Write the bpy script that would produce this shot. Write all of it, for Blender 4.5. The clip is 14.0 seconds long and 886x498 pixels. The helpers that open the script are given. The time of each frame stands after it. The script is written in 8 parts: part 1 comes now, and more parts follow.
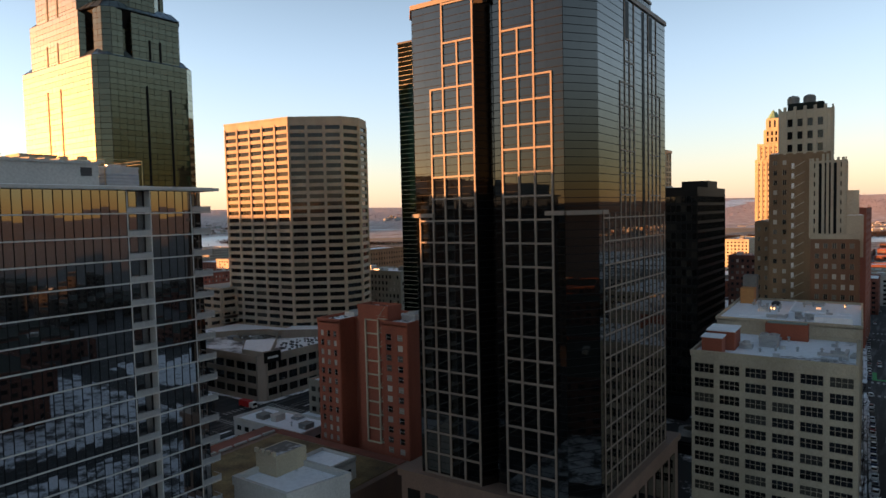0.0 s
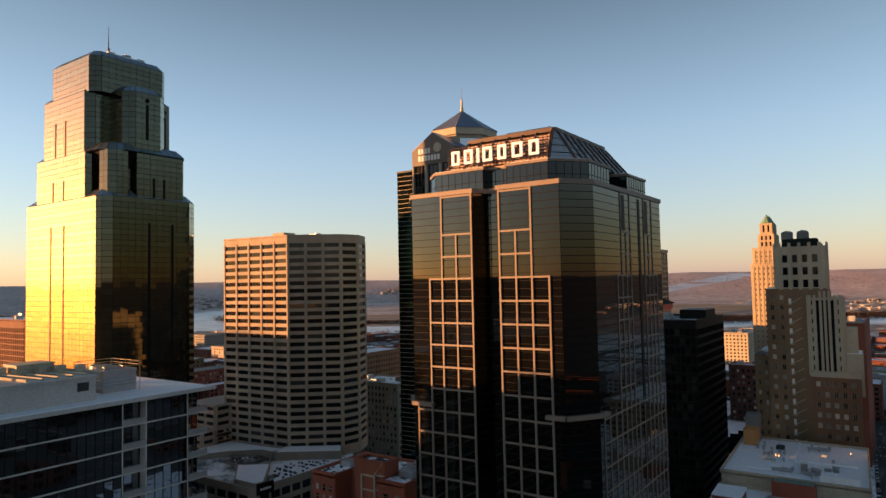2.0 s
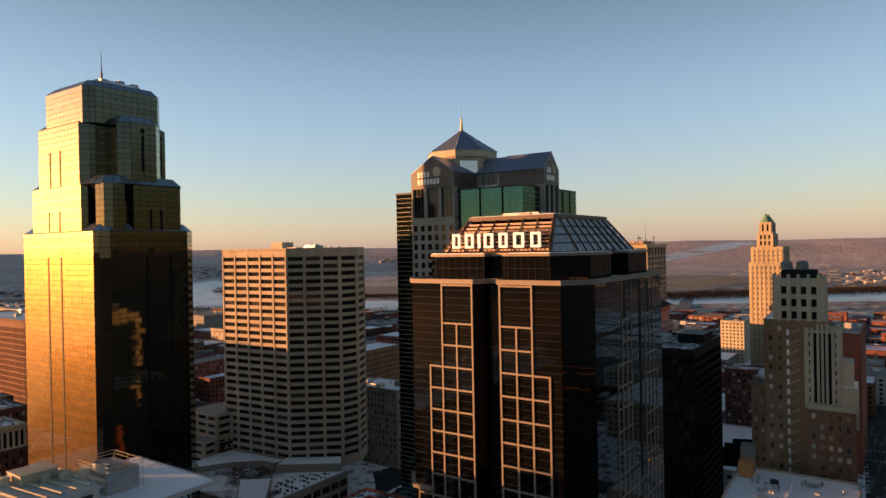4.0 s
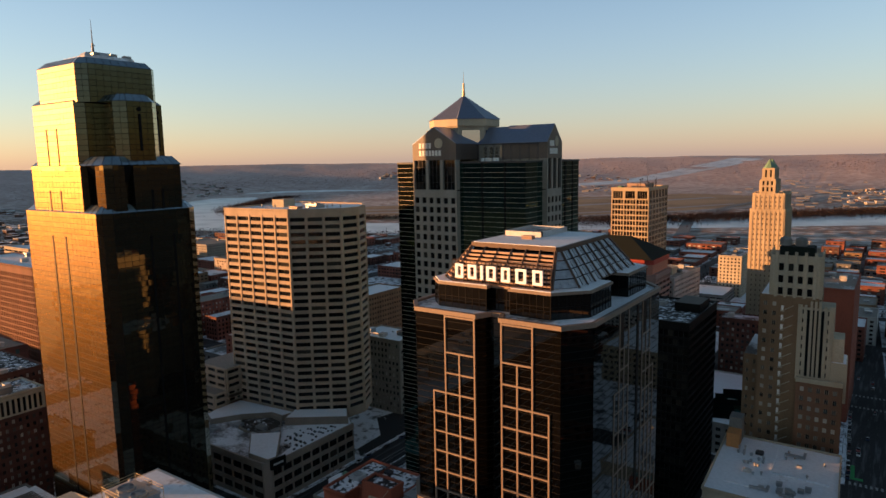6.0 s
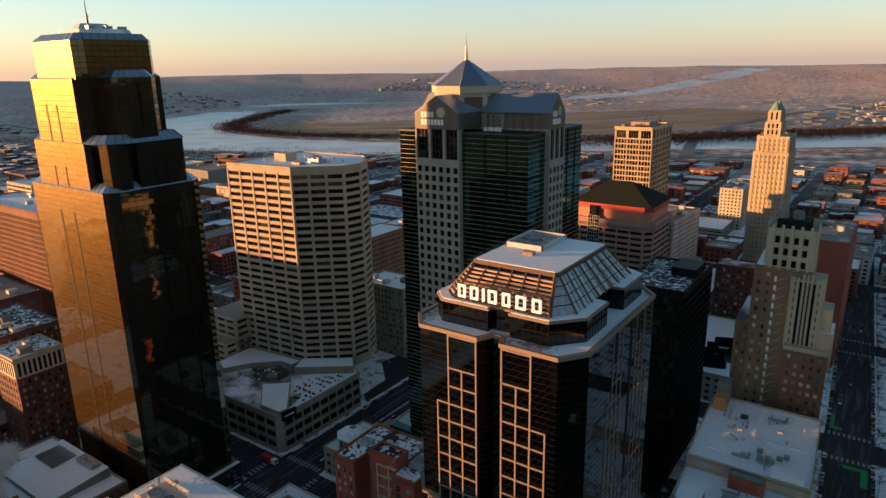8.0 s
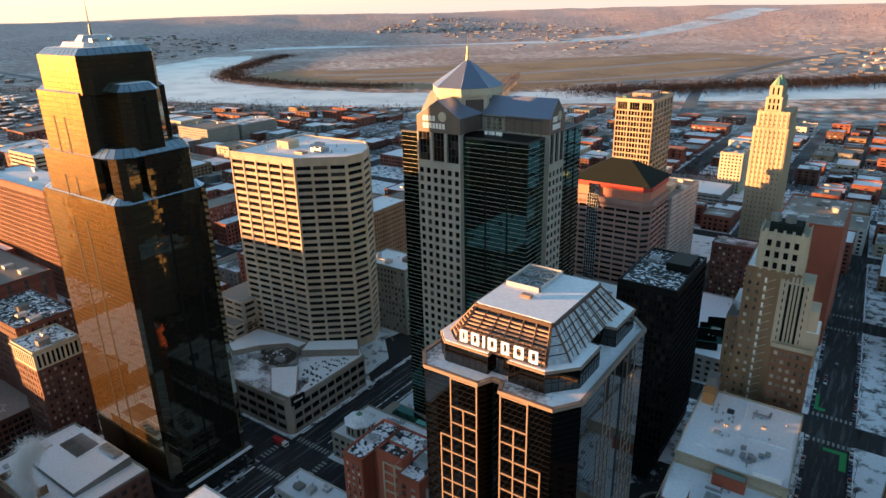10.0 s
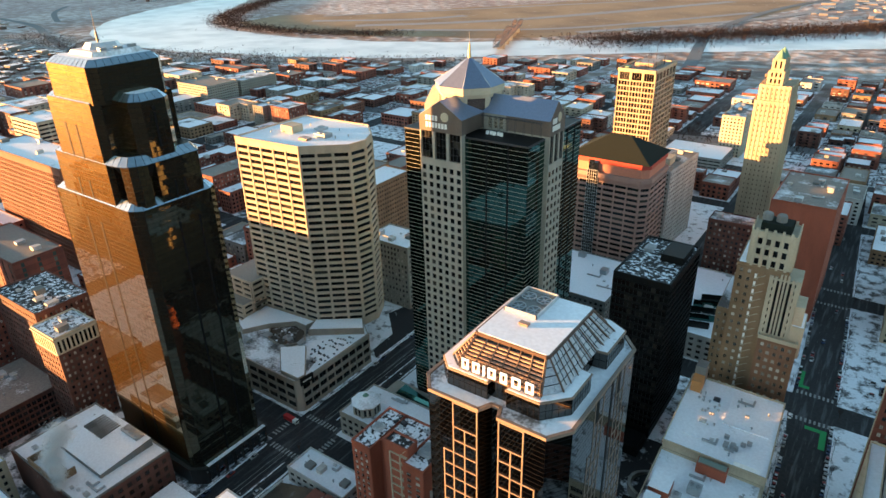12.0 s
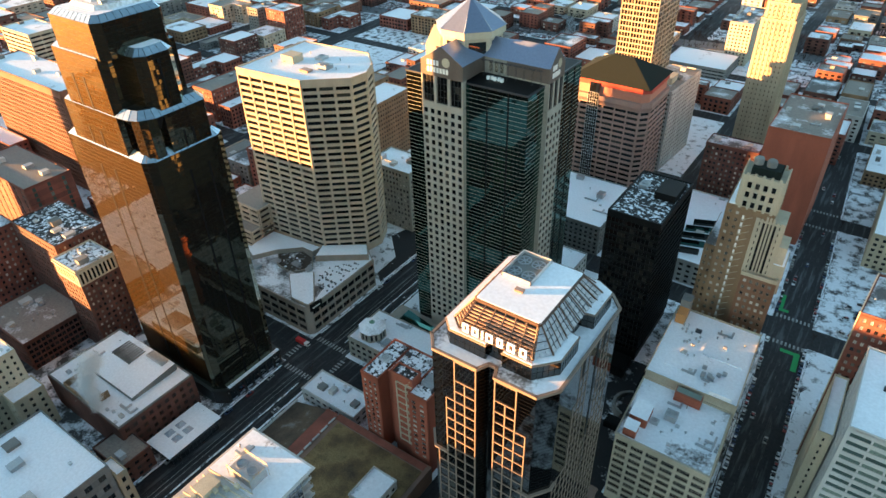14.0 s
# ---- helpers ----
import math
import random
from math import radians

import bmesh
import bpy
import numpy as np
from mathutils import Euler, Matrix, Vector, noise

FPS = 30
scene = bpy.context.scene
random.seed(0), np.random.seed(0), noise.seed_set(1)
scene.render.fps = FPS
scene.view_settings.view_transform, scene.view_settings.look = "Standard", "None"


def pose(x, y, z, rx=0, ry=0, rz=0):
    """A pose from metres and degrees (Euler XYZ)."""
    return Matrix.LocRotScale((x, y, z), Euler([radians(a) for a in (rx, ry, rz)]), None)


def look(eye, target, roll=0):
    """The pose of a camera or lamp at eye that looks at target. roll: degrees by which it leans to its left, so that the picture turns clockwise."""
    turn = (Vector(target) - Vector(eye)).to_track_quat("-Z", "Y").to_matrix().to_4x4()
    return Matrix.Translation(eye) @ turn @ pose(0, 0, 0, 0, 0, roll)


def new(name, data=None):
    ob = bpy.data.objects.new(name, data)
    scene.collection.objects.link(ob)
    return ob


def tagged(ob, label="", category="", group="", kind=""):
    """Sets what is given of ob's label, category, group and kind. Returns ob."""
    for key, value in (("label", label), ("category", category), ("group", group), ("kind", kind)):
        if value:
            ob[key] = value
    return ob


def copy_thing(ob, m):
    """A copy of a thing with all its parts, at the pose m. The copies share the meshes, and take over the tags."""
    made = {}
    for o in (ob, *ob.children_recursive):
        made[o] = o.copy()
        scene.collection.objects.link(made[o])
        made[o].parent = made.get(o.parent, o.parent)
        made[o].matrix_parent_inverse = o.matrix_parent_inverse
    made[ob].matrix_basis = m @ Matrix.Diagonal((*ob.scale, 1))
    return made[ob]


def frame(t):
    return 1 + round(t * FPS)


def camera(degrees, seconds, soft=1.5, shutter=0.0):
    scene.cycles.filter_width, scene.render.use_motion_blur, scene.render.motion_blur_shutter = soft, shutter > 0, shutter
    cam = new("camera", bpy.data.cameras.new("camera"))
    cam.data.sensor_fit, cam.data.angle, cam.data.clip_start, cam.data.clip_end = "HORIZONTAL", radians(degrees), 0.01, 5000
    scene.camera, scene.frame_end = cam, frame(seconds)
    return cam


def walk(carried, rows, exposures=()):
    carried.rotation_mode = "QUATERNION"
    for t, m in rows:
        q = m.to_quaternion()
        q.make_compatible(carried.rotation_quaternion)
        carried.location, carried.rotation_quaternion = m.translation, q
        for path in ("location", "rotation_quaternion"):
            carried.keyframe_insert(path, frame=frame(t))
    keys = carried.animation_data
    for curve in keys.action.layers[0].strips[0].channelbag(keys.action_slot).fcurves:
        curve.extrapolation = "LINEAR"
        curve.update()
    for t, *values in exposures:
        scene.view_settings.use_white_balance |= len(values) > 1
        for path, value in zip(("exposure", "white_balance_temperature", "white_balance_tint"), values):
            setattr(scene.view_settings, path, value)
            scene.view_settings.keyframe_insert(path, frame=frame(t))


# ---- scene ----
cam = camera(68.0, 14.0)
METRES, EYE, TILT, LEAN, TURN = 175.0, 79.0, -3.1, 1.3, 35.3
ROWS = [
    (0.0, 0.0, 0.0, 0.0, 0.0, 0.0, -0.0),
    (0.5, -0.0007, -0.0017, 0.0336, -0.09, 2.05, 0.0),
    (1.0, -0.0017, -0.0035, 0.0686, -0.15, 3.84, -0.04),
    (1.5, -0.0022, -0.0052, 0.1027, -0.2, 5.41, -0.09),
    (2.0, -0.0027, -0.0068, 0.1384, -0.25, 6.06, -0.12),
    (2.5, -0.0037, -0.0086, 0.1745, -0.32, 6.03, -0.12),
    (5.0, -0.008, -0.0179, 0.3508, -0.4, -0.77, -0.17),
    (5.5, -0.0086, -0.0196, 0.3859, -0.39, -2.7, -0.16),
    (6.0, -0.0101, -0.0215, 0.4216, -0.4, -4.69, -0.19),
    (6.5, -0.0104, -0.0224, 0.4555, -0.35, -6.59, -0.21),
    (7.0, -0.0116, -0.0249, 0.491, -0.33, -8.61, -0.2),
    (7.5, -0.0123, -0.0263, 0.5264, -0.31, -10.61, -0.19),
    (8.0, -0.0132, -0.028, 0.5615, -0.29, -12.52, -0.2),
    (10.5, -0.0177, -0.039, 0.7448, -0.27, -18.68, -0.04),
    (11.0, -0.0185, -0.0411, 0.7802, -0.23, -19.86, -0.03),
    (11.5, -0.0193, -0.0433, 0.8156, -0.22, -21.03, -0.03),
    (12.0, -0.02, -0.0454, 0.8505, -0.22, -22.62, -0.03),
    (12.5, -0.0209, -0.0477, 0.8871, -0.22, -24.84, -0.02),
    (13.0, -0.0218, -0.0499, 0.9233, -0.24, -27.27, 0.01),
    (13.5, -0.0229, -0.052, 0.9606, -0.25, -30.37, 0.01),
    (14.0, -0.0236, -0.0543, 0.9982, -0.25, -32.15, 0.02),
]
EXPOSURES = [(0.0, 2.22, 6700, 16), (1.0, 1.95, 6600, 15), (2.5, 1.66, 6300, 12), (5.0, 1.56, 6300, 12), (8.0, 1.84, 5950, 4), (10.5, 2.97, 5900, 3), (12.5, 3.42, 6300, -2), (14.0, 3.62, 6300, -2)]
walk(cam, [(t, pose(0, 0, EYE, TILT, LEAN, TURN) @ pose(METRES * x, METRES * y, METRES * z, 90 + pitch, roll, yaw)) for t, x, y, z, yaw, pitch, roll in ROWS], EXPOSURES)

# ---- daylight: low sun in the west-south-west, clear winter sky ----
SUN = Vector((-0.843, -0.537, math.tan(radians(2.3)))).normalized()
world = bpy.data.worlds.new("sky")
scene.world = world
world.use_nodes = True
wn = world.node_tree.nodes
sky = wn.new("ShaderNodeTexSky")
sky.sky_type = "NISHITA"
sky.sun_disc = False
sky.sun_elevation = radians(2.3)
sky.sun_rotation = math.atan2(SUN.x, SUN.y)
sky.altitude = 300
sky.air_density = 1.0
sky.dust_density = 0.4
sky.ozone_density = 1.4
wn["Background"].inputs["Strength"].default_value = 0.08
# pale winter haze that thins upwards, the same all round
wl = world.node_tree.links
up_ = wn.new("ShaderNodeSeparateXYZ")
wl.new(wn.new("ShaderNodeTexCoord").outputs["Generated"], up_.inputs[0])
thin = wn.new("ShaderNodeMapRange")
thin.inputs["From Min"].default_value, thin.inputs["From Max"].default_value = 0.0, 0.58
thin.inputs["To Min"].default_value, thin.inputs["To Max"].default_value = 1.0, 0.0
thin.interpolation_type = "SMOOTHERSTEP"
wl.new(up_.outputs["Z"], thin.inputs["Value"])
haze = wn.new("ShaderNodeMix")
haze.data_type, haze.blend_type = "RGBA", "ADD"
# straw-coloured low down, blue above
tone, low_ = wn.new("ShaderNodeMix"), wn.new("ShaderNodeMapRange")
tone.data_type = "RGBA"
tone.inputs[6].default_value, tone.inputs[7].default_value = (0.74, 0.90, 1.20, 1), (0.84, 1.26, 2.0, 1)
low_.inputs["From Min"].default_value, low_.inputs["From Max"].default_value = 0.0, 0.22
wl.new(up_.outputs["Z"], low_.inputs["Value"])
wl.new(low_.outputs[0], tone.inputs[0])
wl.new(tone.outputs[2], haze.inputs[7])
# the air is dimmer low down opposite the sun
away = wn.new("ShaderNodeVectorMath")
away.operation = "DOT_PRODUCT"
away.inputs[1].default_value = (-0.843, -0.537, 0)
wl.new(up_.inputs[0].links[0].from_socket, away.inputs[0])
dim_az, dim_up, dim_both, dim_inv, dim_mul = wn.new("ShaderNodeMapRange"), wn.new("ShaderNodeMapRange"), wn.new("ShaderNodeMath"), wn.new("ShaderNodeMath"), wn.new("ShaderNodeMath")
dim_az.interpolation_type = dim_up.interpolation_type = "SMOOTHSTEP"
dim_az.inputs["From Min"].default_value, dim_az.inputs["From Max"].default_value = -0.92, -0.5
dim_az.inputs["To Min"].default_value, dim_az.inputs["To Max"].default_value = 0.65, 0.0
dim_up.inputs["From Min"].default_value, dim_up.inputs["From Max"].default_value = 0.06, 0.24
dim_up.inputs["To Min"].default_value, dim_up.inputs["To Max"].default_value = 1.0, 0.0
dim_both.operation, dim_inv.operation, dim_mul.operation = "MULTIPLY", "SUBTRACT", "MULTIPLY"
dim_inv.inputs[0].default_value = 1.0
wl.new(away.outputs["Value"], dim_az.inputs["Value"])
wl.new(up_.outputs["Z"], dim_up.inputs["Value"])
wl.new(dim_az.outputs[0], dim_both.inputs[0]), wl.new(dim_up.outputs[0], dim_both.inputs[1])
wl.new(dim_both.outputs[0], dim_inv.inputs[1])
wl.new(dim_inv.outputs[0], dim_mul.inputs[0]), wl.new(thin.outputs[0], dim_mul.inputs[1])
wl.new(dim_mul.outputs[0], haze.inputs[0])
dusk = wn.new("ShaderNodeVectorMath")
dusk.operation = "SCALE"
wl.new(dim_inv.outputs[0], dusk.inputs["Scale"])
wl.new(sky.outputs[0], haze.inputs[6])
wl.new(haze.outputs[2], dusk.inputs[0])
wl.new(dusk.outputs[0], wn["Background"].inputs["Color"])
sun_lamp = bpy.data.lights.new("sun", "SUN")
sun_lamp.energy = 4.1
sun_lamp.angle = radians(0.53)
sun_lamp.color = (1.0, 0.44, 0.15)
sun = new("sun", sun_lamp)
sun.matrix_world = look(SUN * 1000, (0, 0, 0))


# ---- materials ----
def nodes_of(name):
    m = bpy.data.materials.new(name)
    m.use_nodes = True
    t = m.node_tree
    return m, t.nodes, t.links, t.nodes["Principled BSDF"]


def rnd(n, l):
    """A number that differs from piece to piece."""
    a, b, c = n.new("ShaderNodeObjectInfo"), n.new("ShaderNodeNewGeometry"), n.new("ShaderNodeMath")
    d = n.new("ShaderNodeMath")
    c.operation, d.operation = "ADD", "FRACT"
    l.new(a.outputs["Random"], c.inputs[0]), l.new(b.outputs["Random Per Island"], c.inputs[1])
    l.new(c.outputs[0], d.inputs[0])
    return d.outputs[0]


def ramp(n, l, source, stops):
    r = n.new("ShaderNodeValToRGB")
    e = r.color_ramp.elements
    while len(e) < len(stops):
        e.new(0.5)
    for k, (p, c) in zip(e, stops):
        k.position, k.color = p, (*c, 1) if len(c) == 3 else c
    l.new(source, r.inputs[0])
    return r.outputs[0]


def noise_of(n, l, scale, detail=4.0, coords=None, stretch=None):
    t = n.new("ShaderNodeTexNoise")
    t.inputs["Scale"].default_value, t.inputs["Detail"].default_value = scale, detail
    g = coords
    if g is None:
        g = n.new("ShaderNodeNewGeometry").outputs["Position"]
    if stretch:
        m = n.new("ShaderNodeMapping")
        m.inputs["Scale"].default_value = stretch
        l.new(g, m.inputs[0])
        g = m.outputs[0]
    l.new(g, t.inputs["Vector"])
    return t.outputs[0]


def mixc(n, l, fac, a, b, mode="MIX"):
    m = n.new("ShaderNodeMix")
    m.data_type, m.blend_type = "RGBA", mode
    for sock, v in ((m.inputs[0], fac), (m.inputs[6], a), (m.inputs[7], b)):
        if isinstance(v, (int, float)):
            sock.default_value = v
        elif isinstance(v, (tuple, list)):
            sock.default_value = (*v, 1)
        else:
            l.new(v, sock)
    return m.outputs[2]


def bump(n, l, p, height, strength=0.3, dist=0.05):
    b = n.new("ShaderNodeBump")
    b.inputs["Strength"].default_value, b.inputs["Distance"].default_value = strength, dist
    l.new(height, b.inputs["Height"])
    l.new(b.outputs[0], p.inputs["Normal"])


def masonry(name, colour, vary=0.25, rough=0.9, piece=0.0):
    """Stone, concrete, brick or plaster: streaks down the face, blotches and fine grain."""
    m, n, l, p = nodes_of(name)
    dark = tuple(c * (1 - vary) for c in colour)
    light = tuple(min(1, c * (1 + vary * 0.6)) for c in colour)
    big = noise_of(n, l, 0.12, 4, stretch=(1, 1, 0.25))
    fine = noise_of(n, l, 2.5, 6)
    c = ramp(n, l, big, [(0.3, dark), (0.7, light)])
    f = ramp(n, l, fine, [(0.3, (0.78, 0.78, 0.78)), (0.7, (1, 1, 1))])
    c = mixc(n, l, 1.0, c, f, "MULTIPLY")
    if piece:
        v = ramp(n, l, rnd(n, l), [(0, (1 - piece,) * 3), (1, (1, 1, 1))])
        c = mixc(n, l, 1.0, c, v, "MULTIPLY")
    l.new(c, p.inputs["Base Color"])
    p.inputs["Roughness"].default_value = rough
    bump(n, l, p, fine, 0.25, 0.04)
    return m


def snowy(name, under, low, high, scale=0.06, snow=(0.83, 0.85, 0.89)):
    """A flat roof or ground with snow that is thin or swept away in patches."""
    m, n, l, p = nodes_of(name)
    a, b = noise_of(n, l, scale, 6), noise_of(n, l, 0.9, 6)
    mixed = n.new("ShaderNodeMath")
    mixed.operation = "MULTIPLY_ADD"
    mixed.inputs[1].default_value, mixed.inputs[2].default_value = 0.3, 0.0
    l.new(b, mixed.inputs[0])
    add = n.new("ShaderNodeMath")
    add.operation = "ADD"
    l.new(a, add.inputs[0]), l.new(mixed.outputs[0], add.inputs[1])
    off = n.new("ShaderNodeMath")
    off.operation = "ADD"
    l.new(add.outputs[0], off.inputs[0])
    sc = n.new("ShaderNodeMath")
    sc.operation = "MULTIPLY_ADD"
    sc.inputs[1].default_value, sc.inputs[2].default_value = 0.16, -0.08
    info = n.new("ShaderNodeObjectInfo")
    l.new(info.outputs["Random"], sc.inputs[0])
    l.new(sc.outputs[0], off.inputs[1])
    fac = ramp(n, l, off.outputs[0], [(low, (0, 0, 0)), (high, (1, 1, 1))])
    gr = ramp(n, l, b, [(0.3, tuple(c * 0.7 for c in under)), (0.7, under)])
    sn = ramp(n, l, b, [(0.25, tuple(c * 0.86 for c in snow)), (0.7, snow)])
    l.new(mixc(n, l, fac, gr, sn), p.inputs["Base Color"])
    p.inputs["Roughness"].default_value = 0.85
    bump(n, l, p, add.outputs[0], 0.4, 0.1)
    return m


def mirror_glass(name, colour, rough_colour, share, rough=0.03, wide=0.45, square=0.6, lo=0.22, hi=0.7):
    """Coated curtain-wall glass: a sharp reflection over a duller, broad one from dust and film."""
    m, n, l, p = nodes_of(name)
    v = rnd(n, l)
    c = mixc(n, l, 1.0, ramp(n, l, v, [(0, (0.93, 0.93, 0.93)), (1, (1, 1, 1))]), colour, "MULTIPLY")
    l.new(c, p.inputs["Base Color"])
    p.inputs["Metallic"].default_value = 1.0
    p.inputs["Roughness"].default_value = rough
    q = n.new("ShaderNodeBsdfPrincipled")
    d = noise_of(n, l, 0.25, 5, stretch=(1, 1, 2.5))
    l.new(ramp(n, l, d, [(0.3, tuple(k * 0.7 for k in rough_colour)), (0.7, rough_colour)]), q.inputs["Base Color"])
    q.inputs["Metallic"].default_value, q.inputs["Roughness"].default_value = 0.85, wide
    x = n.new("ShaderNodeMixShader")
    x.inputs[0].default_value = share
    l.new(p.outputs[0], x.inputs[1]), l.new(q.outputs[0], x.inputs[2])
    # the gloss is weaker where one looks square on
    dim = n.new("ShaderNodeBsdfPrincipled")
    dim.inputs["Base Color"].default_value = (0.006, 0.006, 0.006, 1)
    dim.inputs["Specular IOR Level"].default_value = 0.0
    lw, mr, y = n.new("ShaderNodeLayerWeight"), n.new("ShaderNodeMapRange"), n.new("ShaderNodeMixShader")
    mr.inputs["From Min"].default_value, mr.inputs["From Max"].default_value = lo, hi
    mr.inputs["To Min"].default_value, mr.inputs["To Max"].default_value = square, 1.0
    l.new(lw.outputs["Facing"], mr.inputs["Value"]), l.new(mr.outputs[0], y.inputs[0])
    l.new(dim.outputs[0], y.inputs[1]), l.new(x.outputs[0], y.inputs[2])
    l.new(y.outputs[0], n["Material Output"].inputs["Surface"])
    return m


def window_glass(name, dark, blind, lit_share=0.25, ior=1.5):
    """Panes of ordinary windows: dark rooms, here and there a lowered blind."""
    m, n, l, p = nodes_of(name)
    v = rnd(n, l)
    l.new(ramp(n, l, v, [(0.0, dark), (1 - lit_share, tuple(k * 1.3 for k in dark)), (1.0, blind)]), p.inputs["Base Color"])
    p.inputs["Roughness"].default_value, p.inputs["IOR"].default_value = 0.06, ior
    return m


def turf(name, stops):
    """Trodden winter grass: bare earth, straw and green-brown in uneven patches."""
    m, n, l, p = nodes_of(name)
    a, b = noise_of(n, l, 0.09, 9), noise_of(n, l, 1.8, 5)
    f = ramp(n, l, b, [(0.3, (0.55, 0.55, 0.55)), (0.7, (1.0, 1.0, 1.0))])
    l.new(mixc(n, l, 1.0, ramp(n, l, a, stops), f, "MULTIPLY"), p.inputs["Base Color"])
    p.inputs["Roughness"].default_value = 0.95
    bump(n, l, p, b, 0.6, 0.15)
    return m


def plain(name, colour, rough=0.6, metal=0.0, vary=0.15, spec=0.5):
    m, n, l, p = nodes_of(name)
    f = noise_of(n, l, 1.2, 5)
    l.new(ramp(n, l, f, [(0.3, tuple(c * (1 - vary) for c in colour)), (0.7, colour)]), p.inputs["Base Color"])
    p.inputs["Roughness"].default_value, p.inputs["Metallic"].default_value = rough, metal
    p.inputs["Specular IOR Level"].default_value = spec
    return m


def picked(name, colours, rough=0.4):
    """One of several paints, by piece."""
    m, n, l, p = nodes_of(name)
    r = ramp(n, l, n.new("ShaderNodeObjectInfo").outputs["Random"], [(i / len(colours), c) for i, c in enumerate(colours)])
    r.node.color_ramp.interpolation = "CONSTANT"
    l.new(r, p.inputs["Base Color"])
    p.inputs["Roughness"].default_value = rough
    return m


M = dict(
    concrete=masonry("tan concrete", (0.50, 0.40, 0.30), 0.18),
    cream=masonry("cream terracotta", (0.52, 0.45, 0.33), 0.2),
    limestone=masonry("limestone", (0.46, 0.37, 0.25), 0.18),
    buff=masonry("buff brick", (0.27, 0.17, 0.095), 0.32),
    brick=masonry("red brick", (0.27, 0.090, 0.060), 0.35, piece=0.4),
    brown=masonry("dark brown brick", (0.16, 0.066, 0.047), 0.35, piece=0.4),
    rust=masonry("rust red lattice brick", (0.20, 0.085, 0.052), 0.2),
    mauve=masonry("pinkish brown precast", (0.36, 0.22, 0.18), 0.15),
    grey=masonry("grey concrete", (0.24, 0.235, 0.22), 0.25, piece=0.3),
    white=masonry("white painted masonry", (0.52, 0.505, 0.475), 0.2),
    granite=masonry("brown granite", (0.20, 0.12, 0.085), 0.2, 0.5),
    pinkstone=masonry("pale granite frame", (0.23, 0.17, 0.13), 0.12, 0.55),
    tpstone=masonry("grey-buff precast", (0.34, 0.31, 0.26), 0.14),
    black=plain("black metal panel", (0.008, 0.008, 0.008), 0.5, 0.0, spec=0.1),
    line=plain("black joint", (0.006, 0.006, 0.007), 0.6, spec=0.1),
    steel=plain("galvanised steel", (0.42, 0.43, 0.44), 0.45, 0.7),
    alu=plain("pale aluminium", (0.55, 0.56, 0.57), 0.4, 0.5),
    dark=plain("dark steel", (0.05, 0.05, 0.055), 0.5, 0.5),
    copper=plain("green copper", (0.14, 0.26, 0.18), 0.7),
    redband=plain("red painted band", (0.42, 0.05, 0.03), 0.6),
    terra=plain("salmon panel", (0.50, 0.20, 0.13), 0.7),
    blueroof=plain("blue-grey standing seam metal", (0.23, 0.27, 0.37), 0.36, 0.6),
    bronze=plain("bronze louvre", (0.40, 0.27, 0.20), 0.5, 0.2),
    signwhite=plain("white sign face", (0.85, 0.83, 0.78), 0.5),
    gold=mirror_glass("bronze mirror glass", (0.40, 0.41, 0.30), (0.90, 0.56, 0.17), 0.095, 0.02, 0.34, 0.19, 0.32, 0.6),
    ledge=mirror_glass("sloped ledge glass", (0.48, 0.60, 0.68), (0.36, 0.42, 0.46), 0.45, square=1.0),
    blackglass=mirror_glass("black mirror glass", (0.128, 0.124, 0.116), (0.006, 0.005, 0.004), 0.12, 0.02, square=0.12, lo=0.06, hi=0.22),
    greenglass=mirror_glass("green mirror glass", (0.085, 0.21, 0.185), (0.008, 0.018, 0.015), 0.15, 0.02, square=0.5),
    clearglass=mirror_glass("grey mirror glass", (0.55, 0.55, 0.57), (0.05, 0.05, 0.05), 0.12, 0.02, square=0.8),
    win=window_glass("window glass", (0.006, 0.006, 0.007), (0.06, 0.055, 0.045), 0.2, 1.35),
    winblind=window_glass("window glass with blinds", (0.012, 0.012, 0.013), (0.60, 0.55, 0.47), 0.55),
    winwarm=window_glass("bronze window glass", (0.03, 0.018, 0.012), (0.09, 0.06, 0.04), 0.4),
    snow=snowy("snow on a flat roof", (0.16, 0.15, 0.14), 0.42, 0.56),
    snowfull=snowy("snow cover", (0.35, 0.34, 0.33), 0.30, 0.45),
    snowthin=snowy("thin snow on gravel", (0.13, 0.12, 0.115), 0.55, 0.72),
    snowpave=snowy("trodden snow on concrete", (0.085, 0.083, 0.082), 0.50, 0.66, 0.15),
    gravel=snowy("gravel roof", (0.26, 0.23, 0.20), 0.75, 0.95),
    lawn=turf("dry winter lawn", [(0.30, (0.075, 0.05, 0.03)), (0.45, (0.17, 0.115, 0.05)), (0.58, (0.27, 0.19, 0.085)), (0.70, (0.14, 0.105, 0.045))]),
    paint=picked("car paint", [(0.5, 0.5, 0.52), (0.02, 0.02, 0.022), (0.7, 0.7, 0.7), (0.12, 0.13, 0.15), (0.25, 0.02, 0.02), (0.03, 0.05, 0.12), (0.3, 0.29, 0.27)], 0.3),
    tyre=plain("rubber", (0.02, 0.02, 0.02), 0.8),
    green=plain("green road paint", (0.03, 0.30, 0.08), 0.8),
    whitepaint=plain("worn white road paint", (0.40, 0.40, 0.39), 0.8, 0.0, 0.7),
    twig=plain("bare winter twigs", (0.052, 0.038, 0.034), 0.95, spec=0.0),
    tank=plain("white tank paint", (0.30, 0.30, 0.30), 0.8),
    red=plain("red awning", (0.5, 0.02, 0.02), 0.5),
)


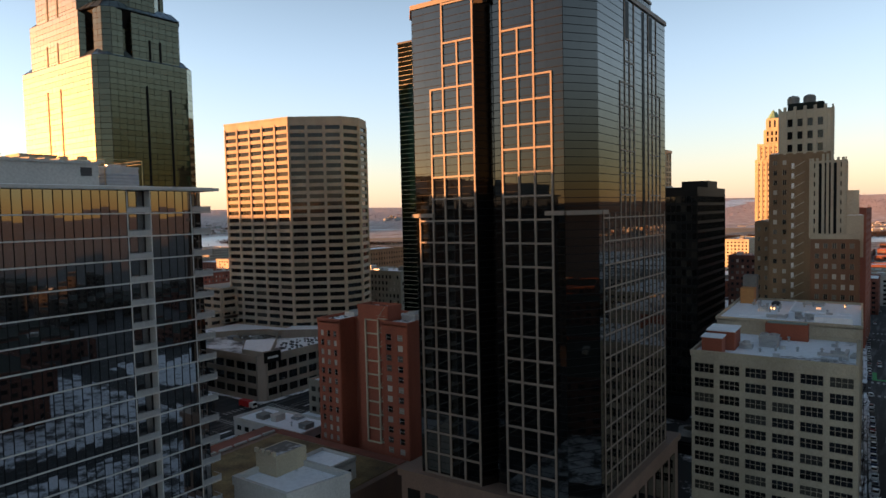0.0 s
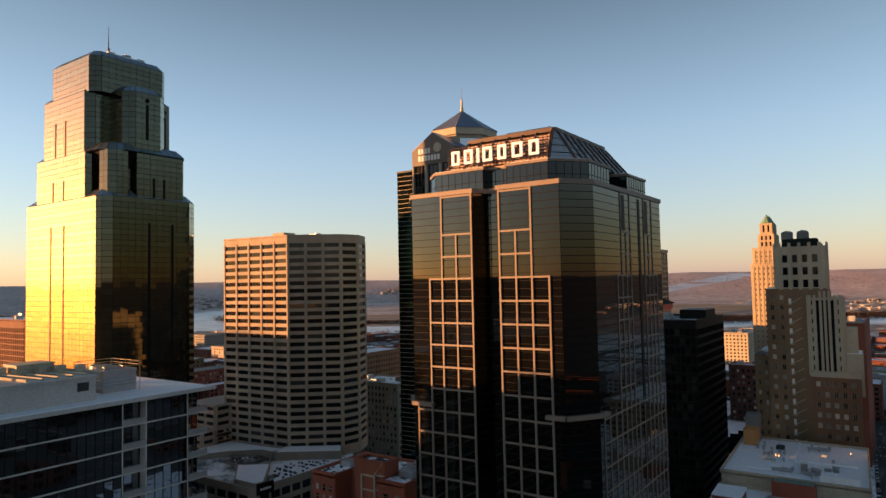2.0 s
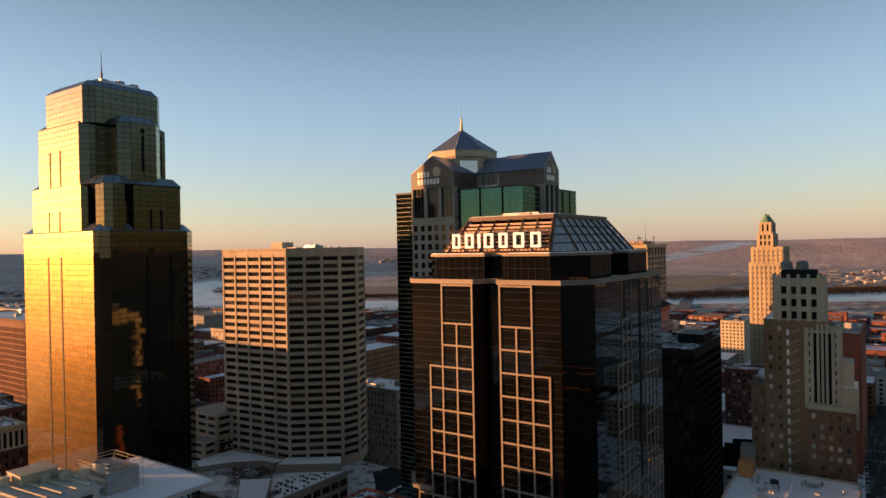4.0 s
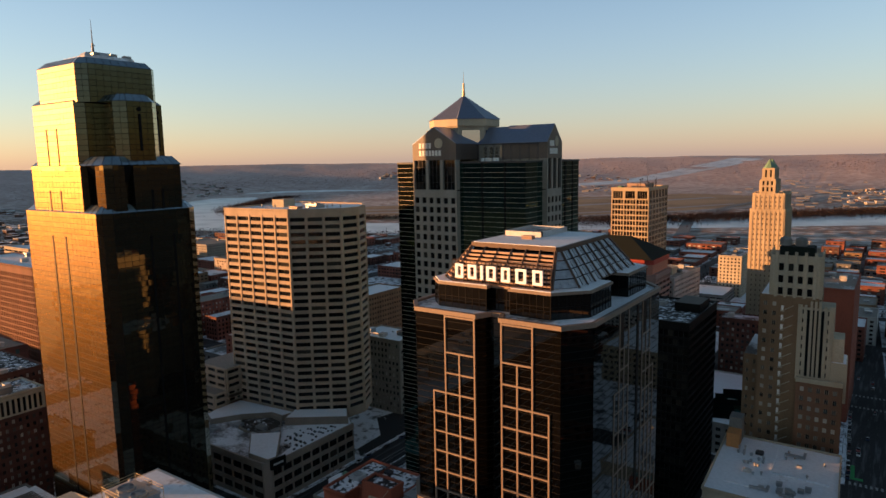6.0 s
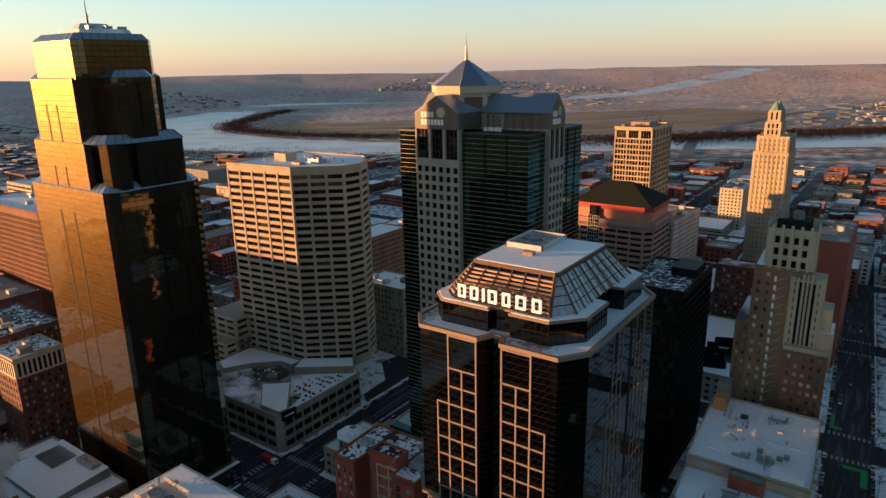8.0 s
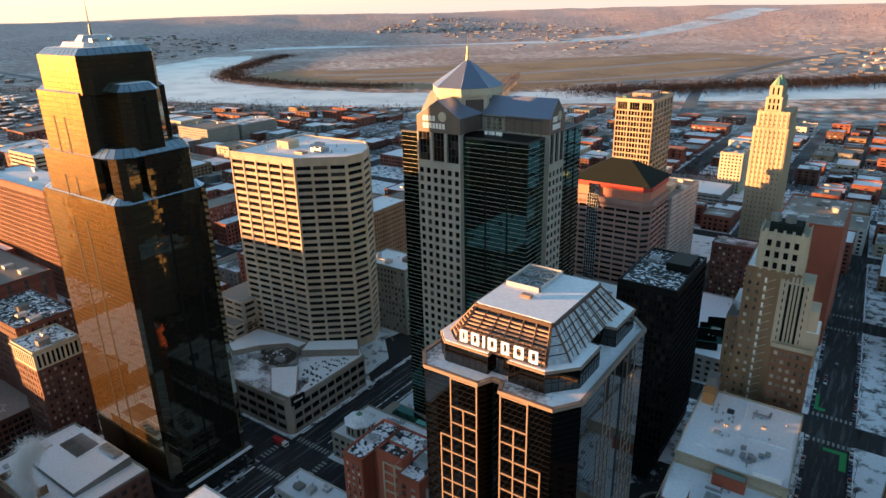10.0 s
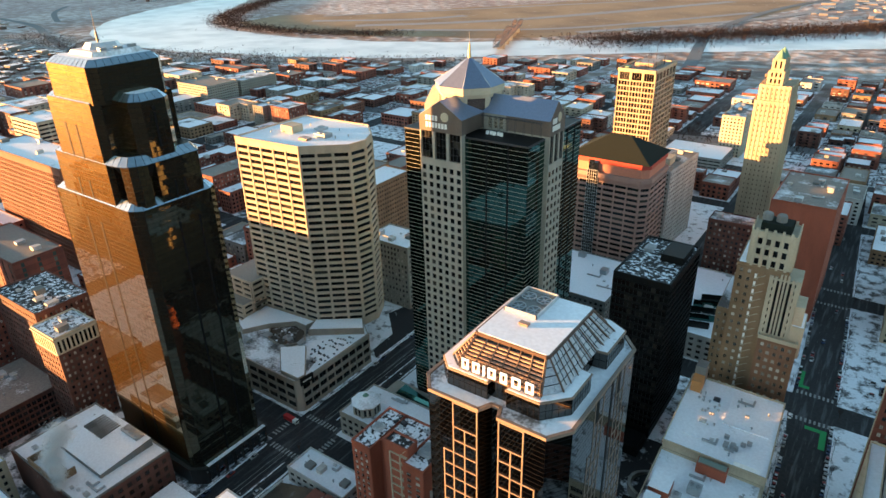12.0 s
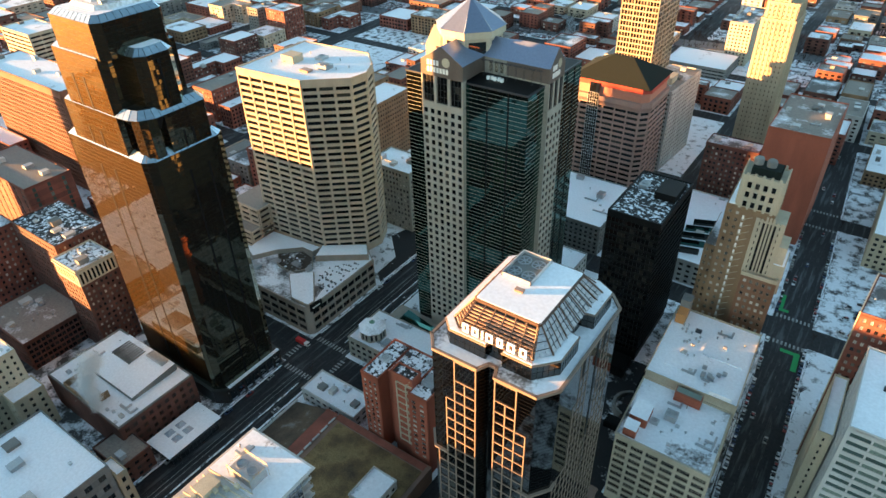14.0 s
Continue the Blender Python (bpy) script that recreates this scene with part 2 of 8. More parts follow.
M["rust2"] = masonry("brown face brick", (0.25, 0.13, 0.075), 0.25)
M["cream2"] = masonry("cream glazed frame", (0.46, 0.39, 0.29), 0.2)
M["blackstone"] = masonry("black polished granite", (0.022, 0.020, 0.019), 0.3, 0.35)
M["steam"] = plain("fine white droplets", (0.80, 0.79, 0.78), 0.9, 0.0, 0.05, 0.0)
M["bank_snow"] = snowy("ploughed snow", (0.10, 0.10, 0.105), 0.46, 0.60, 0.35)
M["podiumstone"] = masonry("weathered podium concrete", (0.33, 0.28, 0.23), 0.22)
M["gablestone"] = masonry("dark brown polished stone", (0.125, 0.095, 0.078), 0.25, 0.45)
M["brownedge"] = plain("dark brown metal", (0.10, 0.062, 0.045), 0.5, 0.2)
M["tarmac"] = snowy("swept dark tarmac", (0.016, 0.016, 0.017), 0.78, 0.95, 0.12)
M["copper2"] = plain("weathered copper", (0.16, 0.22, 0.19), 0.6)
M["terra2"] = plain("orange brick", (0.50, 0.23, 0.08), 0.85)
M["gold_leaf"] = plain("pale gold metal", (0.55, 0.42, 0.22), 0.4, 0.6)
M["bronzewin"] = window_glass("bronze tower glass", (0.006, 0.006, 0.006), (0.04, 0.036, 0.03), 0.3, 1.4)
M["darkroof"] = plain("dark metal roof", (0.020, 0.025, 0.022), 0.85, 0.0, spec=0.06)


def glow(name, colour, power):
    m, n, l, p = nodes_of(name)
    p.inputs["Base Color"].default_value = (*colour, 1)
    p.inputs["Emission Color"].default_value = (*colour, 1)
    p.inputs["Emission Strength"].default_value = power
    return m


M["lit_sign"] = glow("lit sign", (0.95, 0.90, 0.80), 0.08)
M["brick2"] = masonry("orange-red brick", (0.33, 0.09, 0.05), 0.25)
M["brass"] = plain("pale bronze", (0.42, 0.38, 0.31), 0.5, 0.2)
M["lawn2"] = turf("dark winter lawn", [(0.3, (0.05, 0.036, 0.028)), (0.5, (0.11, 0.08, 0.055)), (0.62, (0.15, 0.11, 0.07)), (0.75, (0.4, 0.4, 0.41))])
M["snowthin2"] = snowy("pale roof sheets", (0.35, 0.33, 0.30), 0.5, 0.8)
M["copperwin"] = window_glass("green-grey window glass", (0.05, 0.075, 0.065), (0.2, 0.24, 0.2), 0.4)


def picked_island(name):
    m, n, l, p = nodes_of(name)
    g = n.new("ShaderNodeNewGeometry")
    l.new(ramp(n, l, g.outputs["Random Per Island"], [(0, (0.02, 0.02, 0.022)), (0.35, (0.12, 0.12, 0.13)), (0.6, (0.35, 0.35, 0.36)), (0.85, (0.6, 0.6, 0.6)), (0.95, (0.25, 0.03, 0.03))]), p.inputs["Base Color"])
    p.inputs["Roughness"].default_value = 0.35
    return m


M["courtdark"] = snowy("dark bare beds", (0.06, 0.045, 0.033), 0.72, 0.95, 0.2)
M["court"] = snowy("bare beds and gravel", (0.20, 0.15, 0.11), 0.62, 0.9, 0.2)
M["snowmix"] = snowy("wind-swept snow on dark roofing", (0.10, 0.095, 0.09), 0.50, 0.62, 0.1)
M["gold2"] = mirror_glass("bronze spandrel glass", (0.36, 0.36, 0.26), (0.88, 0.52, 0.15), 0.095, 0.03, 0.36, 0.19, 0.32, 0.6)
M["skyglass"] = plain("snow-dusted roof glazing", (0.40, 0.43, 0.48), 0.4, 0.0, 0.35)
M["snowdark"] = snowy("scraps of snow on black roofing", (0.026, 0.025, 0.025), 0.62, 0.72, 0.45)


def house_paints(name):
    m, n, l, p = nodes_of(name)
    g = n.new("ShaderNodeNewGeometry")
    c = ramp(n, l, g.outputs["Random Per Island"], [(0, (0.16, 0.075, 0.055)), (0.3, (0.12, 0.075, 0.06)), (0.5, (0.22, 0.20, 0.18)), (0.7, (0.30, 0.25, 0.20)), (0.9, (0.42, 0.41, 0.40))])
    l.new(mixc(n, l, 1.0, c, ramp(n, l, noise_of(n, l, 0.6, 4), [(0.3, (0.6, 0.6, 0.6)), (0.7, (1, 1, 1))]), "MULTIPLY"), p.inputs["Base Color"])
    p.inputs["Roughness"].default_value = 0.9
    return m
M["faint"] = plain("faded lane paint", (0.11, 0.11, 0.11), 0.8, 0.0, 0.7)


# ---- building helpers ----
ORIGIN = {}


class Acc:
    """Collects boxes and faces for one mesh."""

    def __init__(self):
        self.v, self.f, self.m = [], [], []

    def face(self, pts, mat=0):
        i = len(self.v)
        self.v += [tuple(p) for p in pts]
        self.f.append(tuple(range(i, i + len(pts))))
        self.m.append(mat)

    def hexa(self, b, t, mat=0):
        i = len(self.v)
        self.v += [tuple(p) for p in b] + [tuple(p) for p in t]
        k = len(b)
        self.f.append(tuple(range(i + k - 1, i - 1, -1)))
        self.f.append(tuple(range(i + k, i + 2 * k)))
        for j in range(k):
            j2 = (j + 1) % k
            self.f.append((i + j, i + j2, i + k + j2, i + k + j))
        self.m += [mat] * (k + 2)

    def box(self, x0, x1, y0, y1, z0, z1, mat=0):
        q = [(x0, y0), (x1, y0), (x1, y1), (x0, y1)]
        self.hexa([(*p, z0) for p in q], [(*p, z1) for p in q], mat)

    def prism(self, poly, z0, z1, mat=0, inset=0.0):
        top = shrink(poly, inset) if inset else poly
        self.hexa([(*p, z0) for p in poly], [(*p, z1) for p in top], mat)

    def fbox(self, fr, s0, s1, z0, z1, n0, n1, mat=0):
        """A box on a facade: s along it, n outwards."""
        a, b, c, d = fr.at(s0, n1), fr.at(s1, n1), fr.at(s1, n0), fr.at(s0, n0)
        q = [a, b, c, d]
        self.hexa([(*p, z0) for p in q], [(*p, z1) for p in q], mat)

    def rod(self, p, q, r, sides=6, r2=None, mat=0):
        p, q = Vector(p), Vector(q)
        turn = (q - p).to_track_quat("Z", "Y")
        ring = lambda c, rr: [c + turn @ Vector((rr * math.cos(k * math.tau / sides), rr * math.sin(k * math.tau / sides), 0)) for k in range(sides)]
        self.hexa(ring(p, r), ring(q, r if r2 is None else r2), mat)


class Front:
    """A facade's own frame: from p to q, outside to the right of that way."""

    def __init__(self, p, q):
        self.p = Vector(p[:2])
        d = Vector(q[:2]) - self.p
        self.w = d.length
        self.d = d / self.w
        self.n = Vector((self.d.y, -self.d.x))

    def at(self, s, n):
        r = self.p + self.d * s + self.n * n
        return r.x, r.y

    def angle(self):
        return math.atan2(self.d.y, self.d.x)


def shrink(poly, d):
    """The outline, moved inwards by d."""
    out, k = [], len(poly)
    for i in range(k):
        a, b, c = Vector(poly[i - 1]), Vector(poly[i]), Vector(poly[(i + 1) % k])
        e, f = (b - a).normalized(), (c - b).normalized()
        ne, nf = Vector((-e.y, e.x)), Vector((-f.y, f.x))
        den = 1 + ne.dot(nf)
        out.append(tuple(b + (ne + nf) * (d / max(den, 0.3))))
    return out


def rect(x0, x1, y0, y1):
    return [(x0, y0), (x1, y0), (x1, y1), (x0, y1)]


def thing(name, at, label, category, group="", kind=""):
    ob = new(name)
    ob.empty_display_size = 1
    ob.location = at
    ORIGIN[ob] = Vector(at)
    return tagged(ob, label, category, group, kind)


def mesh_of(name, acc, mats, origin=(0, 0, 0)):
    me = bpy.data.meshes.new(name)
    o = Vector(origin)
    me.from_pydata([(x - o.x, y - o.y, z - o.z) for x, y, z in acc.v], [], acc.f)
    for m in mats if isinstance(mats, (list, tuple)) else [mats]:
        me.materials.append(m)
    if any(acc.m):
        me.polygons.foreach_set("material_index", acc.m)
    me.update()
    return me


def part(name, acc, mats, parent, label="", kind=""):
    o = ORIGIN[parent]
    ob = new(name, mesh_of(name, acc, mats, o))
    ob.parent = parent
    ORIGIN[ob] = o
    return tagged(ob, label, "", "", kind)


def solid(name, acc, mats, label, category, group="", kind="", at=(0, 0, 0)):
    ob = new(name, mesh_of(name, acc, mats, at))
    ob.location = at
    ORIGIN[ob] = Vector(at)
    return tagged(ob, label, category, group, kind)


def piece(name, me, parent, x, y, z, turn=0.0, tip=0.0):
    ob = new(name, me)
    ob.parent = parent
    o = ORIGIN[parent]
    ob.matrix_basis = Matrix.Translation((x - o.x, y - o.y, z - o.z)) @ Euler((tip, 0, turn)).to_matrix().to_4x4()
    return ob


def pane_mesh(w, h, glass, frame_mat, bars=1, across=0, t=0.06, fw=0.09):
    """A window: pane with a frame round it, and glazing bars. It stands on its foot's middle, its face to -y."""
    a = Acc()
    if bars < 0:
        a.face([(-w / 2, -0.03, 0), (w / 2, -0.03, 0), (w / 2, -0.03, h), (-w / 2, -0.03, h)], 0)
        return mesh_of("window", a, [glass, frame_mat])
    a.box(-w / 2, w / 2, -0.03, 0.0, 0, h, 0)
    for x in [-w / 2 + fw / 2, w / 2 - fw / 2] + [w * ((i + 1) / (bars + 1) - 0.5) for i in range(bars)]:
        a.box(x - fw / 2, x + fw / 2, -t - 0.03, -0.03, 0, h, 1)
    for i in range(across):
        z = h * (i + 1) / (across + 1)
        a.box(-w / 2, w / 2, -t - 0.025, -0.03, z - fw / 2, z + fw / 2, 1)
    return mesh_of("window", a, [glass, frame_mat])


def punched(wall, todo, fr, z0, z1, cols, rows, wf, hf, glass, frame_mat, depth=0.35, sill=0.0, bars=1, across=0, ends=0.0, lift=0.5, skip=None):
    """A wall of piers and spandrels with windows set back between them. Adds to the wall and lists the windows in todo."""
    bw, bh = (fr.w - 2 * ends) / cols, (z1 - z0) / rows
    w, h = bw * wf, bh * hf
    low = (bh - h) * lift
    # spandrels
    for r in range(rows + 1):
        a = z0 if r == 0 else z0 + (r - 1) * bh + low + h
        b = z1 if r == rows else z0 + r * bh + low
        wall.fbox(fr, 0, fr.w, a, b, -0.05, depth)
    for c in range(cols + 1):
        a = 0 if c == 0 else ends + (c - 1) * bw + (bw + w) / 2
        b = fr.w if c == cols else ends + c * bw + (bw - w) / 2
        for r in range(rows):
            z = z0 + r * bh + low
            wall.fbox(fr, a, b, z, z + h, -0.05, depth - 0.015)
    me = pane_mesh(w, h, glass, frame_mat, bars, across)
    for r in range(rows - 1, -1, -1):
        for c in range(cols):
            s = ends + (c + 0.5) * bw
            x, y = fr.at(s, 0.0)
            z = z0 + r * bh + low
            if sill:
                wall.fbox(fr, s - w / 2 - 0.1, s + w / 2 + 0.1, z - 0.12, z, depth, depth + sill)
            todo.append((me, x, y, z, fr.angle()))


def place_windows(parent, todo, limit=300, name="window"):
    """The first windows of the list singly, the others joined."""
    for me, x, y, z, a in todo[:limit]:
        piece(name, me, parent, x, y, z, a)
    rest = todo[limit:]
    if rest:
        j = Acc()
        for me, x, y, z, a in rest:
            ca, sa = math.cos(a), math.sin(a)
            i = len(j.v)
            j.v += [(x + v.co.x * ca - v.co.y * sa, y + v.co.x * sa + v.co.y * ca, z + v.co.z) for v in me.vertices]
            for p in me.polygons:
                j.f.append(tuple(i + k for k in p.vertices))
                j.m.append(p.material_index)
        part("windows", j, list(rest[0][0].materials), parent, "", "stuff")


def curtain(todo, bars, fr, z0, z1, cols, rows, glass, bar_w=0.08, bar_d=0.08, across_w=0.12, s0=0.0, s1=None, wobble=0.0012, horizontal=True, vertical=True, glass2=None):
    """Curtain wall: panes that lie a hair out of true, with bars between them."""
    s1 = fr.w if s1 is None else s1
    bw, bh = (s1 - s0) / cols, (z1 - z0) / rows
    a = Acc()
    a.box(-bw / 2 + 0.01, bw / 2 - 0.01, -0.05, 0.0, 0.01, bh - 0.01, 0)
    me = mesh_of("pane", a, [glass])
    me2 = mesh_of("pane", a, [glass2]) if glass2 else me
    for r in range(rows - 1, -1, -1):
        for c in range(cols):
            x, y = fr.at(s0 + (c + 0.5) * bw, 0.02)
            todo.append((me2 if r % 2 else me, x, y, z0 + r * bh, fr.angle() + random.uniform(-wobble, wobble), random.uniform(-wobble, wobble)))
    if vertical:
        for c in range(cols + 1):
            bars.fbox(fr, s0 + c * bw - bar_w / 2, s0 + c * bw + bar_w / 2, z0, z1, 0, 0.07 + bar_d)
    if horizontal:
        for r in range(rows + 1):
            bars.fbox(fr, s0, s1, z0 + r * bh - across_w / 2, z0 + r * bh + across_w / 2, 0, 0.065 + bar_d)


def place_panes(parent, todo, limit=300):
    for me, x, y, z, a, b in todo[:limit]:
        piece("pane", me, parent, x, y, z, a, b)
    groups = {}
    for it in todo[limit:]:
        groups.setdefault(it[0].materials[0].name, []).append(it)
    for items in groups.values():
        j = Acc()
        for me, x, y, z, a, b in items:
            m = Matrix.Translation((x, y, z)) @ Euler((b, 0, a)).to_matrix().to_4x4()
            i = len(j.v)
            j.v += [tuple(m @ v.co) for v in me.vertices]
            for p in me.polygons:
                j.f.append(tuple(i + k for k in p.vertices))
                j.m.append(0)
        part("panes", j, [items[0][0].materials[0]], parent, "", "stuff")


def roof_on(parent, poly, z, mat, wall_mat, up=0.9, thick=0.4, label=""):
    """A flat roof behind a parapet."""
    a = Acc()
    a.prism(shrink(poly, thick), z - 0.3, z + 0.06)
    part("roof", a, mat, parent, label)
    a = Acc()
    inner = shrink(poly, thick)
    k = len(poly)
    for i in range(k):
        j = (i + 1) % k
        q = [poly[i], poly[j], inner[j], inner[i]]
        a.hexa([(*p, z - 0.3) for p in q], [(*p, z + up) for p in q])
    part("parapet", a, wall_mat, parent)


def loft(a, rings, mat=0):
    """One closed shell through outlines of equal length, bottom to top."""
    first, k = len(a.v), len(rings[0])
    a.v += [tuple(p) for r in rings for p in r]
    a.f.append(tuple(range(first + k - 1, first - 1, -1)))
    a.f.append(tuple(range(first + k * (len(rings) - 1), first + k * len(rings))))
    for i in range(len(rings) - 1):
        b = first + i * k
        for j in range(k):
            j2 = (j + 1) % k
            a.f.append((b + j, b + j2, b + k + j2, b + k + j))
    a.m += [mat] * (2 + k * (len(rings) - 1))


def roof_unit(parent, x0, x1, y0, y1, z, h, mat, fans=0, name="roof_unit"):
    """A plant box with louvred sides, a lid and fan rings."""
    a = Acc()
    ring = lambda o, t: [(*p, z + h * t) for p in rect(x0 - o, x1 + o, y0 - o, y1 + o)]
    steps = [(0, 0), (0, 0.18)]
    for i in range(4):
        t = 0.2 + 0.15 * i
        steps += [(0.09, t), (0.09, t + 0.05), (0, t + 0.08)]
    steps += [(0, 0.9), (0.14, 0.9), (0.14, 1.0)]
    loft(a, [ring(o, t) for o, t in steps])
    u = part(name, a, mat, parent)
    for i in range(fans):
        x = x0 + (x1 - x0) * (i + 0.5) / fans
        fan_ring(u, x, (y0 + y1) / 2, z + h, min((x1 - x0) / fans, y1 - y0) * 0.4)
    return u


def fan_ring(parent, x, y, z, r):
    """A fan in a round collar, with six blades."""
    a = Acc()
    k, first = 14, 0
    for rr, zz in ((r, z), (r, z + 0.45), (r * 0.86, z + 0.45), (r * 0.86, z)):
        a.v += [(x + rr * math.cos(i * math.tau / k), y + rr * math.sin(i * math.tau / k), zz) for i in range(k)]
    for q in range(4):
        for i in range(k):
            i2 = (i + 1) % k
            b, c = q * k, (q + 1) % 4 * k
            a.f.append((b + i, b + i2, c + i2, c + i))
            a.m.append(0)
    star = []
    for i in range(24):
        t, rr = i * math.tau / 24, r * (0.9 if i % 4 in (0, 1) else 0.22)
        star.append((x + rr * math.cos(t), y + rr * math.sin(t)))
    a.hexa([(*p, z + 0.2) for p in star], [(*p, z + 0.28) for p in star])
    part("fan", a, M["steel"], parent)


def block_house(name, label, category, poly, z1, wall, roof, z0=0.0, bay=3.6, floor=3.7, wf=0.5, hf=0.5, glass="win", frame_mat="dark", limit=60,
                depth=0.3, base=0.0, bars=1, across=0, up=0.9, group="", sides=None, units=1, sill=0.0, top=0.8, ends=0.6, cornice=0.0):
    """A house with walls of piers and spandrels, windows, a parapet and plant on its roof."""
    cx, cy = sum(p[0] for p in poly) / len(poly), sum(p[1] for p in poly) / len(poly)
    th = thing(name, (cx, cy, z0), label, category, group)
    w, todo = Acc(), []
    w.prism(poly, z0, z1)
    k = len(poly)
    order = sorted(range(k), key=lambda i: -Front(poly[i], poly[(i + 1) % k]).n.dot(Vector((-cx, -cy)).normalized()))
    for i in order:
        fr = Front(poly[i], poly[(i + 1) % k])
        if fr.w < 2.5:
            w.fbox(fr, 0, fr.w, z0, z1, -0.05, depth)
            continue
        if sides is not None and i not in sides:
            w.fbox(fr, 0, fr.w, z0, z1, -0.05, depth)
            continue
        if base:
            w.fbox(fr, 0, fr.w, z0, z0 + base, -0.05, depth + 0.05)
        zt = z1 - top
        w.fbox(fr, 0, fr.w, zt, z1, -0.05, depth)
        cols, rows = max(1, round((fr.w - 2 * ends) / bay)), max(1, round((zt - z0 - base) / floor))
        punched(w, todo, fr, z0 + base, zt, cols, rows, wf, hf, M[glass], M[frame_mat], depth, sill, bars, across, ends)
        if cornice:
            w.fbox(fr, -cornice, fr.w + cornice, z1 - 0.9, z1 - 0.2, depth, depth + cornice)
    part("wall", w, M[wall], th)
    place_windows(th, todo, limit)
    outer = shrink(poly, -depth)
    roof_on(th, outer, z1, M[roof], M[wall], up, 0.45)
    x0, x1 = min(p[0] for p in poly), max(p[0] for p in poly)
    y0, y1 = min(p[1] for p in poly), max(p[1] for p in poly)
    for i in range(units):
        sx, sy = min(random.uniform(2.5, 5), (x1 - x0) * 0.3), min(random.uniform(2.5, 6), (y1 - y0) * 0.3)
        ux = random.uniform(x0 + sx + 1, x1 - sx - 1) if x1 - x0 > 2 * sx + 3 else cx
        uy = random.uniform(y0 + sy + 1, y1 - sy - 1) if y1 - y0 > 2 * sy + 3 else cy
        roof_unit(th, ux - sx / 2, ux + sx / 2, uy - sy / 2, uy + sy / 2, z1, random.uniform(1.4, 3.2), random.choice([M["steel"], M["grey"], M["white"]]))
    if limit >= 30 and math.hypot(cx, cy) < 480 and len(poly) == 4:
        roof_clutter(th, x0 + 1.5, x1 - 1.5, y0 + 1.5, y1 - 1.5, z1, 7)
    return th


def roof_clutter(parent, x0, x1, y0, y1, z, count):
    """Vents, flues, hatches and duct runs strewn over a flat roof."""
    for i in range(count):
        x, y, a = random.uniform(x0, x1), random.uniform(y0, y1), Acc()
        kind = random.random()
        if kind < 0.4:
            h = random.uniform(0.7, 1.5)
            a.rod((x, y, z), (x, y, z + h), 0.28, 8)
            a.rod((x, y, z + h), (x, y, z + h + 0.35), 0.55, 8, 0.2)
            part("roof_vent", a, M["steel"], parent)
        elif kind < 0.6:
            a.prism(rect(x - 0.8, x + 0.8, y - 0.6, y + 0.6), z, z + 0.75, 0, 0.1)
            a.box(x - 0.85, x + 0.85, y - 0.65, y + 0.65, z + 0.75, z + 0.85)
            part("roof_hatch", a, M["alu"], parent)
        elif kind < 0.85:
            w, d = random.uniform(3, min(9, x1 - x0 + 1)), random.uniform(2, 5)
            xe = min(x + w, x1)
            a.box(x, xe, y - 0.4, y + 0.4, z + 0.3, z + 1.0)
            a.box(xe - 0.8, xe, y + 0.4, min(y + d, y1 + 0.5), z + 0.3, z + 0.98)
            for k in (x + 0.3, (x + xe) / 2, xe - 0.5):
                a.box(k, k + 0.15, y - 0.3, y + 0.3, z, z + 0.3)
            part("duct", a, M["steel"], parent)
        else:
            a.prism(rect(x - 1.3, x + 1.3, y - 1.0, y + 1.0), z, z + 1.1)
            a.prism(rect(x - 1.2, x + 1.2, y - 0.9, y + 0.9), z + 1.1, z + 1.5, 0, 0.5)
            part("air_handler", a, random.choice([M["steel"], M["dark"], M["white"]]), parent)


# ---- the land ----
def land_z(x, y):
    r = math.hypot(x, y)
    if r < 3200:
        return 0.0
    t = min(1, (r - 3200) / 1700)
    return 134 * t * t * (3 - 2 * t) + 14 * t * (noise.noise((x * 0.0011, y * 0.0011, 3.1)) + 0.5 * noise.noise((x * 0.004, y * 0.004, 1.7)))


